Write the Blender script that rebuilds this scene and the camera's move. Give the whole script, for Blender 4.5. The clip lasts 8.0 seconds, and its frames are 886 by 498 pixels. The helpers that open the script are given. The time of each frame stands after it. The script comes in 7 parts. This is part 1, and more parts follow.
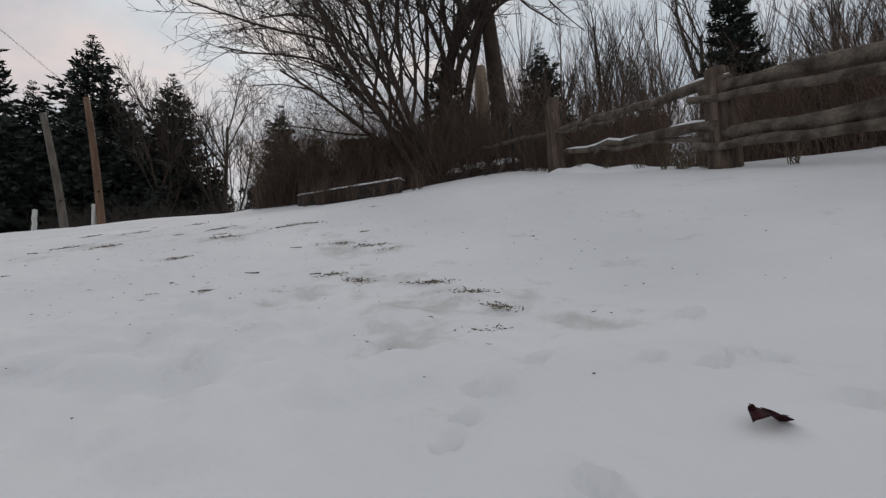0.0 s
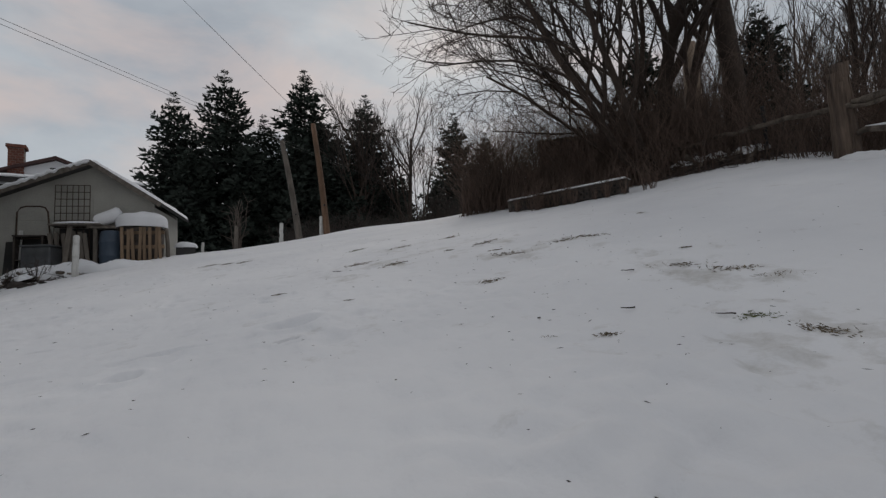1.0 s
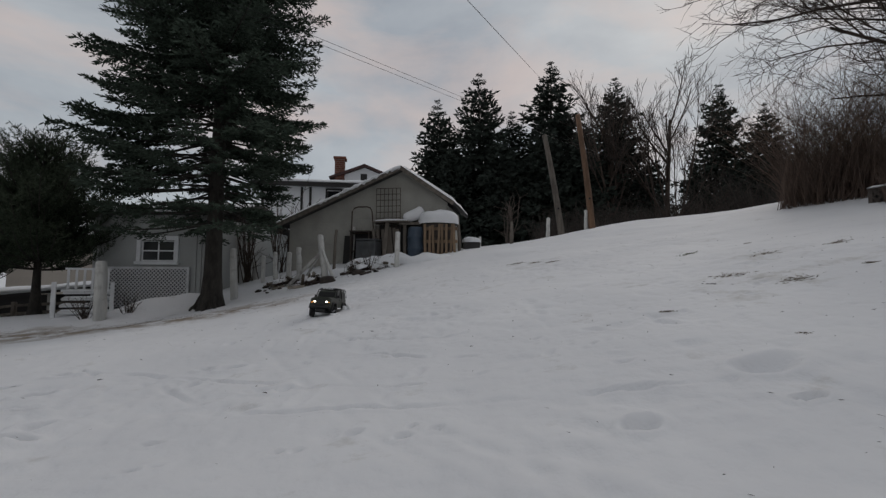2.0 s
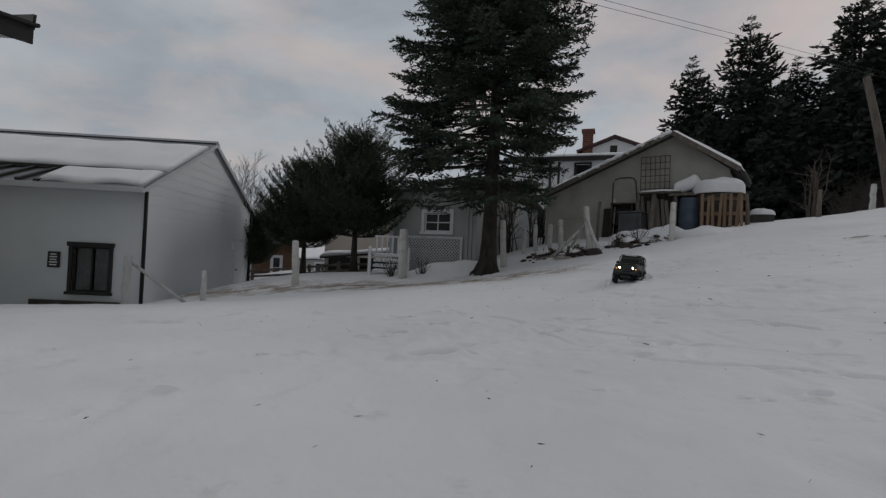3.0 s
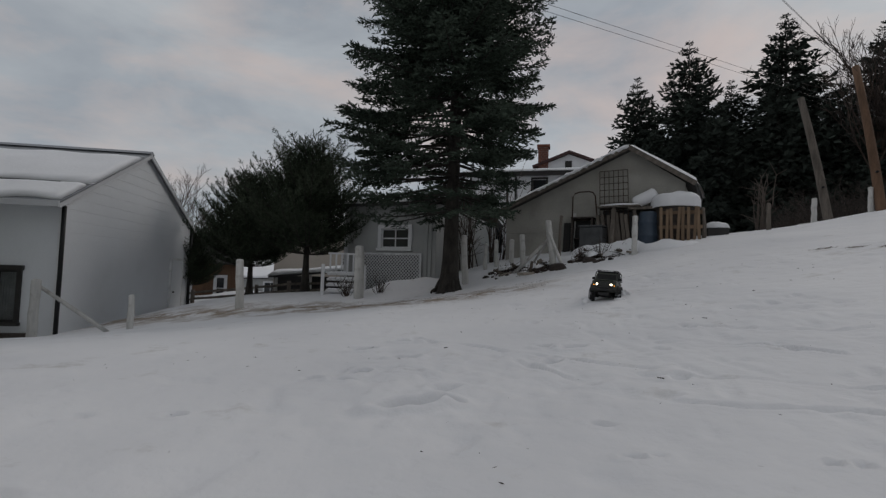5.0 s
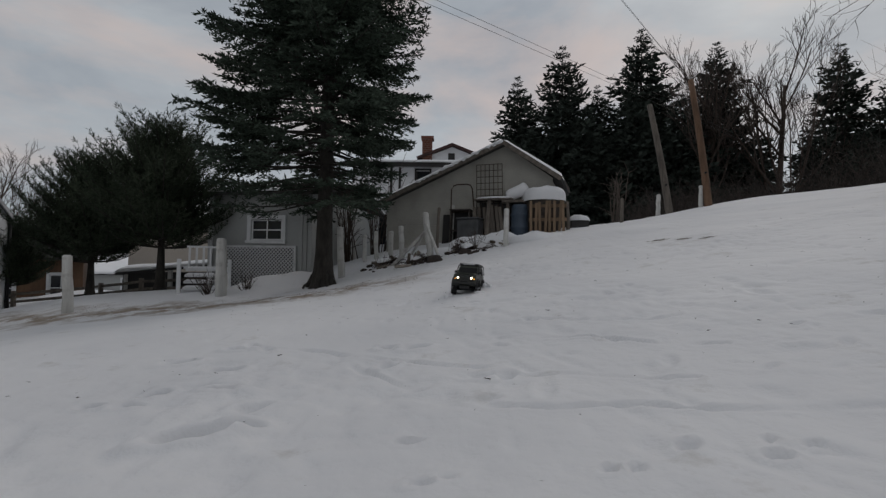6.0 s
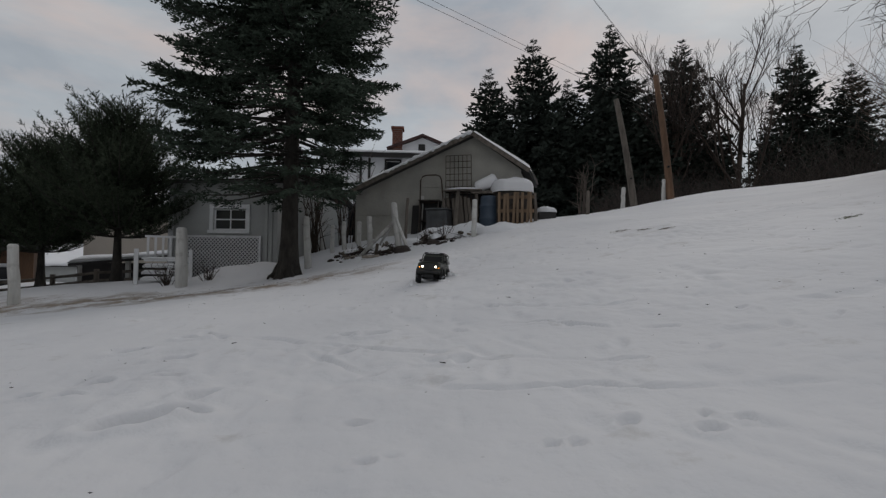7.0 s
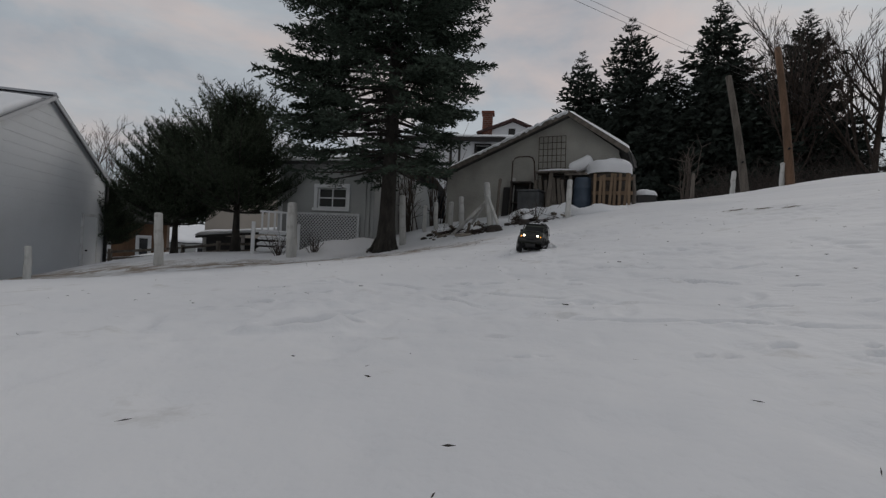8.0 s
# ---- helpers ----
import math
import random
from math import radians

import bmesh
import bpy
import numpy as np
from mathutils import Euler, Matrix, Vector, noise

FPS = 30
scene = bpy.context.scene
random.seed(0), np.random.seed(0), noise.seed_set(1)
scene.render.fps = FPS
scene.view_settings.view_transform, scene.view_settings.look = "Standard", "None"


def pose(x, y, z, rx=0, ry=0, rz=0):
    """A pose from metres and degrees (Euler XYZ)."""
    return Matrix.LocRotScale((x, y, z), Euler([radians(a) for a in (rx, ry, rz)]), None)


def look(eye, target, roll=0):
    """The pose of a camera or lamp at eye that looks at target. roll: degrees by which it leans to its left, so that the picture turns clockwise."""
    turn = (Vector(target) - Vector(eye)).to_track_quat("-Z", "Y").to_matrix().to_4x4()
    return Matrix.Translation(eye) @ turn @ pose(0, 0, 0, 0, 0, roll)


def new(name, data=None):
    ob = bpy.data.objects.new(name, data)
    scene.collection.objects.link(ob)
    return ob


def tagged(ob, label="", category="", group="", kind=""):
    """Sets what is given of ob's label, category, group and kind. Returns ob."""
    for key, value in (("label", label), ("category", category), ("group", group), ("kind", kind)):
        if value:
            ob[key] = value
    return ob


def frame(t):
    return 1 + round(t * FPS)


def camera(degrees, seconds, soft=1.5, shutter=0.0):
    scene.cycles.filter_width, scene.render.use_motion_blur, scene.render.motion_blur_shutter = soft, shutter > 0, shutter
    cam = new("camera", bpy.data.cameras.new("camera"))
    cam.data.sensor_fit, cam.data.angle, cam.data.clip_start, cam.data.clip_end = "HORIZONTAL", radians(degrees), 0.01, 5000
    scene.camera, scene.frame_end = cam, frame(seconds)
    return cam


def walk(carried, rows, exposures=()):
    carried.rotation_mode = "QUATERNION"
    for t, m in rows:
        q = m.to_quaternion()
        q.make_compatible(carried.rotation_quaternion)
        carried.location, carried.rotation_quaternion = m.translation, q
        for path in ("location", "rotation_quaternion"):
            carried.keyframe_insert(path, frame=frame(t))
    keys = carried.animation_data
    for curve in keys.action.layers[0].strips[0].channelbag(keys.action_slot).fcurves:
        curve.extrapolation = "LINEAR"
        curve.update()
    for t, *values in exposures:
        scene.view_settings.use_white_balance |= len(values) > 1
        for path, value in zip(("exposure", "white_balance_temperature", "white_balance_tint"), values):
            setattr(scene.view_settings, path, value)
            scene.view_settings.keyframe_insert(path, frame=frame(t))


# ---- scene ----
# ---------------------------------------------------------------- camera
cam = camera(87.3, 8.0, soft=1.35)
ROWS = [
    # t, x, y, z, yaw to the left of +y, pitch up, roll
    (0.0, 2.312, -2.38, 0.255, -51.53, 3.72, -3.5),
    (0.5, 2.051, -1.826, 0.42, -42.53, 3.94, -3.21),
    (1.0, 1.747, -1.293, 0.508, -32.2, 4.65, -2.89),
    (1.5, 1.155, -0.706, 0.668, -20.45, 4.87, -1.97),
    (2.0, 0.76, -0.56, 0.706, -4.7, 4.09, 0.42),
    (2.2, 0.65, -0.60, 0.690, 1.63, 3.33, 1.62),
    (3.3, -0.366, -0.688, 0.502, 28.02, 0.39, 1.45),
    (3.5, -0.50, -0.678, 0.516, 30.39, 0.58, 0.59),
    (4.0, -0.567, -0.504, 0.53, 29.04, 1.85, 1.42),
    (4.2, -0.52, -0.43, 0.52, 25.79, 3.15, 2.28),
    (5.3, -0.304, -0.193, 0.583, 13.58, 3.19, 1.07),
    (5.5, -0.26, -0.13, 0.61, 10.85, 3.53, 0.53),
    (6.0, -0.074, -0.022, 0.6, 3.48, 2.11, 0.93),
    (6.5, -0.011, 0.011, 0.605, 0.17, 2.03, 1.14),
    (7.0, 0.001, -0.009, 0.565, 0.02, 1.23, 0.99),
    (7.5, -0.018, -0.013, 0.489, 3.23, 0.61, 2.44),
    (8.0, -0.191, -0.111, 0.335, 9.93, -0.27, 2.86),
]


def row_pose(x, y, z, yaw, pitch, roll):
    a, p = radians(yaw), radians(pitch)
    way = Vector((-math.sin(a) * math.cos(p), math.cos(a) * math.cos(p), math.sin(p)))
    eye = Vector((x, y, z))
    return look(eye, eye + way, roll)


walk(cam, [(r[0], row_pose(*r[1:])) for r in ROWS],
     exposures=[(0.0, 0.24), (0.5, 0.1), (1.0, -0.12), (1.5, -0.15), (2.0, -0.2), (3.3, -0.3), (4.2, -0.29), (5.5, -0.27), (6.5, -0.22), (8.0, -0.2)])

# ---------------------------------------------------------------- sky and sun
world = bpy.data.worlds.new("dusk_sky")
scene.world = world
world.use_nodes = True
wn, wl = world.node_tree.nodes, world.node_tree.links
wn.clear()
SUN_ELEV, SUN_AZ = radians(34), radians(35)


def wnode(kind, **values):
    n = wn.new(kind)
    for key, value in values.items():
        if key in n.inputs:
            n.inputs[key].default_value = value
    return n


w_coord = wnode("ShaderNodeTexCoord")
w_sky = wnode("ShaderNodeTexSky")
w_sky.sky_type, w_sky.sun_disc, w_sky.sun_elevation, w_sky.sun_rotation = "NISHITA", False, SUN_ELEV, SUN_AZ
w_map = wnode("ShaderNodeMapping")
w_map.inputs["Scale"].default_value = (1.0, 1.0, 2.1)
wl.new(w_coord.outputs["Generated"], w_map.inputs["Vector"])
w_noise = wnode("ShaderNodeTexNoise", Scale=3.0, Detail=6.0, Roughness=0.55, Distortion=0.3)
wl.new(w_map.outputs["Vector"], w_noise.inputs["Vector"])
w_tint = wnode("ShaderNodeTexNoise", Scale=2.9, Detail=6.0, Roughness=0.56, Distortion=0.3)
w_map2 = wnode("ShaderNodeMapping")
w_map2.inputs["Location"].default_value = (3.1, 1.7, 0.4)
w_map2.inputs["Scale"].default_value = (1.0, 1.0, 2.5)
wl.new(w_coord.outputs["Generated"], w_map2.inputs["Vector"])
wl.new(w_map2.outputs["Vector"], w_tint.inputs["Vector"])
w_grey = wnode("ShaderNodeValToRGB")
w_grey.color_ramp.elements[0].position, w_grey.color_ramp.elements[0].color = 0.3, (0.442, 0.485, 0.538, 1)
w_grey.color_ramp.elements[1].position, w_grey.color_ramp.elements[1].color = 0.7, (0.70, 0.74, 0.77, 1)
wl.new(w_noise.outputs["Fac"], w_grey.inputs["Fac"])
w_fac = wnode("ShaderNodeValToRGB")
w_fac.color_ramp.elements[0].position, w_fac.color_ramp.elements[0].color = 0.47, (0, 0, 0, 1)
w_fac.color_ramp.elements[1].position, w_fac.color_ramp.elements[1].color = 0.7, (0.62, 0.62, 0.62, 1)
wl.new(w_tint.outputs["Fac"], w_fac.inputs["Fac"])
w_pink = wnode("ShaderNodeMixRGB", Color2=(0.92, 0.74, 0.665, 1))
wl.new(w_fac.outputs["Color"], w_pink.inputs["Fac"])
wl.new(w_grey.outputs["Color"], w_pink.inputs["Color1"])
w_cloud = wnode("ShaderNodeBackground", Strength=0.705)
wl.new(w_pink.outputs["Color"], w_cloud.inputs["Color"])
w_clear = wnode("ShaderNodeBackground", Strength=0.009)
wl.new(w_sky.outputs["Color"], w_clear.inputs["Color"])
w_add = wnode("ShaderNodeAddShader")
wl.new(w_cloud.outputs["Background"], w_add.inputs[0])
wl.new(w_clear.outputs["Background"], w_add.inputs[1])
w_out = wnode("ShaderNodeOutputWorld")
wl.new(w_add.outputs["Shader"], w_out.inputs["Surface"])

sun = new("sun", bpy.data.lights.new("sun", "SUN"))
sun.data.energy, sun.data.angle, sun.data.color = 0.64, radians(24), (1.0, 0.94, 0.89)
sun.matrix_world = look((0, 0, 0), (-math.sin(SUN_AZ) * math.cos(SUN_ELEV), -math.cos(SUN_AZ) * math.cos(SUN_ELEV), -math.sin(SUN_ELEV)))


# ---------------------------------------------------------------- materials
def material(name, base, rough=0.8, metal=0.0, vary=0.25, scale=6.0, fine=60.0, bump=0.2, depth=0.01, second=None,
             stain=0.0, stain_scale=1.2, stain_col=(0.1, 0.09, 0.08), per_object=0.0, per_island=0.0, stretch=(1, 1, 1), spec=0.4, emit=0.0, alpha=1.0):
    """A painted, wooden, stone or leafy surface: two scales of colour change, stains and fine relief."""
    m = bpy.data.materials.new(name)
    m.use_nodes = True
    n, l = m.node_tree.nodes, m.node_tree.links
    b = n["Principled BSDF"]
    b.inputs["Roughness"].default_value, b.inputs["Metallic"].default_value = rough, metal
    b.inputs["Specular IOR Level"].default_value = spec
    co = n.new("ShaderNodeTexCoord")
    mp = n.new("ShaderNodeMapping")
    mp.inputs["Scale"].default_value = stretch
    l.new(co.outputs["Object"], mp.inputs["Vector"])
    big, small = n.new("ShaderNodeTexNoise"), n.new("ShaderNodeTexNoise")
    big.inputs["Scale"].default_value, big.inputs["Detail"].default_value = scale, 4
    small.inputs["Scale"].default_value, small.inputs["Detail"].default_value = fine, 3
    l.new(mp.outputs["Vector"], big.inputs["Vector"])
    l.new(mp.outputs["Vector"], small.inputs["Vector"])
    two = second or tuple(c * (1 - vary) for c in base)
    mix = n.new("ShaderNodeMixRGB")
    mix.inputs["Color1"].default_value, mix.inputs["Color2"].default_value = (*base, 1), (*two, 1)
    ramp = n.new("ShaderNodeValToRGB")
    ramp.color_ramp.elements[0].position, ramp.color_ramp.elements[1].position = 0.38, 0.66
    l.new(big.outputs["Fac"], ramp.inputs["Fac"])
    l.new(ramp.outputs["Color"], mix.inputs["Fac"])
    col = mix.outputs["Color"]
    grain = n.new("ShaderNodeMixRGB")
    grain.blend_type = "MULTIPLY"
    grain.inputs["Fac"].default_value = min(1.0, vary * 1.3)
    l.new(col, grain.inputs["Color1"])
    l.new(small.outputs["Fac"], grain.inputs["Color2"])
    boost = n.new("ShaderNodeMixRGB")
    boost.blend_type = "MULTIPLY"
    boost.inputs["Fac"].default_value = 1.0
    k = 1 + 0.6 * min(1.0, vary * 1.3)
    boost.inputs["Color2"].default_value = (k, k, k, 1)
    l.new(grain.outputs["Color"], boost.inputs["Color1"])
    col = boost.outputs["Color"]
    if stain:
        st = n.new("ShaderNodeTexNoise")
        st.inputs["Scale"].default_value, st.inputs["Detail"].default_value = stain_scale, 6
        l.new(co.outputs["Object"], st.inputs["Vector"])
        sr = n.new("ShaderNodeValToRGB")
        sr.color_ramp.elements[0].position, sr.color_ramp.elements[1].position = 0.55, 0.75
        sr.color_ramp.elements[1].color = (stain, stain, stain, 1)
        l.new(st.outputs["Fac"], sr.inputs["Fac"])
        sm = n.new("ShaderNodeMixRGB")
        sm.inputs["Color2"].default_value = (*stain_col, 1)
        l.new(sr.outputs["Color"], sm.inputs["Fac"])
        l.new(col, sm.inputs["Color1"])
        col = sm.outputs["Color"]
    if per_object or per_island:
        src = n.new("ShaderNodeObjectInfo").outputs["Random"] if per_object else n.new("ShaderNodeNewGeometry").outputs["Random Per Island"]
        amount = per_object or per_island
        mr = n.new("ShaderNodeMapRange")
        mr.inputs["To Min"].default_value, mr.inputs["To Max"].default_value = 1 - amount, 1 + amount
        l.new(src, mr.inputs["Value"])
        pm = n.new("ShaderNodeMixRGB")
        pm.blend_type = "MULTIPLY"
        pm.inputs["Fac"].default_value = 1.0
        l.new(col, pm.inputs["Color1"])
        l.new(mr.outputs["Result"], pm.inputs["Color2"])
        col = pm.outputs["Color"]
    l.new(col, b.inputs["Base Color"])
    if bump:
        bp = n.new("ShaderNodeBump")
        bp.inputs["Strength"].default_value, bp.inputs["Distance"].default_value = bump, depth
        l.new(small.outputs["Fac"], bp.inputs["Height"])
        l.new(bp.outputs["Normal"], b.inputs["Normal"])
    if emit:
        b.inputs["Emission Color"].default_value, b.inputs["Emission Strength"].default_value = (*base, 1), emit
    return m


def glass_dark(name, tint):
    m = bpy.data.materials.new(name)
    m.use_nodes = True
    b = m.node_tree.nodes["Principled BSDF"]
    b.inputs["Base Color"].default_value, b.inputs["Roughness"].default_value = (*tint, 1), 0.08
    b.inputs["Specular IOR Level"].default_value = 0.5
    return m


def snow_material():
    """Old trodden snow: soft grey-white, granular, with faint dirt and straw showing through in patches."""
    m = bpy.data.materials.new("snow")
    m.use_nodes = True
    n, l = m.node_tree.nodes, m.node_tree.links
    b = n["Principled BSDF"]
    b.inputs["Roughness"].default_value = 0.75
    b.inputs["Specular IOR Level"].default_value = 0.25
    co = n.new("ShaderNodeTexCoord")
    tones = n.new("ShaderNodeTexNoise")
    tones.inputs["Scale"].default_value, tones.inputs["Detail"].default_value = 0.7, 6
    l.new(co.outputs["Object"], tones.inputs["Vector"])
    ramp = n.new("ShaderNodeValToRGB")
    ramp.color_ramp.elements[0].position, ramp.color_ramp.elements[0].color = 0.3, (0.69, 0.695, 0.715, 1)
    ramp.color_ramp.elements[1].position, ramp.color_ramp.elements[1].color = 0.7, (0.79, 0.79, 0.8, 1)
    l.new(tones.outputs["Fac"], ramp.inputs["Fac"])
    dirt = n.new("ShaderNodeTexNoise")
    dirt.inputs["Scale"].default_value, dirt.inputs["Detail"].default_value, dirt.inputs["Roughness"].default_value = 2.6, 9, 0.68
    l.new(co.outputs["Object"], dirt.inputs["Vector"])
    dr = n.new("ShaderNodeValToRGB")
    dr.color_ramp.elements[0].position, dr.color_ramp.elements[1].position = 0.6, 0.80
    dr.color_ramp.elements[1].color = (0.6, 0.6, 0.6, 1)
    flat = n.new("ShaderNodeVectorMath")
    flat.operation = "MULTIPLY"
    flat.inputs[1].default_value = (1.0, 1.0, 0.0)
    l.new(co.outputs["Object"], flat.inputs[0])
    nearest = None
    for spot in ((4.4, 1.9, 0.0), (5.0, 1.7, 0.0), (4.75, 2.6, 0.0), (3.65, 3.0, 0.0), (4.6, 0.1, 0.0), (3.9, -0.5, 0.0), (4.4, 3.9, 0.0), (2.7, 6.2, 0.0), (3.7, -1.45, 0.0)):
        far_off = n.new("ShaderNodeVectorMath")
        far_off.operation = "DISTANCE"
        far_off.inputs[1].default_value = spot
        l.new(flat.outputs["Vector"], far_off.inputs[0])
        if nearest is None:
            nearest = far_off.outputs["Value"]
            continue
        least = n.new("ShaderNodeMath")
        least.operation = "MINIMUM"
        l.new(nearest, least.inputs[0])
        l.new(far_off.outputs["Value"], least.inputs[1])
        nearest = least.outputs[0]
    thaw = n.new("ShaderNodeMapRange")
    thaw.inputs["From Min"].default_value, thaw.inputs["From Max"].default_value = 0.05, 0.75
    thaw.inputs["To Min"].default_value, thaw.inputs["To Max"].default_value = 0.15, 0.0
    l.new(nearest, thaw.inputs["Value"])
    summed = n.new("ShaderNodeMath")
    l.new(dirt.outputs["Fac"], summed.inputs[0])
    l.new(thaw.outputs["Result"], summed.inputs[1])
    l.new(summed.outputs[0], dr.inputs["Fac"])
    mx = n.new("ShaderNodeMixRGB")
    mx.inputs["Color2"].default_value = (0.3, 0.275, 0.225, 1)
    l.new(dr.outputs["Color"], mx.inputs["Fac"])
    l.new(ramp.outputs["Color"], mx.inputs["Color1"])
    # muddy strip along the fence, with its own ragged outline
    sep = n.new("ShaderNodeSeparateXYZ")
    l.new(co.outputs["Object"], sep.inputs["Vector"])

    def calc(op, a, b2=None, c=None):
        q = n.new("ShaderNodeMath")
        q.operation = op
        for i, v in enumerate((a, b2, c)):
            if v is None:
                continue
            if isinstance(v, (int, float)):
                q.inputs[i].default_value = v
            else:
                l.new(v, q.inputs[i])
        return q.outputs[0]

    line = calc("SUBTRACT", calc("MULTIPLY_ADD", sep.outputs["X"], -0.06, sep.outputs["Y"]), 6.95)
    wob = n.new("ShaderNodeTexNoise")
    wob.inputs["Scale"].default_value, wob.inputs["Detail"].default_value, wob.inputs["Roughness"].default_value = 1.1, 8, 0.72
    l.new(co.outputs["Object"], wob.inputs["Vector"])
    off = calc("ABSOLUTE", calc("ADD", line, calc("MULTIPLY_ADD", wob.outputs["Fac"], 3.0, -1.5)))
    inside = n.new("ShaderNodeMapRange")
    inside.inputs["From Min"].default_value, inside.inputs["From Max"].default_value = 0.95, 0.1
    inside.inputs["To Max"].default_value = 1.0
    l.new(off, inside.inputs["Value"])
    ends = n.new("ShaderNodeMapRange")
    ends.inputs["From Min"].default_value, ends.inputs["From Max"].default_value = -0.2, -1.8
    l.new(sep.outputs["X"], ends.inputs["Value"])
    mud = n.new("ShaderNodeMixRGB")
    mud.inputs["Color2"].default_value = (0.25, 0.195, 0.14, 1)
    l.new(calc("MULTIPLY", calc("MULTIPLY", inside.outputs["Result"], ends.outputs["Result"]), calc("MINIMUM", calc("MAXIMUM", calc("MULTIPLY_ADD", dirt.outputs["Fac"], 8.0, -3.3), 0.05), 0.92)), mud.inputs["Fac"])
    l.new(mx.outputs["Color"], mud.inputs["Color1"])
    l.new(mud.outputs["Color"], b.inputs["Base Color"])
    grain, lumps = n.new("ShaderNodeTexNoise"), n.new("ShaderNodeTexNoise")
    grain.inputs["Scale"].default_value, grain.inputs["Detail"].default_value = 55, 6
    lumps.inputs["Scale"].default_value, lumps.inputs["Detail"].default_value = 5.5, 7
    l.new(co.outputs["Object"], grain.inputs["Vector"])
    l.new(co.outputs["Object"], lumps.inputs["Vector"])
    b1, b2 = n.new("ShaderNodeBump"), n.new("ShaderNodeBump")
    b1.inputs["Strength"].default_value, b1.inputs["Distance"].default_value = 0.38, 0.06
    b2.inputs["Strength"].default_value, b2.inputs["Distance"].default_value = 0.12, 0.006
    l.new(lumps.outputs["Fac"], b1.inputs["Height"])
    l.new(grain.outputs["Fac"], b2.inputs["Height"])
    l.new(b1.outputs["Normal"], b2.inputs["Normal"])
    l.new(b2.outputs["Normal"], b.inputs["Normal"])
    return m


SNOW = snow_material()
SNOW_CAP = material("settled_snow", (0.8, 0.805, 0.82), 0.7, vary=0.04, scale=1.5, fine=14, bump=0.12, depth=0.03, spec=0.25)
SIDING_WHITE = material("white_siding", (0.68, 0.705, 0.73), 0.55, vary=0.06, scale=0.8, fine=25, bump=0.08, stain=0.12, stain_col=(0.42, 0.42, 0.41))
SIDING_GREEN = material("grey_green_siding", (0.42, 0.44, 0.37), 0.6, vary=0.1, scale=0.9, fine=30, bump=0.1, stain=0.2, stain_col=(0.3, 0.31, 0.26))
SIDING_GREY = material("grey_siding", (0.36, 0.37, 0.36), 0.65, vary=0.12, scale=1.2, fine=30, bump=0.1, stain=0.2, stain_col=(0.25, 0.25, 0.24))
STUCCO = material("grey_cement_board", (0.41, 0.4, 0.36), 0.85, vary=0.2, scale=1.6, fine=40, bump=0.25, stain=0.45, stain_scale=0.9, stain_col=(0.2, 0.185, 0.15))
SIDING_BEIGE = material("beige_siding", (0.5, 0.45, 0.39), 0.65, vary=0.1, scale=1.0, fine=30, bump=0.1)
PAINT_WHITE = material("white_paint", (0.7, 0.71, 0.72), 0.5, vary=0.1, scale=4, fine=50, bump=0.1, stain=0.25, stain_col=(0.45, 0.43, 0.4))
PAINT_DARK = material("dark_brown_paint", (0.028, 0.026, 0.025), 0.5, vary=0.3, scale=4, fine=50, bump=0.15)
SOFFIT = material("white_soffit", (0.55, 0.56, 0.58), 0.6, vary=0.08, scale=2, fine=30, bump=0.08)
ASPHALT_SHINGLE = material("dark_shingle", (0.06, 0.058, 0.056), 0.9, vary=0.4, scale=3, fine=80, bump=0.4)
TIN = material("dull_tin", (0.3, 0.31, 0.33), 0.4, 0.7, vary=0.3, scale=3, fine=40, bump=0.1)
POST_WHITE = material("whitewashed_post", (0.58, 0.575, 0.55), 0.85, vary=0.25, scale=7, fine=40, bump=0.5, stain=0.7, stain_scale=5, stain_col=(0.2, 0.18, 0.16), stretch=(1, 1, 0.15), per_object=0.12)
WOOD_GREY = material("weathered_wood", (0.19, 0.165, 0.14), 0.9, vary=0.45, scale=9, fine=60, bump=0.7, depth=0.02, stretch=(1, 1, 0.12), per_object=0.15)
WOOD_DARK = material("dark_weathered_wood", (0.09, 0.075, 0.065), 0.9, vary=0.45, scale=9, fine=60, bump=0.5, depth=0.02)
WOOD_POLE = material("brown_pole_wood", (0.19, 0.113, 0.07), 0.85, vary=0.4, scale=6, fine=50, bump=0.5, stretch=(1, 1, 0.1))
WOOD_PALLET = material("pallet_wood", (0.25, 0.175, 0.115), 0.9, vary=0.4, scale=8, fine=60, bump=0.4, stretch=(1, 1, 0.15), per_object=0.2)
LOG_BARK = material("split_log", (0.17, 0.14, 0.112), 0.92, vary=0.5, scale=7, fine=45, bump=0.8, depth=0.03, stretch=(0.15, 1, 1), second=(0.055, 0.043, 0.034))
STUMP_BARK = material("old_cedar_post", (0.15, 0.11, 0.083), 0.92, vary=0.5, scale=8, fine=45, bump=0.9, depth=0.03, stretch=(1, 1, 0.1), second=(0.05, 0.036, 0.03))
BARK_SPRUCE = material("spruce_bark", (0.048, 0.043, 0.037), 0.95, vary=0.45, scale=9, fine=40, bump=0.9, depth=0.02, second=(0.022, 0.02, 0.017), stretch=(1, 1, 0.4))
BARK_BROWN = material("brown_bark", (0.085, 0.063, 0.05), 0.95, vary=0.4, scale=5, fine=40, bump=0.8, depth=0.02, stretch=(1, 1, 0.3), per_object=0.2)
BARK_GREY = material("grey_bark", (0.16, 0.13, 0.11), 0.95, vary=0.35, scale=5, fine=40, bump=0.5, stretch=(1, 1, 0.3), per_object=0.2)
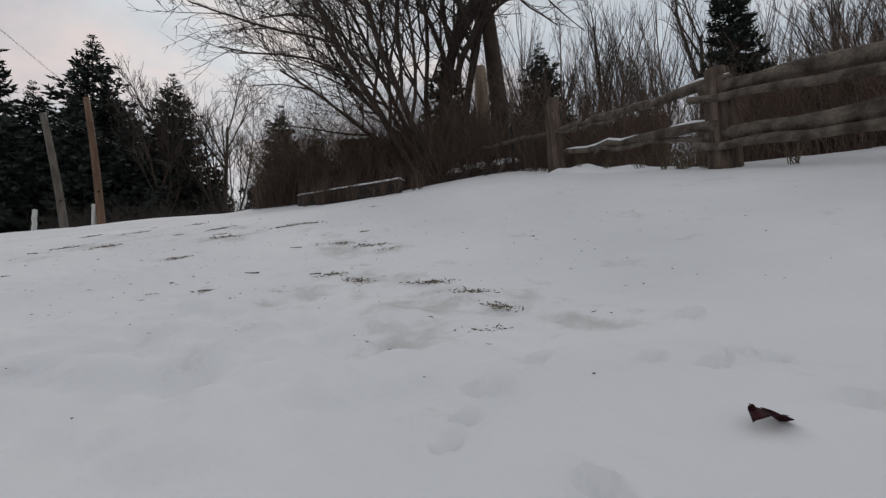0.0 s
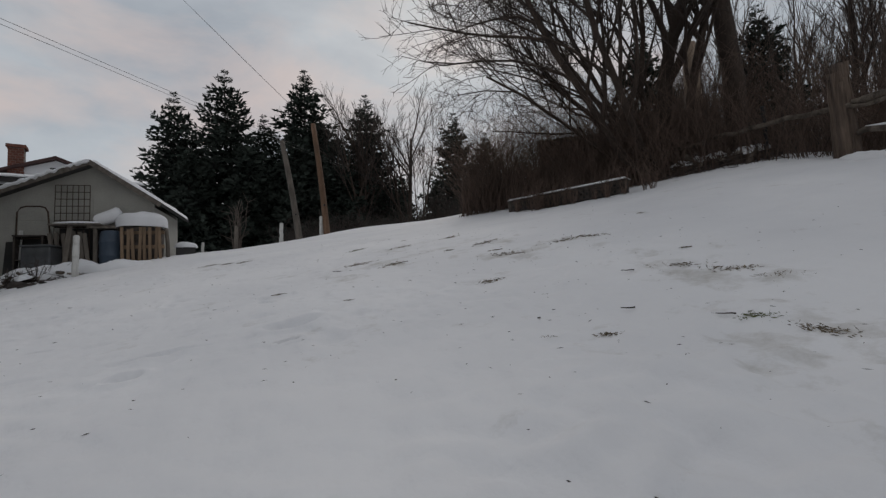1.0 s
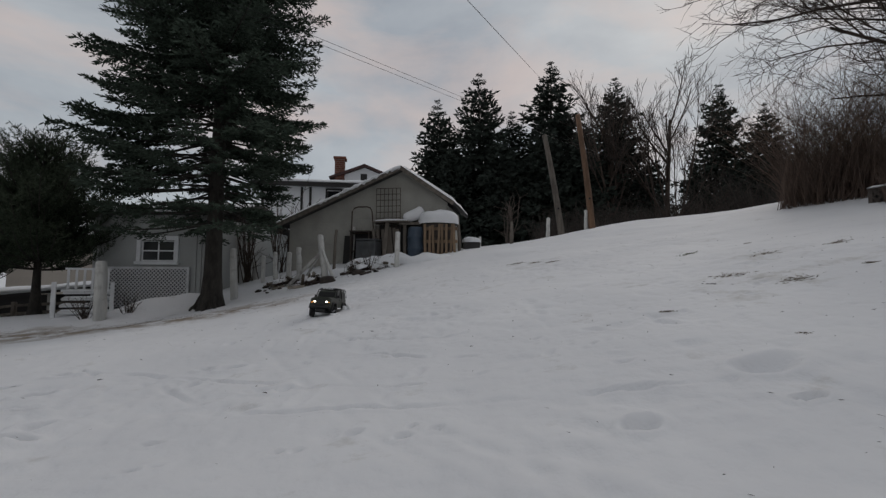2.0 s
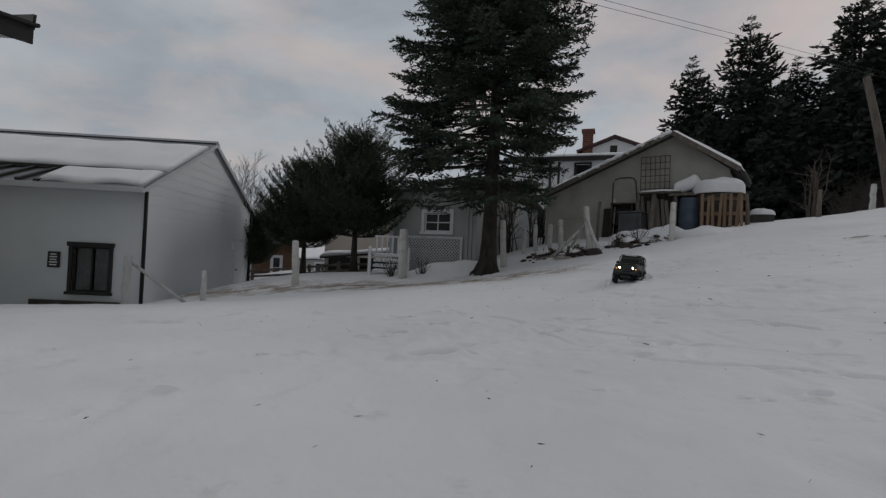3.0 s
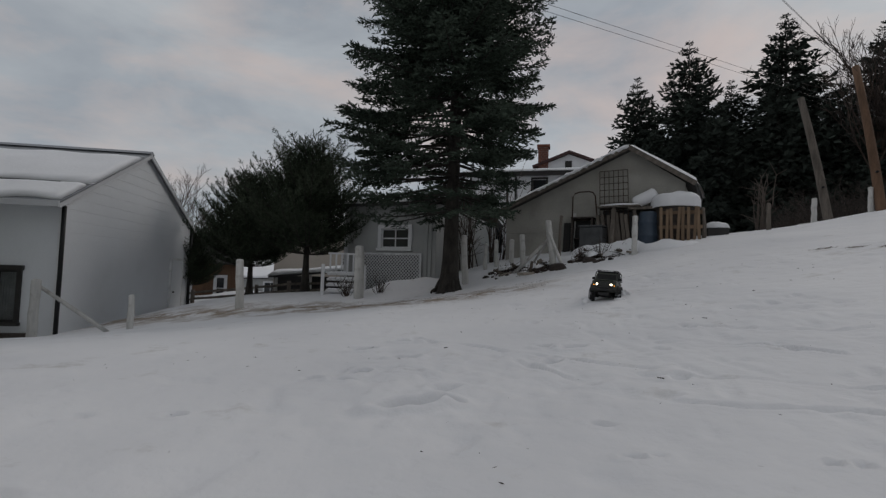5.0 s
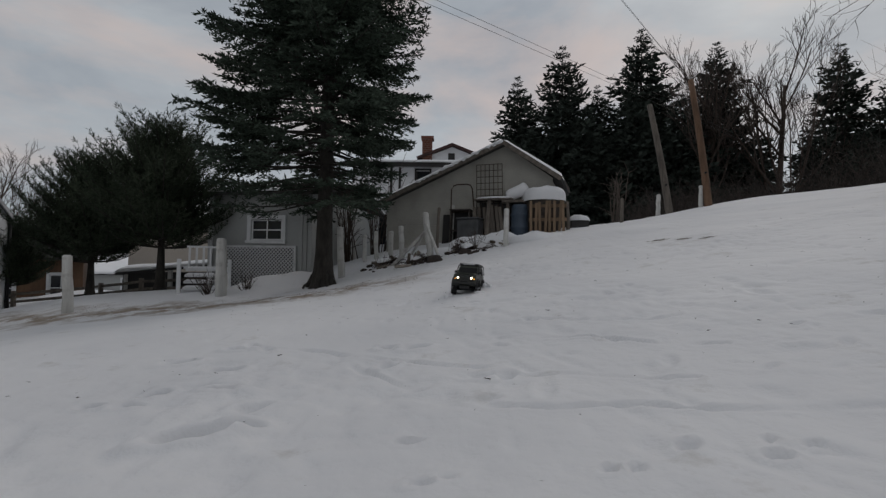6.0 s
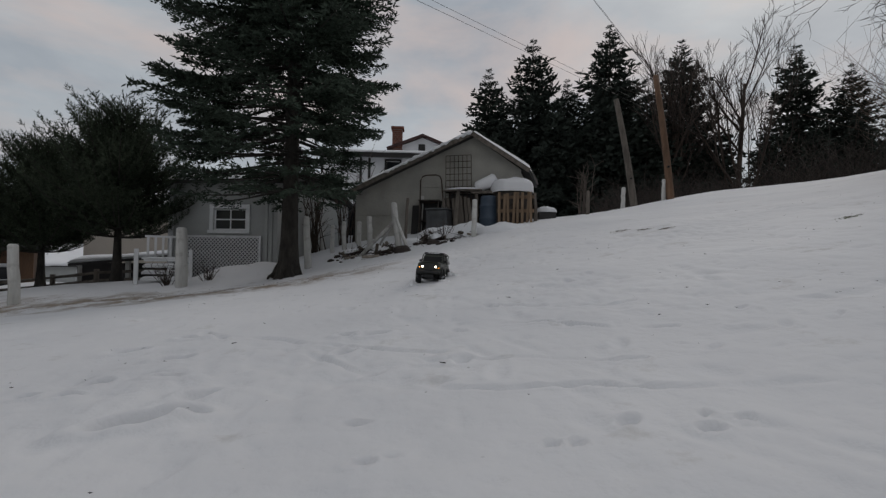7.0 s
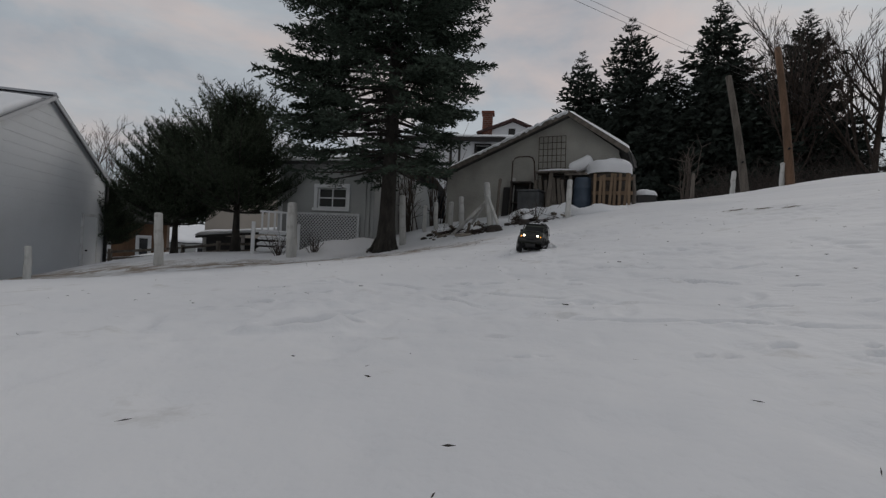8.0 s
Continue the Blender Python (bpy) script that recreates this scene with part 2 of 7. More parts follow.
TWIG_BROWN = material("brown_twigs", (0.075, 0.058, 0.05), 0.95, vary=0.3, scale=2, fine=30, bump=0.0, per_island=0.35)
TWIG_RED = material("reddish_brush", (0.14, 0.098, 0.077), 0.95, vary=0.3, scale=1, fine=20, bump=0.0, per_island=0.4)
# brush again, with the shade under the trees put into its colour
TWIG_SHADE = material("shaded_brush", (0.062, 0.05, 0.043), 0.95, vary=0.3, scale=1, fine=20, bump=0.0, per_island=0.4)
NEEDLE_SPRUCE = material("spruce_needles", (0.064, 0.085, 0.064), 0.9, spec=0.15, vary=0.4, scale=1.3, fine=20, bump=0.0, per_island=0.4, second=(0.03, 0.043, 0.031))
NEEDLE_PINE = material("pine_needles", (0.062, 0.078, 0.052), 0.9, spec=0.15, vary=0.4, scale=1.5, fine=20, bump=0.0, per_island=0.4, second=(0.03, 0.042, 0.027))
NEEDLE_FAR = material("far_needles", (0.046, 0.058, 0.048), 0.9, spec=0.15, vary=0.4, scale=0.6, fine=12, bump=0.0, per_island=0.35)
GLASS = glass_dark("window_glass", (0.02, 0.022, 0.025))
BRICK_RED = material("red_brick", (0.2, 0.08, 0.055), 0.9, vary=0.3, scale=8, fine=60, bump=0.3, per_object=0.2)
MORTAR = material("mortar", (0.3, 0.28, 0.26), 0.95, vary=0.2, scale=8, fine=60)
RUST = material("rusty_iron", (0.09, 0.06, 0.045), 0.8, 0.3, vary=0.4, scale=12, fine=60, bump=0.2)
BLACK_IRON = material("black_iron", (0.02, 0.02, 0.021), 0.5, 0.4, vary=0.2, scale=10, fine=50, bump=0.1)
BLUE_PLASTIC = material("faded_blue_plastic", (0.06, 0.085, 0.12), 0.5, vary=0.2, scale=5, fine=30, bump=0.1)
ORANGE_WOOD = material("orange_stained_wood", (0.15, 0.085, 0.048), 0.7, vary=0.3, scale=4, fine=40, bump=0.3, stretch=(1, 1, 0.2))
BARN_BROWN = material("brown_barn_boards", (0.13, 0.085, 0.06), 0.9, vary=0.35, scale=4, fine=40, bump=0.5, stretch=(1, 1, 0.15), per_object=0.15)
BARN_DARK = material("dark_fence_boards", (0.1, 0.064, 0.045), 0.92, vary=0.45, scale=4, fine=40, bump=0.6, stretch=(1, 1, 0.15), per_object=0.3)
LATTICE_GREY = material("white_lattice", (0.66, 0.67, 0.68), 0.7, vary=0.2, scale=5, fine=50, bump=0.1)


# ---------------------------------------------------------------- helpers
def part(name, bm, mat, parent=None, label="", kind="", smooth=False):
    """Links a bmesh, or a finished mesh, as one object under a thing."""
    if isinstance(bm, bmesh.types.BMesh):
        me = bpy.data.meshes.new(name)
        bm.to_mesh(me)
        bm.free()
    else:
        me = bm
    if not me.materials:
        me.materials.append(mat)
    if smooth:
        me.polygons.foreach_set("use_smooth", [True] * len(me.polygons))
    ob = new(name, me)
    if parent is not None:
        ob.parent = parent
    return tagged(ob, label, kind=kind)


def thing(name, m, label, category, group="", kind=""):
    e = new(name)
    e.matrix_basis = m
    e.empty_display_size = 0.2
    return tagged(e, label, category, group, kind)


def box(bm, x0, y0, z0, x1, y1, z1, bevel=0.0, m=None):
    """A box with softened edges."""
    r = bmesh.ops.create_cube(bm, size=1.0)
    vs = r["verts"]
    bmesh.ops.scale(bm, vec=(x1 - x0, y1 - y0, z1 - z0), verts=vs)
    bmesh.ops.translate(bm, vec=((x0 + x1) / 2, (y0 + y1) / 2, (z0 + z1) / 2), verts=vs)
    if bevel:
        es = list({e for v in vs for e in v.link_edges})
        r = bmesh.ops.bevel(bm, geom=es, offset=bevel, segments=1, affect="EDGES")
        vs = list({v for f in r["faces"] for v in f.verts} | {v for v in vs if v.is_valid})
    if m is not None:
        bmesh.ops.transform(bm, matrix=m, verts=vs)
    return vs


def boxed(*a, **k):
    bm = bmesh.new()
    box(bm, *a, **k)
    return bm


def prism(outline, y0, y1, axis="y"):
    """A flat outline in x and z, drawn out along y."""
    bm = bmesh.new()
    a = [bm.verts.new((x, y0, z)) for x, z in outline]
    b = [bm.verts.new((x, y1, z)) for x, z in outline]
    n = len(outline)
    bm.faces.new(a)
    bm.faces.new(list(reversed(b)))
    for i in range(n):
        bm.faces.new((a[i], b[i], b[(i + 1) % n], a[(i + 1) % n]))
    bmesh.ops.recalc_face_normals(bm, faces=bm.faces)
    return bm


def mesh_of(name, verts, faces, mat, smooth=False):
    """A mesh from arrays: verts n x 3; faces a list of arrays m x 3 or m x 4."""
    me = bpy.data.meshes.new(name)
    verts = np.asarray(verts, dtype=np.float32)
    me.vertices.add(len(verts))
    me.vertices.foreach_set("co", verts.ravel())
    sizes = [np.full(len(f), f.shape[1], dtype=np.int32) for f in faces if len(f)]
    loops = np.concatenate([f.ravel() for f in faces if len(f)]).astype(np.int32)
    sizes = np.concatenate(sizes)
    starts = np.concatenate([[0], np.cumsum(sizes)[:-1]]).astype(np.int32)
    me.loops.add(len(loops))
    me.loops.foreach_set("vertex_index", loops)
    me.polygons.add(len(sizes))
    me.polygons.foreach_set("loop_start", starts)
    me.update(calc_edges=True)
    if smooth:
        me.polygons.foreach_set("use_smooth", np.ones(len(sizes), dtype=bool))
    me.materials.append(mat)
    return me


class Tubes:
    """Tapered round tubes along polylines, gathered into one mesh."""

    def __init__(self):
        self.v, self.f, self.n = [], [], 0

    def add(self, pts, radii, sides=5, cap=True):
        pts = np.asarray(pts, float)
        radii = np.asarray(radii, float)
        d = np.gradient(pts, axis=0)
        d /= np.linalg.norm(d, axis=1, keepdims=True) + 1e-9
        ref = np.where(np.abs(d[:, 2:3]) > 0.9, np.array([[1.0, 0, 0]]), np.array([[0, 0, 1.0]]))
        u = np.cross(ref, d)
        u /= np.linalg.norm(u, axis=1, keepdims=True) + 1e-9
        w = np.cross(d, u)
        a = np.arange(sides) * 2 * math.pi / sides
        ring = pts[:, None] + radii[:, None, None] * (np.cos(a)[None, :, None] * u[:, None] + np.sin(a)[None, :, None] * w[:, None])
        k = len(pts)
        i = np.arange(k - 1)[:, None] * sides
        j = np.arange(sides)[None]
        j2 = (j + 1) % sides
        q = np.stack([i + j, i + j2, i + sides + j2, i + sides + j], -1).reshape(-1, 4) + self.n
        self.v.append(ring.reshape(-1, 3))
        self.f.append(q)
        self.n += k * sides
        if cap:
            c = np.stack([np.full(sides - 2, 0), np.arange(1, sides - 1), np.arange(2, sides)], -1)
            self.f.append(c[:, ::-1] + self.n - k * sides)
            self.f.append(c + self.n - sides)

    def mesh(self, name, mat, smooth=True):
        quads = [f for f in self.f if f.shape[1] == 4]
        tris = [f for f in self.f if f.shape[1] == 3]
        faces = [np.concatenate(quads)] + ([np.concatenate(tris)] if tris else [])
        return mesh_of(name, np.concatenate(self.v), faces, mat, smooth)


def frame_m(a, b, z=0.0):
    """A pose at a whose x runs along the ground towards b."""
    return pose(a[0], a[1], z, 0, 0, math.degrees(math.atan2(b[1] - a[1], b[0] - a[0])))


# ---------------------------------------------------------------- the snowy yard
TILT = (-0.009, 0.1554, -0.0222)
SWELLS = (0.344, 0.484, -0.676, 0.142, -0.243, -0.377, 1.423, 0.738, -0.088, 0.389, 0.128, -0.8, 0.848, -2.304, 0.053, 0.705, 0.029, -0.234, 0.304, -0.093,
          1.502, 0.598, -0.528, 0.503, 0.167, 0.157, 0.163, -0.131, -0.527, 1.845, -0.623, 0.542, 0.31, 0.465, 1.033, 2.309, -1.822, 1.859, 0.517, 0.369, 0.774,
          -0.483, -0.191, 1.365, -1.003, 0.524, 0.471, 0.839, 0.786)


def cut(d, width, depth):
    """The cross-section of a narrow wheel rut with a low rim, d from its middle line."""
    q = d / width
    return -depth * np.exp(-q ** 4) + 0.3 * depth * np.exp(-(q - 1.9) ** 2 * 2.0)


RUTS = [
    ([(-0.75, 2.5), (-0.55, 2.25), (-0.18, 1.88), (0.0, 1.77), (0.21, 1.71), (0.54, 1.7), (0.66, 1.65), (1.01, 1.6), (1.36, 1.56), (2.2, 1.4)], 0.02, 0.018),
    ([(-0.15, 2.25), (0.05, 2.16), (0.38, 2.11), (0.7, 1.98), (0.85, 1.95)], 0.016, 0.013),
    ([(0.1, 2.85), (0.23, 2.78), (0.59, 2.71), (0.9, 2.48), (1.22, 2.4)], 0.018, 0.019),
    ([(0.07, 3.35), (0.45, 3.2), (0.79, 3.0), (1.2, 2.95)], 0.02, 0.018),
    ([(2.3, -1.2), (1.6, 0.0), (0.6, 1.4), (-0.3, 3.2), (-0.35, 4.4), (-0.25, 5.4)], 0.03, 0.006),
    ([(2.5, -1.1), (1.8, 0.1), (0.8, 1.5), (-0.05, 3.2), (-0.1, 4.4), (0.0, 5.4)], 0.03, 0.005),
    ([(-1.5, 2.9), (-0.9, 2.7), (-0.47, 2.5), (-0.3, 2.4), (0.0, 2.3)], 0.02, 0.018),
]
rng_prints = random.Random(5)
# dents: x, y, half length, half width, turn, depth
PRINTS = [(-1.0, 1.5, 0.11, 0.05, 25, 0.05), (-0.86, 1.58, 0.06, 0.035, 10, 0.035), (-1.45, 1.95, 0.05, 0.03, 40, 0.03), (-1.46, 1.8, 0.05, 0.03, 0, 0.022), (-1.63, 1.82, 0.05, 0.03, 0, 0.02),
          (-1.35, 2.35, 0.07, 0.04, 20, 0.035), (-0.93, 1.79, 0.06, 0.03, 30, 0.02), (-0.27, 1.48, 0.045, 0.02, 10, 0.018), (0.3, 1.25, 0.02, 0.02, 0, 0.016), (0.37, 1.25, 0.02, 0.02, 0, 0.014),
          (0.8, 1.4, 0.025, 0.015, 30, 0.014), (0.89, 1.36, 0.03, 0.018, 0, 0.014), (-0.2, 1.2, 0.03, 0.02, 0, 0.016), (-0.13, 1.24, 0.03, 0.015, 0, 0.012), (-0.55, 2.75, 0.06, 0.03, 0, 0.03),
          (-0.39, 2.72, 0.07, 0.04, 15, 0.03), (-0.5, 2.4, 0.06, 0.04, 60, 0.025), (3.25, -1.87, 0.035, 0.025, 0, 0.02), (3.37, -2.09, 0.035, 0.022, 20, 0.02), (3.36, -2.21, 0.035, 0.022, -20, 0.022),
          (3.43, -2.25, 0.035, 0.022, 30, 0.022), (3.4, -2.31, 0.03, 0.02, 0, 0.02), (2.9, -1.94, 0.03, 0.018, 0, 0.016), (2.84, -2.17, 0.03, 0.02, 40, 0.02), (3.04, -1.89, 0.05, 0.03, 0, 0.024),
          (3.83, -2.08, 0.05, 0.03, 0, 0.03), (3.23, -2.42, 0.03, 0.02, 0, 0.018), (2.81, -1.97, 0.03, 0.016, 0, 0.014), (1.64, 1.14, 0.06, 0.045, 20, 0.03), (2.45, 1.5, 0.13, 0.08, 10, 0.035),
          (2.33, 1.15, 0.05, 0.025, 0, 0.03), (0.56, 1.38, 0.04, 0.025, 45, 0.02), (0.76, 1.3, 0.035, 0.025, 0, 0.018), (-2.38, 0.55, 0.06, 0.03, 10, 0.03), (-1.16, 2.0, 0.08, 0.025, 0, 0.025),
          (-2.11, 1.02, 0.04, 0.03, 60, 0.02), (-1.82, 1.17, 0.04, 0.025, 0, 0.018), (-1.65, 0.49, 0.06, 0.025, 0, 0.03), (-1.68, 0.19, 0.05, 0.04, 70, 0.02), (-1.74, 2.58, 0.08, 0.04, 30, 0.03),
          (-1.53, 2.87, 0.08, 0.04, 0, 0.03)]
for _ in range(130):
    q = rng_prints.uniform(0.02, 0.06)
    PRINTS.append((rng_prints.gauss(0.6, 2.2), 1.8 + abs(rng_prints.gauss(0.0, 2.4)), q * rng_prints.uniform(1.0, 1.9), q * 0.7, rng_prints.uniform(0, 180), rng_prints.uniform(0.003, 0.013)))


TURNS = {k: np.random.default_rng(k).uniform(0, 2 * math.pi, (256, 256)) for k in range(12)}


def soft_noise(x, y, seed):
    """Smooth gradient noise, about -1 to 1, over arrays of x and y."""
    turns = TURNS[seed]
    i, j = np.floor(x).astype(int), np.floor(y).astype(int)
    u, v = x - i, y - j

    def corner(a, b):
        g = turns[(i + a) % 256, (j + b) % 256]
        return np.cos(g) * (u - a) + np.sin(g) * (v - b)

    fu, fv = u ** 3 * (u * (6 * u - 15) + 10), v ** 3 * (v * (6 * v - 15) + 10)
    low, high = corner(0, 0) * (1 - fu) + corner(1, 0) * fu, corner(0, 1) * (1 - fu) + corner(1, 1) * fu
    return 1.5 * (low * (1 - fv) + high * fv)


def broad_relief(x, y):
    """The lie of the land with its soft drifts, over arrays."""
    cx, cy = np.clip(x, -13.0, 13.0), np.clip(y, -7.0, 17.0)
    z = TILT[0] + TILT[1] * cx + TILT[2] * cy
    for i, h in enumerate(SWELLS):
        z = z + h * np.exp(-((cx + 12 - 4.2 * (i % 7)) ** 2 + (cy + 6 - 3.9 * (i // 7)) ** 2) / 18.0)
    z = z - 0.2 * np.exp(-((x - 8.0) / 1.9) ** 2 - ((y - 10.6) / 2.0) ** 2)
    near = np.exp(-((x / 16) ** 2 + ((y - 3) / 14) ** 2))
    return z + near * (0.022 * soft_noise(x * 0.7, y * 0.7, 1) + 0.01 * soft_noise(x * 1.9, y * 1.9, 2)), near


def ground_relief(x, y):
    """Height of the snow over arrays of x and y."""
    z, near = broad_relief(x, y)
    broken = soft_noise(x * 5.0, y * 5.0, 3)
    # trodden patches: lumps and scuffs between smoother drifts
    trod = np.clip(soft_noise(x * 0.55, y * 0.55, 4) + 0.35, 0.08, 1.0)
    lumps = 0.016 * soft_noise(x * 3.2, y * 3.2, 5) + 0.015 * soft_noise(x * 7.0, y * 7.0, 6) + 0.006 * soft_noise(x * 15.0, y * 15.0, 7)
    pits = np.clip(soft_noise(x * 3.4, y * 3.4, 8) - 0.42, 0, 1) + 0.5 * np.clip(soft_noise(x * 8.0, y * 8.0, 9) - 0.5, 0, 1)
    churn = np.exp(-((x - 2.7) / 1.1) ** 2 - ((y + 0.9) / 1.1) ** 2)
    z = z + near * (trod * lumps - 0.05 * pits) + churn * (0.05 * soft_noise(x * 3.6, y * 3.6, 10) + 0.035 * soft_noise(x * 8.5, y * 8.5, 11))
    # a low bank of snow against the cottage skirt
    z = z + 0.24 * np.exp(-((x + 3.95) / 0.75) ** 4 - ((y - 9.15 - 0.5 * (x + 3.95)) / 0.4) ** 2)
    for path, w, d in RUTS:
        best = np.full(len(x), 9.0)
        for (x0, y0), (x1, y1) in zip(path, path[1:]):
            dx, dy = x1 - x0, y1 - y0
            t = np.clip(((x - x0) * dx + (y - y0) * dy) / (dx * dx + dy * dy), 0, 1)
            best = np.minimum(best, np.hypot(x - x0 - t * dx, y - y0 - t * dy))
        z = z + cut(best + 0.006 * broken, w, d) * np.clip(0.75 + 1.3 * soft_noise(x * 2.3, y * 2.3, 0) + 0.6 * broken, 0.0, 1.5)
    for px, py, a, b, turn, d in PRINTS:
        k = np.nonzero((np.abs(x - px) < 3 * a) & (np.abs(y - py) < 3 * a))[0]
        if len(k):
            c, s = math.cos(radians(turn)), math.sin(radians(turn))
            u, v = (x[k] - px) * c + (y[k] - py) * s, -(x[k] - px) * s + (y[k] - py) * c
            q = (u / a) ** 2 + (v / b) ** 2 + 0.35 * broken[k]
            d = 1.8 * d
            z[k] += -d * np.exp(-np.maximum(q, 0) ** 1.4) + 0.3 * d * np.exp(-(np.sqrt(np.maximum(q, 0)) - 1.5) ** 2 * 4)
    return z


def ground_z(x, y):
    """Height of the snow at one place, without its small dents."""
    return float(broad_relief(np.array([x], float), np.array([y], float))[0][0])


def grid_lines(stops, far):
    """Lines at the steps given between stops (start, step), spreading out beyond both ends."""
    core = []
    for (a, step), (b, _) in zip(stops, stops[1:]):
        n = max(1, round((b - a) / step))
        core += [a + (b - a) * i / n for i in range(n)]
    core.append(stops[-1][0])
    out, d, x = [], stops[-2][1], core[-1]
    while x < far:
        d = min(d * 1.11, 60)
        x += d
        out.append(x)
    back, d, x = [], stops[0][1], core[0]
    while x > -far:
        d = min(d * 1.11, 60)
        x -= d
        back.append(x)
    return np.array(back[::-1] + core + out)


def build_ground():
    xs = grid_lines([(-2.6, 0.03), (-1.9, 0.017), (2.0, 0.024), (2.7, 0.018), (3.7, 0.04), (5.0, 0.04)], 900)
    ys = grid_lines([(-2.55, 0.018), (-1.5, 0.026), (0.0, 0.04), (0.9, 0.016), (3.0, 0.026), (5.0, 0.04), (6.5, 0.04)], 900)
    gx, gy = (g.ravel() for g in np.meshgrid(xs, ys))
    v = np.c_[gx, gy, ground_relief(gx, gy)]
    nx, ny = len(xs), len(ys)
    i = (np.arange(ny - 1)[:, None] * nx + np.arange(nx - 1)[None]).ravel()
    f = np.stack([i, i + 1, i + nx + 1, i + nx], -1)
    ob = new("ground", mesh_of("ground", v, [f], SNOW, smooth=True))
    tagged(ob, "trodden old snow over a sloping yard", "snow", kind="structure")


build_ground()


# ---------------------------------------------------------------- building pieces
def lapped_wall(e, mat, w, z0, z1, lap=0.11, depth=0.012, holes=(), top=None, t=0.12, m=None):
    """Clapboard siding, x from 0 to w, facing -y, every course a board of its own with a real lap, on a bottom plate.
    holes (x0, z0, x1, z1) go through; top(x) cuts a gable."""
    wall = part("wall", boxed(0, 0.002, z0 - 0.03, w, t, z0), mat, e)
    if m is not None:
        wall.matrix_basis = m
    n = int(round((z1 - z0) / lap))
    zs = [z0 + (z1 - z0) * i / n for i in range(n + 1)]
    for a, b in zip(zs, zs[1:]):
        spans = [(0.0, w)]
        if top is not None:
            ok = [x * w / 400 for x in range(401) if top(x * w / 400) > a + 0.01]
            if not ok:
                continue
            spans = [(ok[0], ok[-1])]
        for hx0, hz0, hx1, hz1 in holes:
            if (a + b) / 2 > hz0 and (a + b) / 2 < hz1:
                spans = [s for x0, x1 in spans for s in ((x0, min(x1, hx0)), (max(x0, hx1), x1)) if s[1] - s[0] > 1e-3]
        for x0, x1 in spans:
            xa, xb = x0, x1
            if top is not None:
                inset = [x * w / 400 for x in range(401) if top(x * w / 400) > b - 0.002]
                l2, r2 = (inset[0], inset[-1]) if inset else ((x0 + x1) / 2 - 0.01, (x0 + x1) / 2 + 0.01)
                xa, xb = min(max(l2, x0), x1), max(min(r2, x1), x0)
            vs = [(x0, -depth, a), (x1, -depth, a), (xb, 0, b), (xa, 0, b), (x0, t, a), (x1, t, a), (xb, t, b), (xa, t, b)]
            bm = bmesh.new()
            q = [bm.verts.new(p) for p in vs]
            for f in ((0, 1, 2, 3), (5, 4, 7, 6), (4, 5, 1, 0), (3, 2, 6, 7), (4, 0, 3, 7), (1, 5, 6, 2)):
                bm.faces.new([q[i] for i in f])
            part("siding_board", bm, mat, wall)
    return wall


def window(parent, m, w, h, frame_mat, name="window", label="", casing=0.07, mullions=(1, 1), pane_mat=None, curtain=False, hood=0.0, sill=0.05):
    """A window in a wall facing -y: casing, sash bars, panes, sill. m is the pose of its lower left corner on the wall's face."""
    e = new(name)
    e.parent, e.matrix_basis = parent, m
    tagged(e, label)
    bm = bmesh.new()
    c = casing
    box(bm, -c, -0.035, 0, 0, 0.06, h, 0.004)
    box(bm, w, -0.035, 0, w + c, 0.06, h, 0.004)
    box(bm, -c - hood, -0.045 - hood, h, w + c + hood, 0.06, h + c + hood * 0.6, 0.004)
    part("casing", bm, frame_mat, e)
    bm = bmesh.new()
    box(bm, -c - sill * 0.4, -0.075, -c * 0.8, w + c + sill * 0.4, 0.06, 0, 0.006)
    part("window_sill", bm, frame_mat, e)
    bm = bmesh.new()
    s = 0.035
    box(bm, 0, 0.015, 0, s, 0.055, h)
    box(bm, w - s, 0.015, 0, w, 0.055, h)
    box(bm, s, 0.015, 0, w - s, 0.055, s)
    box(bm, s, 0.015, h - s, w - s, 0.055, h)
    nx, nz = mullions
    for i in range(1, nx):
        x = s + (w - 2 * s) * i / nx
        box(bm, x - 0.014, 0.018, s, x + 0.014, 0.05, h - s)
    for i in range(1, nz):
        z = s + (h - 2 * s) * i / nz
        box(bm, s, 0.017, z - 0.014, w - s, 0.051, z + 0.014)
    part("sash", bm, frame_mat, e)
    for i in range(nx):
        for k in range(nz):
            x0, x1 = s + (w - 2 * s) * i / nx, s + (w - 2 * s) * (i + 1) / nx
            z0, z1 = s + (h - 2 * s) * k / nz, s + (h - 2 * s) * (k + 1) / nz
            part("pane", boxed(x0, 0.03, z0, x1, 0.036, z1), pane_mat or GLASS, e)
    if curtain:
        bm = bmesh.new()
        n = 24
        for x0, x1 in ((s, w * 0.46), (w * 0.54, w - s)):
            row = []
            for i in range(n + 1):
                x = x0 + (x1 - x0) * i / n
                y = 0.075 + 0.012 * math.sin(i * 1.7)
                row.append((bm.verts.new((x, y, s)), bm.verts.new((x, y, h - s))))
            for (a, b), (a2, b2) in zip(row, row[1:]):
                bm.faces.new((a, a2, b2, b))
        part("curtain", bm, CURTAIN, e, "pale gathered curtain behind the glass", smooth=True)
    return e


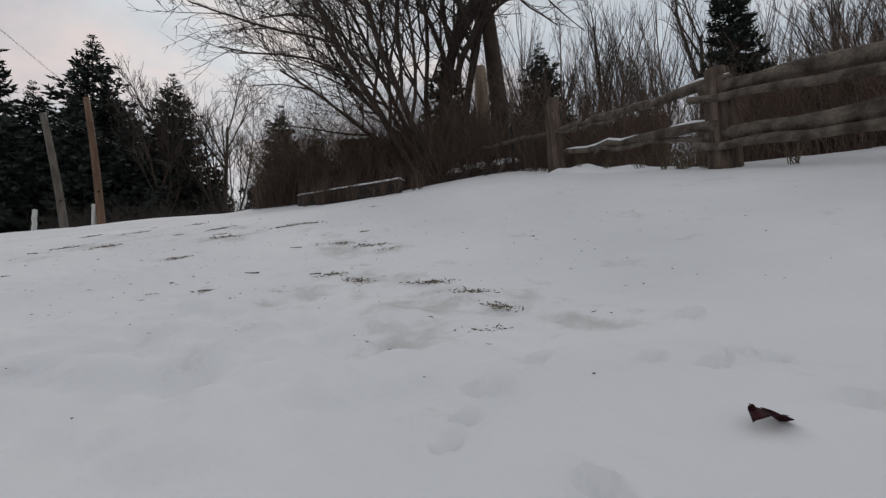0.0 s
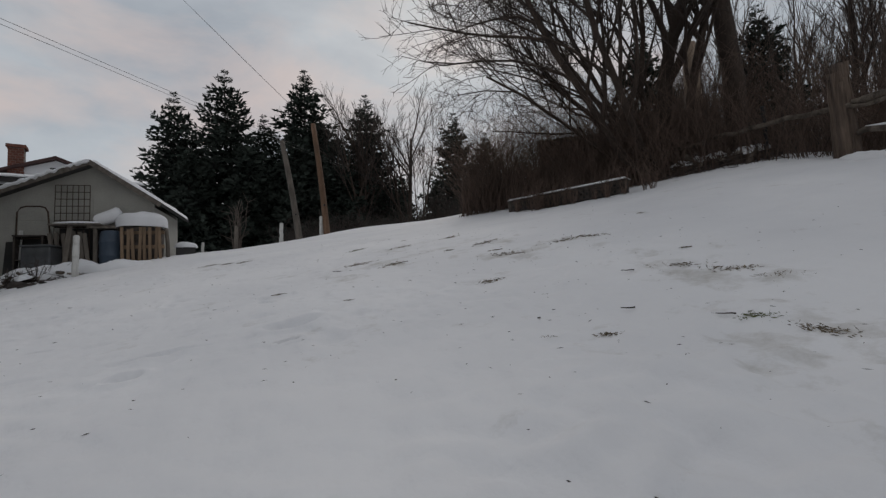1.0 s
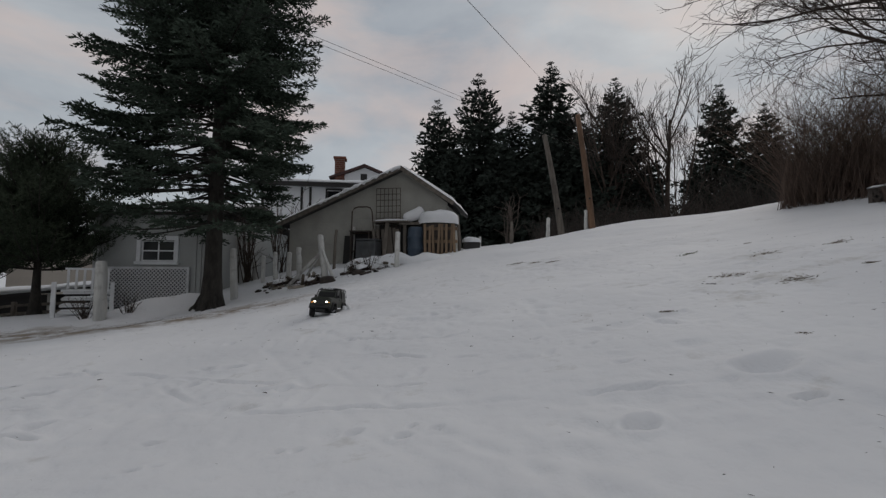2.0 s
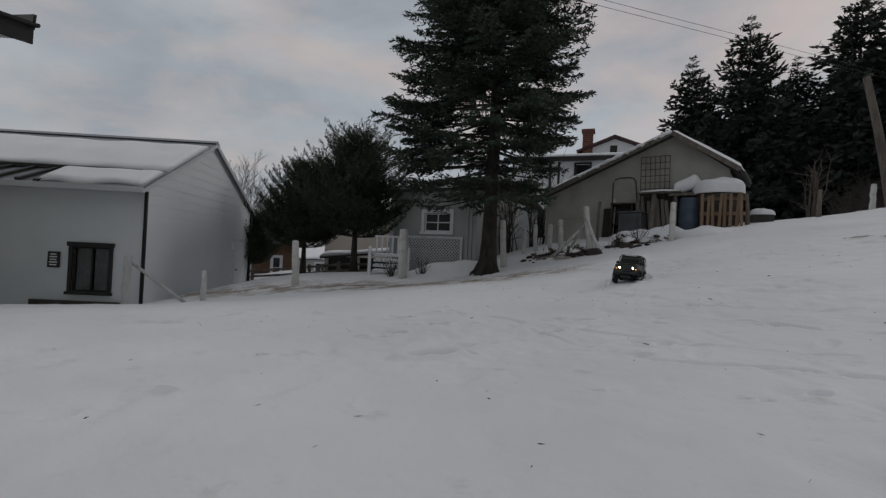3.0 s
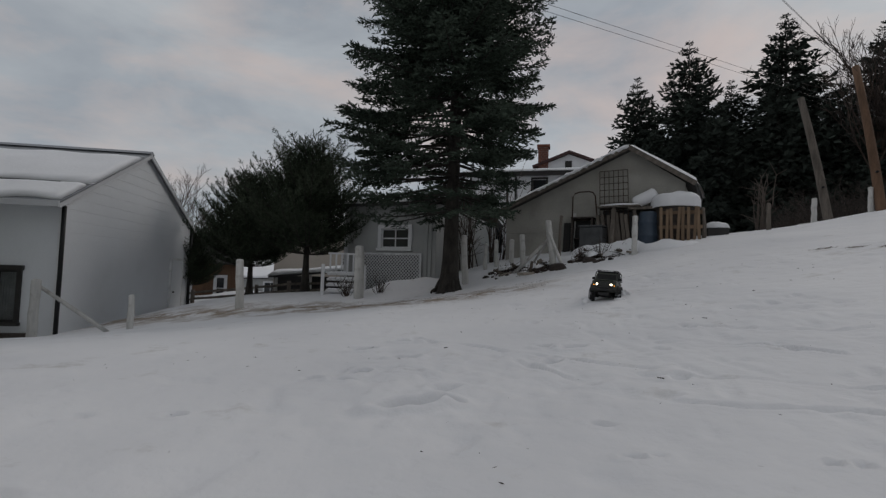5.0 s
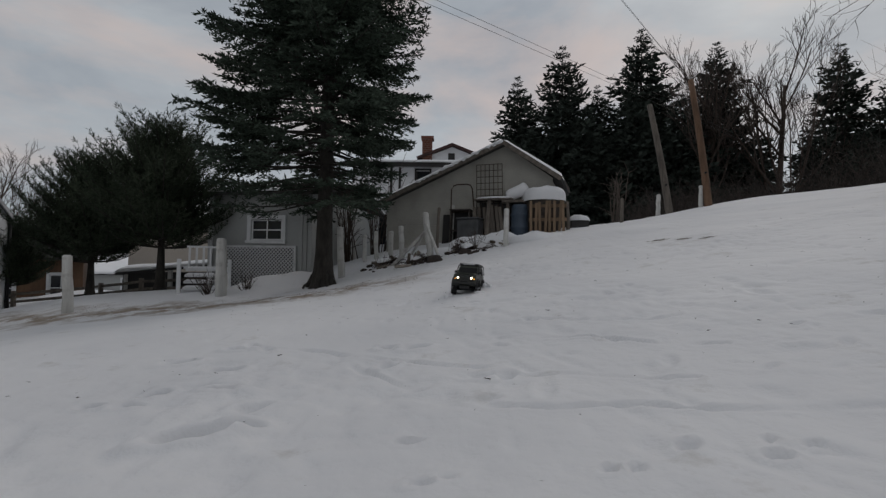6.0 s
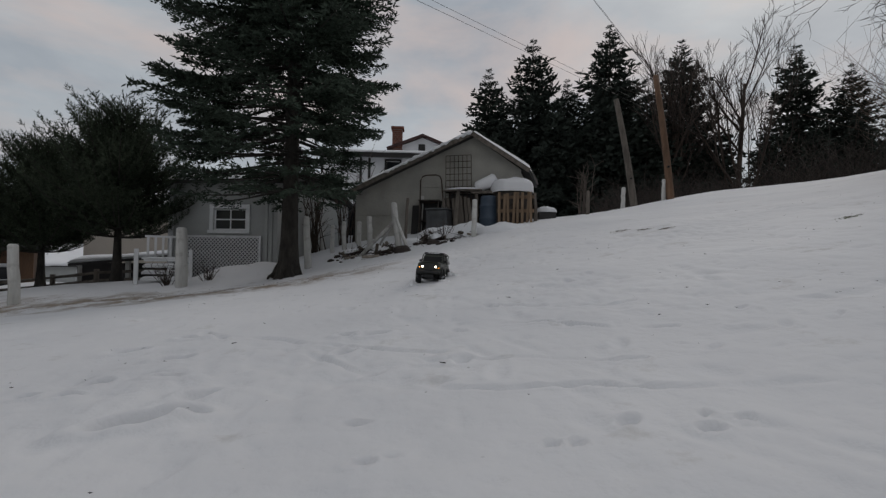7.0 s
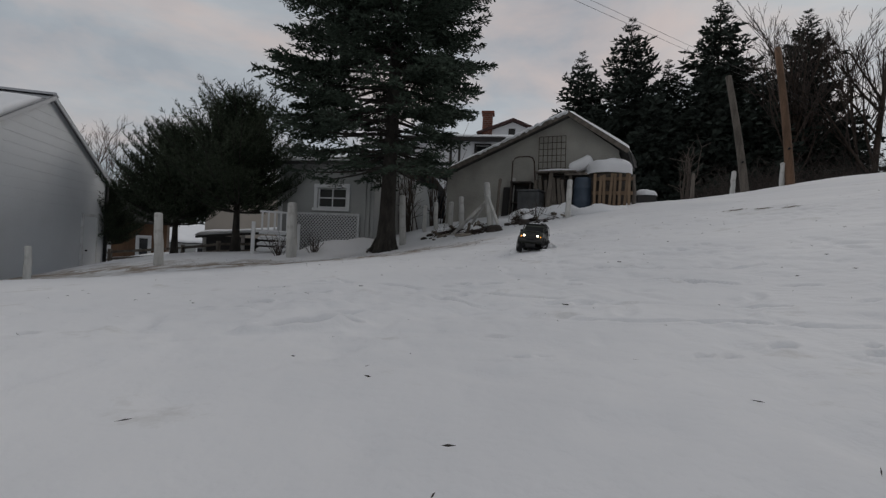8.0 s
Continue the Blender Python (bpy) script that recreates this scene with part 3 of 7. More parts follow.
CURTAIN = material("pale_curtain", (0.3, 0.3, 0.29), 0.9, vary=0.2, scale=8, fine=60)
GLASS_CLEAR = bpy.data.materials.new("clear_glass")
GLASS_CLEAR.use_nodes = True
_b = GLASS_CLEAR.node_tree.nodes["Principled BSDF"]
_b.inputs["Transmission Weight"].default_value, _b.inputs["Roughness"].default_value, _b.inputs["IOR"].default_value = 1.0, 0.02, 1.12
_b.inputs["Base Color"].default_value = (0.75, 0.78, 0.8, 1)


def slab_between(p0, p1, p2, p3, t):
    """A slab of thickness t under the quad p0..p3."""
    bm = bmesh.new()
    n = (Vector(p1) - Vector(p0)).cross(Vector(p3) - Vector(p0)).normalized() * t
    a = [bm.verts.new(p) for p in (p0, p1, p2, p3)]
    b = [bm.verts.new(Vector(p) - n) for p in (p0, p1, p2, p3)]
    bm.faces.new(a)
    bm.faces.new(b[::-1])
    for i in range(4):
        bm.faces.new((a[i], b[i], b[(i + 1) % 4], a[(i + 1) % 4]))
    bmesh.ops.recalc_face_normals(bm, faces=bm.faces)
    return bm


def snow_sheet(corner, along, up, nu, nv, thick, seed, ragged=0.1, lift=0.004):
    """Snow lying on a roof slope: rounded edges, uneven thickness and a ragged outline."""
    corner, along, up = Vector(corner), Vector(along), Vector(up)
    n = along.cross(up).normalized()
    if n.z < 0:
        n = -n
    bm = bmesh.new()
    top, low = {}, {}
    for i in range(nu + 1):
        for k in range(nv + 1):
            u, v = i / nu, k / nv
            e = min(u, 1 - u) * along.length
            f = min(v, 1 - v) * up.length
            round_ = min(1.0, min(e, f) / (thick * 1.2)) ** 0.5 if min(e, f) > 0 else 0.0
            wob = noise.noise(Vector((u * along.length * 1.3, v * up.length * 1.3, seed)))
            edge = ragged * noise.noise(Vector((u * along.length * 1.6, seed * 3.1, 0.5))) * (1 - v) if k == 0 else 0.0
            p = corner + along * u + up * v + up.normalized() * edge
            top[i, k] = bm.verts.new(p + n * (lift + thick * round_ * (0.85 + 0.5 * wob)))
            low[i, k] = bm.verts.new(p + n * lift)
    for i in range(nu):
        for k in range(nv):
            bm.faces.new((top[i, k], top[i + 1, k], top[i + 1, k + 1], top[i, k + 1]))
            bm.faces.new((low[i, k], low[i, k + 1], low[i + 1, k + 1], low[i + 1, k]))
    for i in range(nu):
        bm.faces.new((low[i, 0], low[i + 1, 0], top[i + 1, 0], top[i, 0]))
        bm.faces.new((top[i, nv], top[i + 1, nv], low[i + 1, nv], low[i, nv]))
    for k in range(nv):
        bm.faces.new((top[0, k], top[0, k + 1], low[0, k + 1], low[0, k]))
        bm.faces.new((low[nu, k], low[nu, k + 1], top[nu, k + 1], top[nu, k]))
    bmesh.ops.recalc_face_normals(bm, faces=bm.faces)
    return bm


# ---------------------------------------------------------------- white outbuilding with two windows
def white_outbuilding():
    # x runs along the long wall away from the corner, y into the building
    m = Matrix.Translation((-8.74, 5.39, 0)) @ pose(0, 0, 0, 0, 0, 24.85)
    e = thing("white_outbuilding", m, "white clapboard outbuilding with dark-framed windows and a snowy roof", "outbuilding")
    L, D, z0, ze, zr = 9.0, 5.4, -0.95, 1.62, 3.02
    # local x runs to the right; the long wall spans -L..0 and faces -y
    w2, w1 = (-1.29, -0.50, -0.62, 0.36), (-3.73, -0.54, -3.07, 0.26)
    lapped_wall(e, SIDING_WHITE, L, z0, ze, lap=0.2, depth=0.005, holes=[(L + a, b, L + c, d) for a, b, c, d in (w1, w2)], m=pose(-L, 0, 0))
    part("wall", boxed(-L, D - 0.12, z0, 0, D, ze), SIDING_WHITE, e)
    lapped_wall(e, SIDING_WHITE, D, z0, zr, lap=0.2, depth=0.004, top=lambda x: ze + (zr - ze) * (1 - abs(x - D / 2) / (D / 2)), holes=[(4.22, -2, 4.9, 0.66)], m=pose(0, 0, 0, 0, 0, 90))
    back = part("wall", prism([(0, z0), (D, z0), (D, ze), (D / 2, zr), (0, ze)], 0, 0.12), SIDING_WHITE, e)
    back.matrix_basis = pose(-L + 0.12, 0, 0, 0, 0, 90)
    for y0, y1 in ((-0.28, D / 2), (D + 0.28, D / 2)):
        k = (zr - ze) / (D / 2)
        zy = lambda y: ze + k * min(y, D - y) + 0.03
        a, b = (-L - 0.2, y0, zy(y0)), (0.09, y0, zy(y0))
        c, d = (0.09, y1, zy(y1)), (-L - 0.2, y1, zy(y1))
        bm = slab_between(a, b, c, d, 0.05) if y0 < y1 else slab_between(b, a, d, c, 0.05)
        part("roof", bm, TIN, e, "weathered sheet-metal roof")
    k = (zr - ze) / (D / 2)
    bm = snow_sheet((-L, 0.56, ze + k * 0.56 + 0.03), (L + 0.1, 0, 0), (0, D / 2 - 0.9, k * (D / 2 - 0.9)), 90, 14, 0.08, 2.0, ragged=0.14)
    part("snow_cover", bm, SNOW_CAP, e, "sheet of old snow sliding down the roof", smooth=True)
    bm = snow_sheet((-1.9, -0.2, ze - k * 0.2 + 0.03), (1.95, 0, 0), (0, 0.72, k * 0.72), 30, 10, 0.09, 5.0, ragged=0.3)
    part("snow_cover", bm, SNOW_CAP, e, smooth=True)
    # snow-shedding boards along the eave, lifted on battens
    x = -L + 0.2
    r = random.Random(3)
    while x < -1.5:
        ya, yb, s, j = -0.22 + r.uniform(-0.03, 0.02), 0.44, r.uniform(0.26, 0.42), r.uniform(0.03, 0.06)
        zr_ = lambda q: ze + k * q + 0.03 + j
        part("batten", slab_between((x - s, ya, zr_(ya)), (x - s + 0.1, ya, zr_(ya)), (x + 0.07, yb, zr_(yb)), (x, yb, zr_(yb)), j - 0.004), PAINT_DARK, e)
        x += 0.42 + r.uniform(-0.04, 0.04)
    part("batten", boxed(-L, 0.40, ze + k * 0.42 + 0.035, -0.35, 0.47, ze + k * 0.42 + 0.115), PAINT_DARK, e)
    # fascia, rakes, ridge, corner pieces
    part("fascia", boxed(-L - 0.2, -0.3, ze - 0.2, 0.09, -0.275, ze - 0.1), SOFFIT, e)
    part("soffit", boxed(-L - 0.2, -0.275, ze - 0.13, 0.07, -0.015, ze - 0.11), SOFFIT, e)
    for y0, s in ((-0.3, 1), (D + 0.3, -1)):
        zz = ze - 0.3 * k
        bm = bmesh.new()
        n = math.hypot(D / 2 + 0.3, k * (D / 2 + 0.3))
        box(bm, 0, -0.012, -0.07, n, 0.012, 0.0)
        ob = part("rake_board", bm, SOFFIT, e)
        ob.matrix_basis = Matrix.Translation((0.085, y0, zz)) @ pose(0, 0, 0, 0, 0, 90 * s) @ pose(0, 0, 0, 0, -math.degrees(math.atan(k)), 0)
    part("ridge_cap", prism([(-0.12, zr - 0.0), (0, zr + 0.075), (0.12, zr)], -0.1, 0.1), TIN, e).matrix_basis = Matrix.Translation((-L / 2, D / 2, 0)) @ pose(0, 0, 0, 0, 0, 90) @ Matrix.Diagonal((1, 46, 1, 1))
    part("corner_board", boxed(-0.06, -0.02, z0, 0.025, 0.0, ze - 0.1), PAINT_WHITE, e)
    t = Tubes()
    t.add([(0.03, -0.05, ze - 0.16), (0.03, -0.045, 0.5), (0.03, -0.045, z0 + 0.1)], [0.035, 0.035, 0.035], 8)
    part("downpipe", t.mesh("downpipe", BLACK_IRON), BLACK_IRON, e, "black downpipe on the corner")
    t = Tubes()
    t.add([(0.03, D + 0.02, ze - 0.1), (0.03, D + 0.02, z0 + 0.1)], [0.04, 0.04], 8)
    part("downpipe", t.mesh("downpipe", BLACK_IRON), BLACK_IRON, e)
    for (a, b, c, d) in (w1, w2):
        window(e, pose(a, 0, b), c - a, d - b, PAINT_DARK, label="dark-framed window with pale curtains", mullions=(2, 1) if a > -2 else (1, 1), pane_mat=GLASS_CLEAR, curtain=True, hood=0.02)
        part("window_back", boxed(a - 0.05, 0.3, b - 0.05, c + 0.05, 0.32, d + 0.05), PAINT_DARK, e)
    # plain door in the gable
    bm = bmesh.new()
    box(bm, 0.02, 4.24, z0, 0.045, 4.88, 0.64, 0.004)
    d = part("door", bm, SIDING_WHITE, e, "plain white plank door")
    bm = bmesh.new()
    box(bm, 0.0, 4.18, z0, 0.05, 4.235, 0.70)
    box(bm, 0.0, 4.885, z0, 0.05, 4.94, 0.70)
    box(bm, 0.0, 4.18, 0.645, 0.052, 4.94, 0.70)
    part("door_frame", bm, LATTICE_GREY, d)
    part("door_knob", boxed(0.045, 4.32, -0.2, 0.09, 4.36, -0.16, 0.01), BLACK_IRON, d)
    # dark board with pale lines of writing
    sg = part("notice_board", boxed(-1.73, -0.045, -0.06, -1.51, -0.015, 0.24, 0.006), PAINT_DARK, e, "small dark notice board")
    for i, (w, z) in enumerate(((0.11, 0.19), (0.14, 0.14), (0.12, 0.09), (0.15, 0.04), (0.13, -0.01))):
        part("letter_bar", boxed(-1.62 - w / 2, -0.05, z - 0.012, -1.62 + w / 2, -0.044, z + 0.012), LATTICE_GREY, sg)
    # stovepipe
    t = Tubes()
    px, py = -6.0, D / 2 - 0.2
    t.add([(px, py, zr - 0.15), (px, py, zr + 0.2)], [0.12, 0.12], 14)
    t.add([(px, py, zr + 0.2), (px, py, zr + 0.24), (px, py, zr + 0.26), (px, py, zr + 0.4)], [0.14, 0.14, 0.11, 0.11], 14)
    t.add([(px, py, zr + 0.42), (px, py, zr + 0.5)], [0.17, 0.1], 14)
    part("stovepipe", t.mesh("stovepipe", TIN), TIN, e, "short metal stovepipe with a cowl")
    part("foundation_board", boxed(-2.0, -0.09, -0.8, -0.35, -0.03, -0.67, 0.008), WOOD_DARK, e)


white_outbuilding()


# ---------------------------------------------------------------- house with the deep eaves
def eaves_house():
    m = Matrix.Translation((-7.62, 1.87, 0)) @ pose(0, 0, 0, 0, 0, -101)
    # local x runs along the wall away from the corner, towards the viewer; the wall faces +y
    e = thing("eaves_house", m, "grey-green clapboard house with deep white eaves and an outside stair", "house")
    z0, z1, L = -0.95, 2.65, 8.0
    lapped_wall(e, SIDING_GREEN, L, z0, z1, lap=0.2, depth=0.014, m=pose(L, 0, 0, 0, 0, 180))
    w = part("wall", boxed(0, -6, z0, 0.12, -0.02, z1), SIDING_GREEN, e)
    part("corner_board", boxed(-0.03, -0.09, z0, 0.0, 0.03, z1 - 0.02), PAINT_DARK, e, "dark corner board")
    part("corner_board", boxed(-0.03, 0.0135, z0, 0.1, 0.04, z1 - 0.02), PAINT_DARK, e)
    part("frieze_board", boxed(0.1, 0.0135, z1 - 0.1, L, 0.035, z1 - 0.005), SOFFIT, e)
    part("soffit", boxed(0.0, -6, z1, L, 1.24, z1 + 0.02), SOFFIT, e, "white boarded soffit")
    part("fascia", boxed(-0.65, 1.24, z1 - 0.03, L, 1.27, z1 + 0.15), PAINT_DARK, e, "dark fascia board")
    k = 0.238
    part("rake_soffit", slab_between((-0.64, 1.23, z1 + 0.02), (-0.005, 1.23, z1 + 0.02), (-0.005, -3, z1 + 0.02 + 4.23 * k), (-0.64, -3, z1 + 0.02 + 4.23 * k), 0.02), SOFFIT, e)
    part("fascia", slab_between((-0.67, 1.23, z1 + 0.14), (-0.642, 1.23, z1 + 0.14), (-0.642, -3, z1 + 0.14 + 4.23 * k), (-0.67, -3, z1 + 0.14 + 4.23 * k), 0.16), PAINT_DARK, e)
    a, b, c, d = (-0.69, 1.3, z1 + 0.155), (-0.69, -3, z1 + 1.18), (L, -3, z1 + 1.18), (L, 1.3, z1 + 0.155)
    part("gable_wall", prism([(-2.9, z1 + 0.06), (1.2, z1 + 0.06), (1.2, z1 + 0.13), (-2.9, z1 + 1.1)], 0.02, 0.1), SIDING_GREEN, e).matrix_basis = pose(0.12, 0, 0, 0, 0, 90)
    part("roof", slab_between(d, c, b, a, 0.04), ASPHALT_SHINGLE, e, "dark shingled roof")
    # drip edge of overlapping shingle tabs
    x = -0.69
    r = random.Random(8)
    while x < 4.5:
        ob = part("shingle", boxed(0, -0.3, 0, 0.245, 0.02 + r.uniform(0, 0.015), 0.014), ASPHALT_SHINGLE, e)
        ob.matrix_basis = pose(x, 1.31, z1 + 0.158 + r.uniform(0, 0.008), -13.4, 0, 0)
        x += 0.25
    # outside stair with iron rail
    s = thing("outside_stair", m @ pose(0, 0, 0), "dark wooden stair with a thin iron rail beside the house wall", "stair")
    x0, zb = 0.12, -0.55
    run, rise, n = 0.24, 0.19, 10
    for side in (0.12, 1.0):
        bm = prism([(x0, zb - 0.25), (x0 + 0.25, zb - 0.25), (x0 + run * n + 0.1, zb + rise * n - 0.3), (x0 + run * n + 0.1, zb + rise * n), (x0, zb)], side, side + 0.05)
        part("stringer", bm, PAINT_DARK, s)
    for i in range(n):
        part("tread", boxed(x0 + run * i, 0.16, zb + rise * i + 0.1, x0 + run * i + 0.27, 1.02, zb + rise * i + 0.14, 0.006), WOOD_GREY, s)
    t = Tubes()
    t.add([(x0 - 0.08, 0.96, zb + 0.62), (x0 - 0.14, 0.96, zb + 0.7), (x0 - 0.06, 0.96, zb + 0.8), (x0, 0.96, zb + 0.8), (x0 + run * n, 0.96, zb + rise * n + 0.8)], [0.016] * 5, 6)
    part("handrail", t.mesh("handrail", BLACK_IRON), BLACK_IRON, s)
    for i in range(0, n * 2):
        t = Tubes()
        x, z = x0 + 0.04 + run * i / 2, zb + rise * i / 2
        t.add([(x, 0.96, z + 0.05), (x, 0.96, z + 0.8)], [0.009, 0.009], 5)
        part("baluster", t.mesh("baluster", BLACK_IRON), BLACK_IRON, s)


eaves_house()


# ---------------------------------------------------------------- grey shed with clutter
SHED = frame_m((-2.26, 11.86), (1.98, 10.71))


def grey_shed():
    e = thing("grey_shed", SHED, "grey cement-boarded shed with a snow-edged gable roof", "shed")
    W, D, xa = 4.3, 2.1, 3.08
    zl, za, zr, z0 = 2.2, 3.5, 2.66, 0.2
    facade = [(0.0, z0), (W - 0.12, z0), (W - 0.12, zr + 0.02), (xa, za), (0.0, zl + 0.02)]
    part("wall", prism(facade, 0, 0.12), STUCCO, e)
    part("wall", boxed(-0.004, 0.121, z0, 0.12, D - 0.13, zl), STUCCO, e)
    part("wall", boxed(W - 0.24, 0.121, z0, W - 0.116, D - 0.13, zr - 0.05), STUCCO, e)
    part("wall", prism(facade, D - 0.12, D), STUCCO, e)
    # cement boards with fine joints
    for x0, x1, z0b, z1b in ((0.01, 1.66, 0.9, 1.62), (0.01, 1.66, 1.635, 2.2), (1.675, 3.05, 0.9, 2.3), (1.675, 3.05, 2.312, 2.83), (3.065, 4.17, 0.9, 2.6)):
        part("board", boxed(x0, -0.012, z0b, x1, -0.002, z1b, 0.003), STUCCO, e)
    kl, kr = (za - zl) / xa, (za - zr) / (W - xa)
    for xs, zs in (((-0.22, zl - 0.22 * kl), (xa, za)), ((xa, za), (W + 0.12, zr - 0.12 * kr))):
        a, b = xs, zs
        bm = slab_between((a[0], -0.3, a[1] + 0.06), (b[0], -0.3, b[1] + 0.06), (b[0], D + 0.2, b[1] + 0.06), (a[0], D + 0.2, a[1] + 0.06), 0.06)
        part("roof", bm, ASPHALT_SHINGLE, e)
        n = math.hypot(b[0] - a[0], b[1] - a[1])
        ob = part("rake_board", boxed(0, -0.012, -0.08, n, 0.012, 0.02), WOOD_GREY, e)
        ob.matrix_basis = Matrix.Translation((a[0], -0.315, a[1] + 0.04)) @ pose(0, 0, 0, 0, -math.degrees(math.atan2(b[1] - a[1], b[0] - a[0])), 0)
    bm = snow_sheet((-0.26, -0.34, zl - 0.22 * kl + 0.06), (0, D + 0.5, 0), (xa + 0.26, 0, za - zl + 0.22 * kl), 60, 40, 0.055, 9.0, ragged=0.14)
    part("snow_cover", bm, SNOW_CAP, e, "thin cover of snow over the roof edge", smooth=True)
    bm = snow_sheet((W + 0.14, -0.34, zr - 0.14 * kr + 0.06), (0, D + 0.5, 0), (xa - W - 0.14, 0, za - zr + 0.14 * kr), 60, 20, 0.06, 4.0, ragged=0.12)
    part("snow_cover", bm, SNOW_CAP, e, smooth=True)
    # ragged lip of snow hanging over the rake
    t = Tubes()
    pts, rad = [], []
    r = random.Random(2)
    for i in range(40):
        u = i / 39
        pts.append((0.9 + (xa - 0.9) * u, -0.33 + r.uniform(-0.02, 0.02), zl + kl * (0.9 + (xa - 0.9) * u) + 0.06 + r.uniform(-0.025, 0.02)))
        rad.append(0.028 + r.uniform(-0.018, 0.02))
    t.add(pts, rad, 7)
    part("snow_lip", t.mesh("snow_lip", SNOW_CAP), SNOW_CAP, e)


grey_shed()


# ---------------------------------------------------------------- trees
def blades(base, axis, length, width, rng):
    """Thin four-cornered shoots from base points along axis vectors."""
    n = len(base)
    axis = axis / (np.linalg.norm(axis, axis=1, keepdims=True) + 1e-9)
    side = np.cross(axis, rng.normal(size=(n, 3)))
    side /= np.linalg.norm(side, axis=1, keepdims=True) + 1e-9
    length, width = np.reshape(length, (-1, 1)), np.reshape(width, (-1, 1))
    mid = base + axis * length * 0.45
    v = np.stack([base, mid + side * width * 0.5, base + axis * length, mid - side * width * 0.5], 1).reshape(-1, 3)
    f = np.arange(n * 4).reshape(-1, 4)
    return v, f


def conifer_meshes(name, seed, height, clear, reach, count, droop, tip_up, twigs, shoots, shoot_len, shoot_w, trunk_r, needle, bark, top_pow=0.8, flat=0.25, bare=0.15,
                   lop=(0.0, 0.0), skirt=0.55, thin=1.0, full=1.2, open_side=0.0, even=(0.8, 1.08), tiers=0, brush=False, forks=0.36):
    """Trunk, limbs and needles of a conifer. reach: the crown's half width at its widest, droop: how far limbs sag, tip_up: how far their tips rise,
    tiers: limbs gathered in that many whorls, brush: shoots stand all round their twig as on a pine, not in a flat spray."""
    rng = np.random.default_rng(seed)
    trunk = Tubes()
    zs = np.r_[-0.25, 0.0, 0.25, 0.6, np.linspace(1.2, height, 10)]
    lean = np.cumsum(rng.normal(0, 0.006 * height / 14, (14, 2)), axis=0)
    flare = 1 + 0.6 * np.exp(-np.maximum(zs, 0) / 0.3)
    trunk.add(np.c_[lean, zs], trunk_r * flare * np.clip(1.02 - zs / height, 0.03, 1.1), 12)
    limbs = Tubes()
    whorl = rng.uniform(0.78, 1.12, tiers + 2)
    bs, ax, ln, wd = [], [], [], []
    s = np.linspace(0, 1, 7)
    for i in range(count):
        h = ((i + rng.uniform(0, 1)) / count) ** 1.15
        stretch = 1.0
        if tiers and rng.uniform() < 0.8:
            k = round(h * tiers)
            h = min(0.995, max(0.0, (k + rng.normal(0, 0.1)) / tiers))
            stretch = whorl[k]
        z = clear + (height - clear) * h
        L = reach * min(1.0, skirt + 2.2 * h) * (1 - h) ** top_pow * rng.uniform(*even) * stretch + 0.1
        a = i * 2.399 + rng.uniform(-0.5, 0.5)
        out = np.array([math.cos(a), math.sin(a), 0.0])
        L *= (1 + lop[0] * out[0] + lop[1] * out[1]) * (1 - open_side * max(0.0, out[0]) * max(0.0, 1 - 3.5 * h))
        side = np.array([-out[1], out[0], 0.0])
        zz = z + L * (flat * h * s - droop * (1 - 0.6 * h) * s ** 1.3 + tip_up * s ** 3)
        bend = rng.normal(0, 0.06) * L
        line = np.c_[np.interp(z, zs, lean[:, 0]) + out[0] * L * s + side[0] * bend * s ** 2, np.interp(z, zs, lean[:, 1]) + out[1] * L * s + side[1] * bend * s ** 2, zz]
        limbs.add(line, np.linspace(0.012 + 0.008 * L, 0.003, 7), 4, cap=False)
        n = max(4, int(twigs * L / reach * rng.uniform(0.85, 1.15) * min(1.0, thin + 4.5 * h)))
        q0 = bare * max(0.25, 1 - 2.5 * h)
        j = np.arange(n)
        q = q0 + (1 - q0) * (j + rng.uniform(0, 1, n)) / n
        p = np.stack([np.interp(q, s, line[:, c]) for c in range(3)], 1)
        d0 = np.stack([np.interp(np.minimum(q + 0.05, 1), s, line[:, c]) - np.interp(np.maximum(q - 0.05, 0), s, line[:, c]) for c in range(3)], 1)
        d0 /= np.linalg.norm(d0, axis=1, keepdims=True) + 1e-9
        sg = np.where(j % 2, 1.0, -1.0)[:, None]
        tl = np.where(q < 0.97, (0.10 + forks * L * (1 - q) ** 0.75) * rng.uniform(0.7, 1.2, n), 0.12)
        td = d0 * rng.uniform(0.5, 0.9, (n, 1)) + side * sg * rng.uniform(0.5, 1.0, (n, 1)) + np.c_[np.zeros((n, 2)), rng.uniform(-0.3, 0.12, n) + tip_up * (0.9 if brush else 0.5)]
        td /= np.linalg.norm(td, axis=1, keepdims=True)
        m = np.maximum(4, (shoots * tl / (0.36 * reach) + 3).astype(int))
        w = np.concatenate([(np.arange(c) + rng.uniform(0, 1, c)) / c for c in m])
        alt = np.concatenate([np.where(np.arange(c) % 2, 1.0, -1.0) for c in m])[:, None]
        p, td, tl = np.repeat(p, m, axis=0), np.repeat(td, m, axis=0), np.repeat(tl, m)
        k = len(w)
        bs.append(p + td * (tl * w)[:, None] + np.array([0, 0, 0.25 if brush else -0.22]) * (tl * w ** 2)[:, None])
        if brush:
            ax.append(td * 0.75 + rng.normal(0, 0.6, (k, 3)) + np.array([0, 0, 0.3]))
        else:
            ax.append(td * 0.9 + rng.normal(0, 1, (k, 3)) * np.array([0.45, 0.45, 0.3]) + side * alt * 0.5)
        small = min(1.0, max(0.35, L / full))
        ln.append(small * shoot_len * rng.uniform(0.6, 1.25, k))
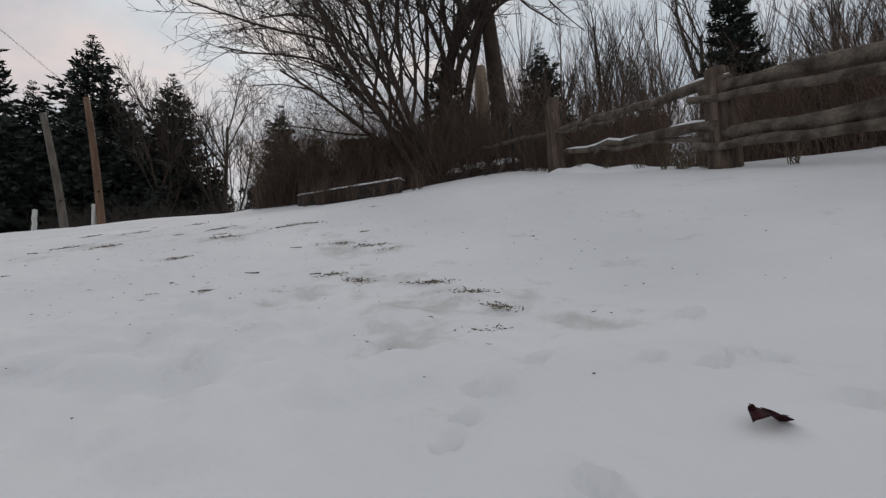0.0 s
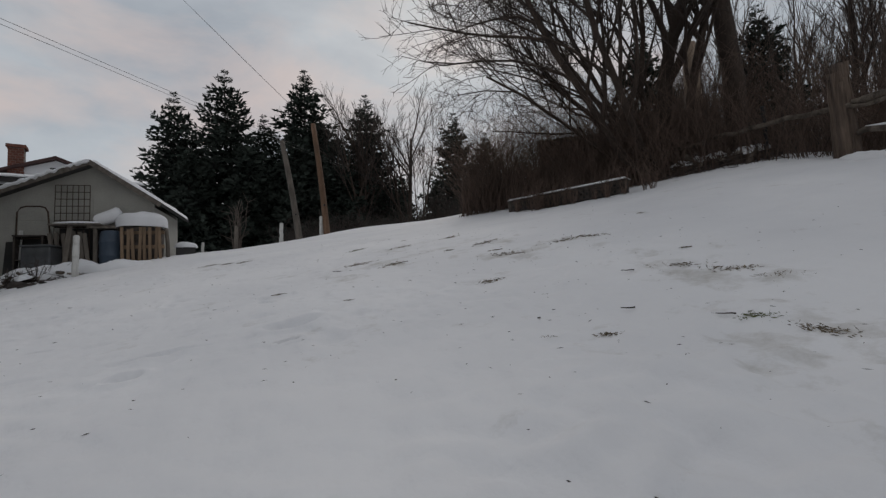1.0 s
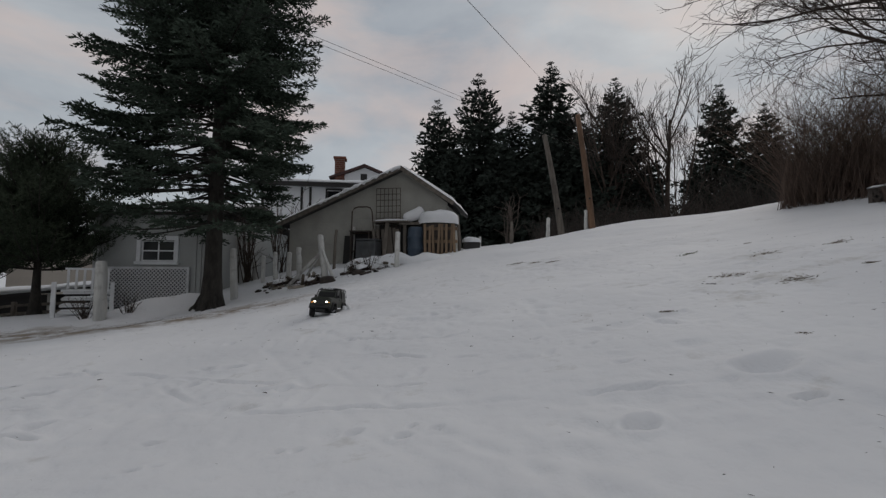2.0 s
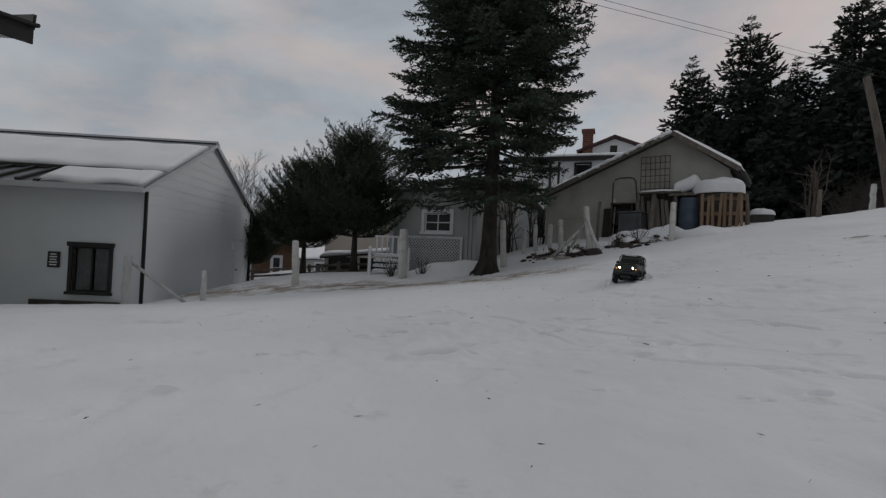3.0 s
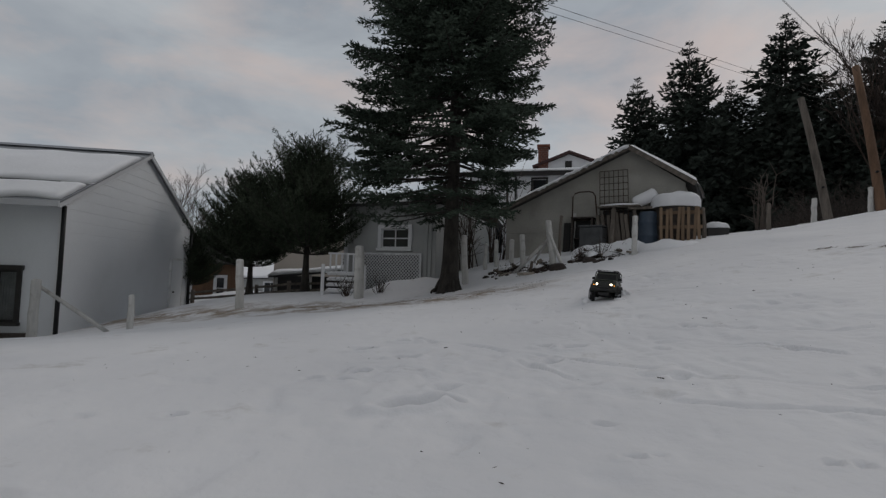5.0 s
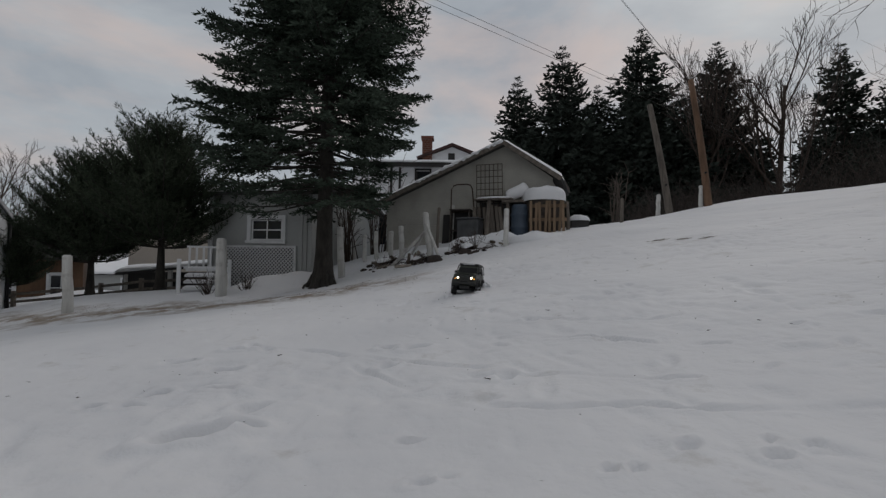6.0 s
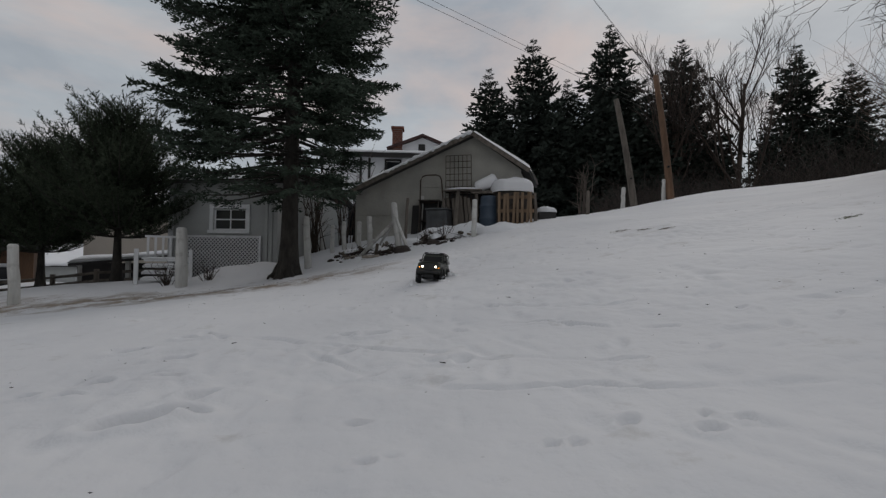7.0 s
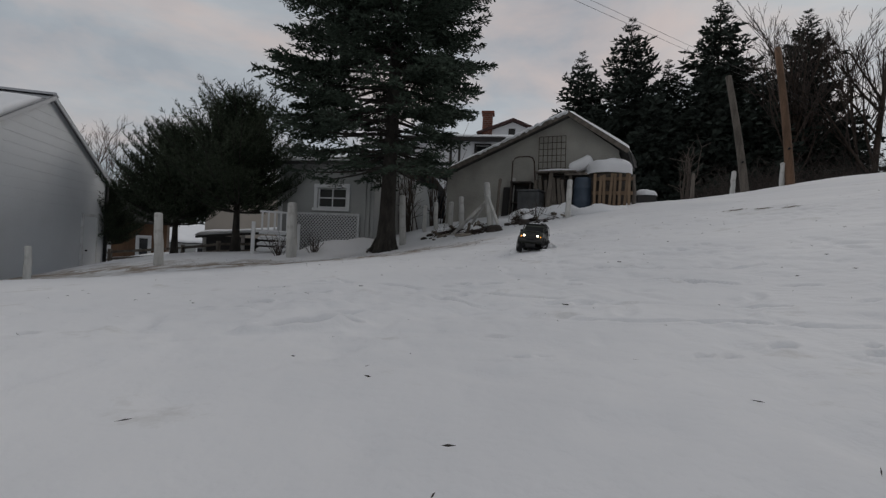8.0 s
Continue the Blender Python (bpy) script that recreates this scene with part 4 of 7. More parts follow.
        wd.append(small * shoot_w * rng.uniform(0.7, 1.3, k))
    v, f = blades(np.concatenate(bs), np.concatenate(ax), np.concatenate(ln), np.concatenate(wd), rng)
    return (trunk.mesh(name + "_trunk", bark), limbs.mesh(name + "_limbs", bark), mesh_of(name + "_needles", v, [f], needle))


def plant_conifer(meshes, x, y, label, name="spruce_tree", scale=1.0, turn=0.0, group="", z=None, sink=0.0):
    e = thing(name, pose(x, y, (ground_z(x, y) if z is None else z) - sink, 0, 0, turn), label, "tree", group)
    for nm, me in zip(("trunk", "branchwork", "crown"), meshes):
        part(nm, me, None, e, kind="" if nm == "trunk" else "stuff")
    e.scale = (scale, scale, scale)
    return e


def bare_tree_meshes(name, seed, height, r0, stems, levels, kids, spread, bark, twig, sides=6, min_r=0.004, wander=0.12, gravity=0.0, first=0.35, up=0.25, arch=0.0, thinner=1.0):
    """A leafless tree: trunk and limbs, and the fine twigs as a second mesh. stems: first directions (x, y, z, length share, radius share)."""
    rng = np.random.default_rng(seed)
    wood, fine = Tubes(), Tubes()

    def grow(p, d, length, r, level):
        k = 6 if level < 2 else 4
        pts, dd = [p], d.copy()
        for _ in range(k - 1):
            dd = dd + rng.normal(0, wander, 3) + np.array([0, 0, up * 0.18 - gravity * level * 0.06 - arch * (1 - dd[2])])
            dd /= np.linalg.norm(dd)
            pts.append(pts[-1] + dd * length / (k - 1))
        end = r * (0.45 if level < levels else 0.3)
        rr = np.linspace(r, end, k)
        (wood if level < 2 else fine).add(pts, rr, max(3, sides - level * 2), cap=level == 0)
        if level >= levels:
            return
        n = kids[min(level, len(kids) - 1)]
        for i in range(n):
            q = first + (1 - first) * (i + rng.uniform(0.1, 0.9)) / n if level == 0 else 0.2 + 0.8 * (i + rng.uniform(0, 1)) / n
            idx = min(q * (k - 1), k - 1.001)
            a, b = int(idx), int(idx) + 1
            pp = pts[a] + (pts[b] - pts[a]) * (idx - a)
            ax = pts[b] - pts[a]
            ax /= np.linalg.norm(ax)
            s = np.cross(ax, rng.normal(size=3))
            s /= np.linalg.norm(s)
            nd = ax * rng.uniform(0.55, 1.0) + s * spread * rng.uniform(0.7, 1.2) + np.array([0, 0, up * rng.uniform(0.3, 1.0)])
            nd /= np.linalg.norm(nd)
            grow(pp, nd, length * rng.uniform(0.42, 0.68) * (1.15 - 0.45 * q), max(min_r, rr[a] * thinner * rng.uniform(0.45, 0.65)), level + 1)

    for x, y, z, ls, rs in stems:
        d = np.array([x, y, z], float)
        grow(np.array([0.0, 0.0, -0.3]) + 0.12 * np.array([x, y, 0]), d / np.linalg.norm(d), height * ls, r0 * rs, 0)
    return wood.mesh(name + "_wood", bark), fine.mesh(name + "_twigs", twig)


def plant_bare(meshes, x, y, label, name="bare_tree", scale=1.0, turn=0.0, group="", z=None):
    e = thing(name, pose(x, y, ground_z(x, y) if z is None else z, 0, 0, turn), label, "tree", group)
    for nm, me in zip(("trunk", "crown"), meshes):
        part(nm, me, None, e, kind="" if nm == "trunk" else "stuff")
    e.scale = (scale, scale, scale)
    return e


# the large spruce in the middle of the yard
BIG = conifer_meshes("big_spruce", 11, 13.5, 1.55, 2.4, 470, 0.26, 0.17, 46, 42, 0.1, 0.029, 0.15, NEEDLE_SPRUCE, BARK_SPRUCE, top_pow=0.45, flat=0.3, bare=0.55, lop=(-0.07, 0.0), skirt=0.74, thin=0.36, full=0.5,
                     open_side=0.3, even=(0.76, 1.04), tiers=38, forks=0.32)
plant_conifer(BIG, -2.78, 8.35, "tall dark green spruce standing by the fence")

# two bushy pines beside the outbuilding
PINE = conifer_meshes("yard_pine", 21, 3.6, 0.95, 1.85, 185, 0.0, 0.4, 28, 84, 0.095, 0.014, 0.085, NEEDLE_PINE, BARK_SPRUCE, top_pow=0.52, flat=0.5, bare=0.22, full=0.3, thin=0.65, skirt=0.72, even=(0.58, 1.1), tiers=13, brush=True, forks=0.34)
plant_conifer(PINE, -6.95, 9.9, "bushy dark pine with upturned shoots", "pine_tree", 1.0, 0, "yard pines")
plant_conifer(PINE, -9.0, 10.4, "bushy dark pine behind the fence posts", "pine_tree", 0.9, 130, "yard pines")

plant_conifer(PINE, -11.3, 10.6, "bushy dark pine by the outbuilding corner", "pine_tree", 0.6, 250, "yard pines")

# far spruces behind the poles: two full ones, a plainer one for the rows behind
FAR = [conifer_meshes("far_spruce", 31 + i, 13.0, 0.8, (4.6, 5.2, 4.6)[i], (240, 240, 150)[i], 0.26, 0.2, (22, 22, 13)[i], (16, 16, 9)[i], (0.42, 0.42, 0.65)[i], (0.15, 0.15, 0.3)[i], 0.2, NEEDLE_FAR, BARK_SPRUCE,
                      top_pow=0.92, bare=0.02, skirt=0.8, full=0.9, tiers=(22, 19, 16)[i], even=(0.7, 1.1), forks=0.3) for i in range(3)]
SPRUCES = [(2.88, 31.1, 12.0, 0), (5.68, 30.1, 12.9, 1), (8.3, 31.5, 10.3, 0), (11.0, 31.0, 13.6, 1), (14.6, 28.5, 11.6, 0), (25.2, 33.1, 13.6, 0), (25.8, 29.3, 10.6, 1),
           (4.2, 34, 10, 2), (7.2, 34.5, 9.5, 2), (12.8, 34, 11.5, 2), (16.5, 33, 7, 2), (19.5, 34, 7, 2), (29, 33, 9, 2), (3.5, 28, 7.5, 2), (6.6, 27.5, 7.8, 2), (9.2, 27, 8.2, 2), (11.6, 26.5, 7.6, 2), (14.2, 31, 8.5, 2),
           (17.8, 29.5, 6.0, 2), (21, 30, 6.0, 2), (24, 27, 6.5, 2), (28, 25, 7, 2), (27, 21, 6, 2), (20.5, 25.5, 5.5, 2), (23.0, 23.5, 5.5, 2)]
for i, (x, y, h, k) in enumerate(SPRUCES):
    plant_conifer(FAR[k], x, y, "dark spruce at the edge of the woods", scale=h / 13.0, turn=47 * i, group="far spruces")
AIRY = conifer_meshes("airy_spruce", 37, 13.0, 5.5, 1.7, 90, 0.16, 0.2, 18, 16, 0.36, 0.1, 0.2, NEEDLE_FAR, BARK_SPRUCE, top_pow=0.7, bare=0.35, full=0.9, tiers=11)
for i, (x, y, h, k) in enumerate([(21.5, 6.6, 7.8, 0), (16.5, -1.2, 6.8, 3), (17.5, 9.0, 6.5, 2)]):
    plant_conifer((FAR + [AIRY])[k], x, y, "dark green spruce among the bare woods", scale=h / 13.0, turn=80 * i, group="wood spruces")

# bare woods
BARE_A = [bare_tree_meshes("bare_maple", 41 + i, 9.5, 0.11, [(0.05, 0.02, 1, 0.62, 1), (0.3, -0.1, 1, 0.5, 0.6)][: 1 + i % 2], 4, (7, 5, 4, 3), 0.5, BARK_BROWN, TWIG_BROWN, min_r=0.008, up=0.5, first=0.2, wander=0.06) for i in range(3)]
BARE_B = [bare_tree_meshes("thin_birch", 51 + i, 9.0, 0.08, [(0.03, 0.02, 1, 0.95, 1)], 3, (11, 4, 3), 0.36, BARK_GREY, TWIG_BROWN, min_r=0.006, first=0.3, wander=0.05, up=0.5) for i in range(3)]
MAPLE = [bare_tree_meshes("tall_maple", 45 + i, 9.5, 0.14, [(0.03, 0.02, 1, 0.7, 1), (-0.3, 0.1, 1, 0.62, 0.55), (0.32, -0.05, 1, 0.6, 0.5)], 4, (8, 5, 4, 3), 0.55, BARK_BROWN, TWIG_BROWN, min_r=0.010, up=0.35, first=0.22, wander=0.045) for i in range(2)]
plant_bare(MAPLE[0], 16.0, 25.3, "leafless maple against the sky", scale=1.22, group="bare maples")
plant_bare(MAPLE[1], 13.4, 26.6, "leafless maple against the sky", scale=1.2, turn=70, group="bare maples")
plant_bare(MAPLE[1], -18.7, 16.9, "leafless tree behind the outbuilding", scale=0.72, turn=10, group="bare maples")
plant_bare(MAPLE[0], -18.2, 18.6, "leafless tree behind the outbuilding", scale=0.6, turn=150, group="bare maples")
plant_bare(BARE_A[1], -0.7, 25.0, "leafless tree behind the houses", scale=0.75, turn=200, group="bare maples")
r = random.Random(77)
WOODS = []
for i in range(86):
    a = radians(r.uniform(-35, 36))
    d = r.uniform(25, 44)
    WOODS.append((6 + d * math.cos(a) * 0.9, -1 + d * math.sin(a), r.uniform(0.8, 1.4), r.uniform(0, 360), r.randrange(3)))
for i, (x, y, s, turn, k) in enumerate(WOODS):
    plant_bare((BARE_A if i % 4 == 0 else BARE_B)[k], x, y, "thin leafless tree in the woods above the bank", scale=s, turn=turn, group="bare woods", z=ground_z(x, y) + 0.2)

for i in range(12):
    a, d = radians(-12 + 4.2 * i + r.uniform(-1.5, 1.5)), r.uniform(15, 22)
    plant_bare(BARE_A[i % 3], 6 + d * math.cos(a) * 0.9, -1 + d * math.sin(a), "spreading leafless tree behind the bank", scale=r.uniform(0.75, 1.05), turn=r.uniform(0, 360), group="bare woods", z=ground_z(13, min(17, -1 + d * math.sin(a))) + 0.1)

# the big spreading tree on the bank
SPREAD = bare_tree_meshes("spreading_tree", 61, 9.6, 0.19, [(-0.04, 0.06, 1, 0.66, 1.0), (0.1, -0.2, 1.0, 0.6, 0.6), (-0.92, 0.38, 1.0, 0.7, 0.5), (-0.8, 0.6, 1.1, 0.64, 0.4), (-0.95, 0.15, 1.25, 0.66, 0.48), (-0.6, 0.5, 1.45, 0.64, 0.4), (-0.95, 0.5, 0.85, 0.55, 0.34), (-0.7, 0.1, 1.6, 0.62, 0.4), (-0.9, 0.7, 0.75, 0.5, 0.3)],
                          4, (10, 6, 5, 3), 0.66, BARK_BROWN, TWIG_BROWN, sides=9, min_r=0.0065, first=0.3, wander=0.13, arch=0.05, thinner=0.92)
plant_bare(SPREAD, 11.6, 4.7, "large leafless tree with many limbs spreading from its foot", scale=1.0)
TALL = bare_tree_meshes("old_tree", 67, 11.0, 0.24, [(0.03, -0.05, 1, 0.9, 1.0)], 4, (9, 6, 4, 3), 0.75, BARK_BROWN, TWIG_BROWN, sides=10, min_r=0.006, first=0.36, wander=0.07, thinner=0.85)
plant_bare(TALL, 12.2, 3.5, "thick old leafless tree trunk on the bank", name="old_tree")
plant_bare(TALL, 13.0, -4.2, "leafless tree over the rail fence", name="old_tree", scale=0.85, turn=100)
plant_bare(TALL, 10.6, -4.9, "leafless tree reaching over the rail fence", name="old_tree", scale=0.75, turn=215)


def strands(pts, radii):
    """Many thin three-sided stems at once: pts n x k x 3, radii n x k. Returns corners and faces."""
    n, k, _ = pts.shape
    d = np.gradient(pts, axis=1)
    u = np.cross(d, np.array([0.31, 0.2, 0.93]))
    u /= np.linalg.norm(u, axis=2, keepdims=True) + 1e-9
    w = np.cross(d / (np.linalg.norm(d, axis=2, keepdims=True) + 1e-9), u)
    a = np.arange(3) * 2 * math.pi / 3
    ring = pts[:, :, None] + radii[:, :, None, None] * (np.cos(a)[:, None] * u[:, :, None] + np.sin(a)[:, None] * w[:, :, None])
    i = (np.arange(n) * k * 3)[:, None, None] + (np.arange(k - 1) * 3)[None, :, None]
    j = np.arange(3)[None, None]
    f = np.stack([i + j, i + (j + 1) % 3, i + 3 + (j + 1) % 3, i + 3 + j], -1).reshape(-1, 4)
    return ring.reshape(-1, 3), f


def thicket(name, centre, size, count, seed, hmin, hmax, mat, label, lean=0.25, turn=0.0, r=0.006, side_twigs=3):
    """A mass of brush nobody could count."""
    rng = np.random.default_rng(seed)
    ca, sa = math.cos(radians(turn)), math.sin(radians(turn))
    u, w = rng.uniform(-1, 1, count) * size[0], rng.uniform(-1, 1, count) * size[1]
    x, y = centre[0] + u * ca - w * sa, centre[1] + u * sa + w * ca
    z = broad_relief(x, y)[0] - 0.05
    h = rng.uniform(hmin, hmax, count)
    d = rng.normal(0, lean, (count, 2))
    s = np.linspace(0, 1, 4)
    line = np.empty((count, 4, 3))
    for c, base in ((0, x), (1, y)):
        line[:, :, c] = base[:, None] + d[:, c:c + 1] * h[:, None] * s ** 1.5 + rng.normal(0, 0.02, (count, 4)) * h[:, None]
    line[:, :, 2] = z[:, None] + h[:, None] * s
    v, f = strands(line, (r * (1 + 0.3 * h))[:, None] * (1 - 0.7 * s))
    vs, fs, total = [v], [f], len(v)
    for _ in range(side_twigs):
        a = line[np.arange(count), rng.integers(1, 4, count)]
        e = a + np.c_[rng.normal(0, 0.18, (count, 2)), rng.uniform(0.1, 0.35, count)] * h[:, None]
        v, f = strands(np.stack([a, e], 1), np.tile(np.array([r * 0.7, r * 0.3]), (count, 1)))
        vs.append(v)
        fs.append(f + total)
        total += len(v)
    tagged(new(name, mesh_of(name, np.concatenate(vs), [np.concatenate(fs)], mat)), label, "brush", kind="stuff")


thicket("thicket", (10.8, 6.5), (2.9, 1.1), 4600, 1, 0.3, 2.3, TWIG_RED, "dense reddish brown brush on top of the bank", turn=-50, lean=0.45, r=0.0045)
thicket("thicket", (12.2, 0.0), (6.5, 1.3), 4000, 2, 0.3, 1.9, TWIG_RED, "dense brown brush behind the rail fence", turn=-80, lean=0.45, r=0.0045)
thicket("thicket", (8.75, -3.1), (2.0, 0.5), 900, 7, 0.3, 1.3, TWIG_RED, "dry brown weeds grown up between the rails and the boards", turn=66, lean=0.35, r=0.004)
# the two back thickets carry the woods' shade in their twig colour
thicket("thicket", (13.5, 18.5), (7.0, 2.5), 2400, 3, 0.4, 1.4, TWIG_SHADE, "brush under the spruces, coloured dark for the shade there", turn=-20, r=0.008, lean=0.4)
thicket("thicket", (17.0, 6.0), (13.0, 2.5), 2600, 4, 0.6, 2.0, TWIG_SHADE, "brush in the woods above the bank, coloured dark for the shade there", turn=-72, r=0.01, lean=0.4)


# ---------------------------------------------------------------- fence posts, poles and wires
def rough_post(name, x, y, top, r, mat, label, lean=(0.0, 0.0), z=None, group="", category="post", seed=0, sides=9, taper=0.9):
    """A hand-cut post with an uneven surface and a worn, slanting top."""
    rng = np.random.default_rng(seed + int(abs(x * 131 + y * 37)))
    z0 = (ground_z(x, y) if z is None else z) - 0.12
    h = top - z0
    e = thing(name, pose(x, y, z0), label, category, group)
    t = Tubes()
    k = 7
    s = np.linspace(0, 1, k)
    pts = np.c_[lean[0] * h * s + rng.normal(0, 0.004, k), lean[1] * h * s + rng.normal(0, 0.004, k), h * s]
    pts = np.vstack([pts, pts[-1] + [0, 0, 0.02]])
    rad = np.r_[r * np.linspace(1.05, taper, k) * (1 + rng.normal(0, 0.05, k)), r * 0.55]
    t.add(pts, rad, sides)
    me = t.mesh("post", mat, smooth=True)
    part("shaft", me, mat, e)
    return e


WP = "whitewashed wooden fence post, flaking and weathered"
POSTS = [(-6.36, 6.92, 0.66, 0.075, (-0.06, 0.0)), (-4.58, 8.15, 1.02, 0.1, (-0.02, 0.0)), (-2.66, 9.17, 1.34, 0.07, (-0.05, 0.0)),
         (-2.56, 10.7, 1.28, 0.05, (0.0, 0.0)), (-2.3, 10.8, 1.38, 0.055, (-0.03, 0.0)), (-1.88, 10.35, 1.35, 0.06, (0.0, 0.0)), (-1.58, 10.1, 1.45, 0.065, (-0.05, 0.0)),
         (-0.86, 9.29, 1.66, 0.068, (-0.14, 0.0)), (0.6, 9.1, 1.73, 0.055, (0.0, 0.02)), (5.05, 13.07, 2.66, 0.06, (0.02, 0)), (6.45, 13.6, 3.0, 0.06, (0.0, 0)),
         (-7.31, 4.13, 0.27, 0.06, (0.03, 0)), (-6.78, 5.1, 0.05, 0.045, (0, 0)), (2.9, 12.6, 2.0, 0.04, (0, 0)), (-3.2, 12.2, 1.25, 0.05, (0.02, 0)), (-3.6, 13.0, 1.2, 0.05, (0, 0))]
for i, (x, y, top, rr, lean) in enumerate(POSTS):
    rough_post("fence_post", x, y, top, rr, POST_WHITE, WP, lean, group="white fence posts", seed=i)
rough_post("fence_stake", -0.82, 9.98, 1.85, 0.035, WOOD_GREY, "thin dark weathered stake in the fence line", (0.03, 0))
rough_post("fence_stake", 3.56, 11.47, 2.3, 0.045, WOOD_GREY, "grey weathered stake by the shed", (0.02, 0))
rough_post("fence_stake", 2.05, 10.3, 2.05, 0.04, WOOD_GREY, "grey weathered stake by the pallets", (-0.04, 0))


def brace(a, b, r, mat, label, name="fence_brace"):
    """A pole leaned against a post."""
    e = thing(name, Matrix.Translation(a), label, "brace")
    t = Tubes()
    d = Vector(b) - Vector(a)
    t.add([d * s for s in (0, 0.33, 0.66, 1)], [r, r * 1.05, r * 0.95, r * 0.85], 7)
    part("pole", t.mesh("brace", mat), mat, e)


brace((-0.68, 9.2, ground_z(-0.68, 9.2) - 0.05), (-0.98, 9.24, 1.42), 0.035, POST_WHITE, "whitewashed brace leaning on a corner post")
brace((-1.75, 9.5, ground_z(-1.75, 9.5) - 0.05), (-1.0, 9.3, 1.3), 0.035, POST_WHITE, "whitewashed brace leaning on a corner post")
brace((-1.45, 9.6, ground_z(-1.45, 9.6) - 0.05), (-1.03, 9.36, 1.25), 0.025, POST_WHITE, "thin whitewashed brace leaning on a corner post")
brace((-6.95, 4.95, ground_z(-6.95, 4.95) - 0.05), (-7.3, 4.14, 0.22), 0.028, POST_WHITE, "whitewashed brace leaning on a short post")
brace((6.6, 14.0, 2.3), (5.2, 14.3, 2.15), 0.04, POST_WHITE, "pale rail lying between the poles", "fence_rail")
brace((8.2, 13.4, 2.5), (6.8, 14.0, 2.35), 0.04, POST_WHITE, "pale rail lying between the poles", "fence_rail")


def pole(x0, y0, z0, x1, y1, z1, r, mat, label):
    e = thing("utility_pole", Matrix.Translation((x0, y0, z0 - 0.3)), label, "pole", "leaning poles")
    t = Tubes()
    d = np.array([x1 - x0, y1 - y0, z1 - z0 + 0.3])
    s = np.linspace(0, 1, 9)
    bow = np.sin(s * math.pi) * 0.04
    t.add(np.c_[d[0] * s + bow, d[1] * s, d[2] * s], r * (1.1 - 0.3 * s), 10)
    part("shaft", t.mesh("pole", mat), mat, e)
    b = Tubes()
    b.add([d * 0.32 + [0, -r, 0], d * 0.32 + [0.0, -r - 0.06, 0.0]], [0.03, 0.03], 8)
    part("insulator", b.mesh("insulator", BLACK_IRON), BLACK_IRON, e)


pole(6.05, 14.6, 2.25, 5.66, 15.3, 5.95, 0.105, WOOD_GREY, "leaning grey wooden pole without wires")
pole(6.6, 13.4, 2.3, 6.46, 14.2, 6.32, 0.1, WOOD_POLE, "leaning reddish brown wooden pole")


def wire(a, b, sag, r, n=24):
    e = thing("overhead_wire", Matrix.Translation(a), "thin black overhead wire", "wire", "overhead wires")
    d = np.array(b) - np.array(a)
    s = np.linspace(0, 1, n)
    t = Tubes()
    t.add(np.c_[d[0] * s, d[1] * s, d[2] * s - sag * 4 * s * (1 - s)], np.full(n, r), 4, cap=False)
    part("strand", t.mesh("wire", BLACK_IRON), BLACK_IRON, e)


wire((-9.3, -3.6, 9.15), (6.46, 14.2, 6.25), 0.15, 0.0042)
wire((-9.2, -3.75, 9.05), (6.5, 14.15, 6.15), 0.15, 0.0042)
wire((-8.4, -1.0, 3.9), (16.6, 25.2, 6.4), 0.02, 0.004)
wire((-8.3, -1.1, 3.9), (16.75, 25.05, 6.4), 0.02, 0.004)


# ---------------------------------------------------------------- clutter along the shed
def at_shed(x, y, z=0.0, turn=0.0, tilt=0.0):
    return SHED @ pose(x, y, z, tilt, 0, turn)


def shed_ground(x, y):
    p = SHED @ Vector((x, y, 0))
    return ground_z(p.x, p.y)


def snow_heap(name, m, rx, ry, h, label, seed, flat=0.0, lumps=0.25, category="snow", parent=None):
    """A heap or cap of snow with a soft, uneven dome."""
    bm = bmesh.new()
    n, k = 28, 8
    rings = []
    for j in range(k + 1):
        v = j / k
        ring = []
        for i in range(n):
            a = 2 * math.pi * i / n
            w = 1 + lumps * 0.5 * noise.noise(Vector((math.cos(a) * 1.3, math.sin(a) * 1.3, seed)))
            rr = math.sin(v * math.pi / 2) ** (0.6 if flat else 0.9) * w
            z = h * (math.cos(v * math.pi / 2) ** (0.45 if flat else 0.8)) * (1 + lumps * 0.6 * noise.noise(Vector((rr * math.cos(a) * 2, rr * math.sin(a) * 2, seed + 9))))
            ring.append(bm.verts.new((rx * rr * math.cos(a), ry * rr * math.sin(a), z)))
        rings.append(ring)
    for a, b in zip(rings, rings[1:]):
        for i in range(n):
            bm.faces.new((a[i], b[i], b[(i + 1) % n], a[(i + 1) % n]))
    bmesh.ops.remove_doubles(bm, verts=bm.verts, dist=1e-5)
    bmesh.ops.recalc_face_normals(bm, faces=bm.faces)
    ob = part(name, bm, SNOW_CAP, parent, smooth=True)
    ob.matrix_basis = m
    return tagged(ob, label, "" if parent else category)


def wire_panel():
    e = thing("wire_mesh_panel", at_shed(2.5, -0.4, 1.35, 0, 0), "rusty welded wire panel leaning on the shed wall", "wire panel")
    lean = np.array([-0.1, 0.3, 1.7])
    for i in range(7):
        t = Tubes()
        a = np.array([0.62 * i / 6, 0, 0.0])
        t.add([a, a + lean], [0.008, 0.008], 5)
        part("wire", t.mesh("wire", RUST), RUST, e)
    for i in range(12):
        t = Tubes()
        a = lean * i / 11
        t.add([a, a + [0.62, 0, 0]], [0.008, 0.008], 5)
        part("wire", t.mesh("wire", RUST), RUST, e)


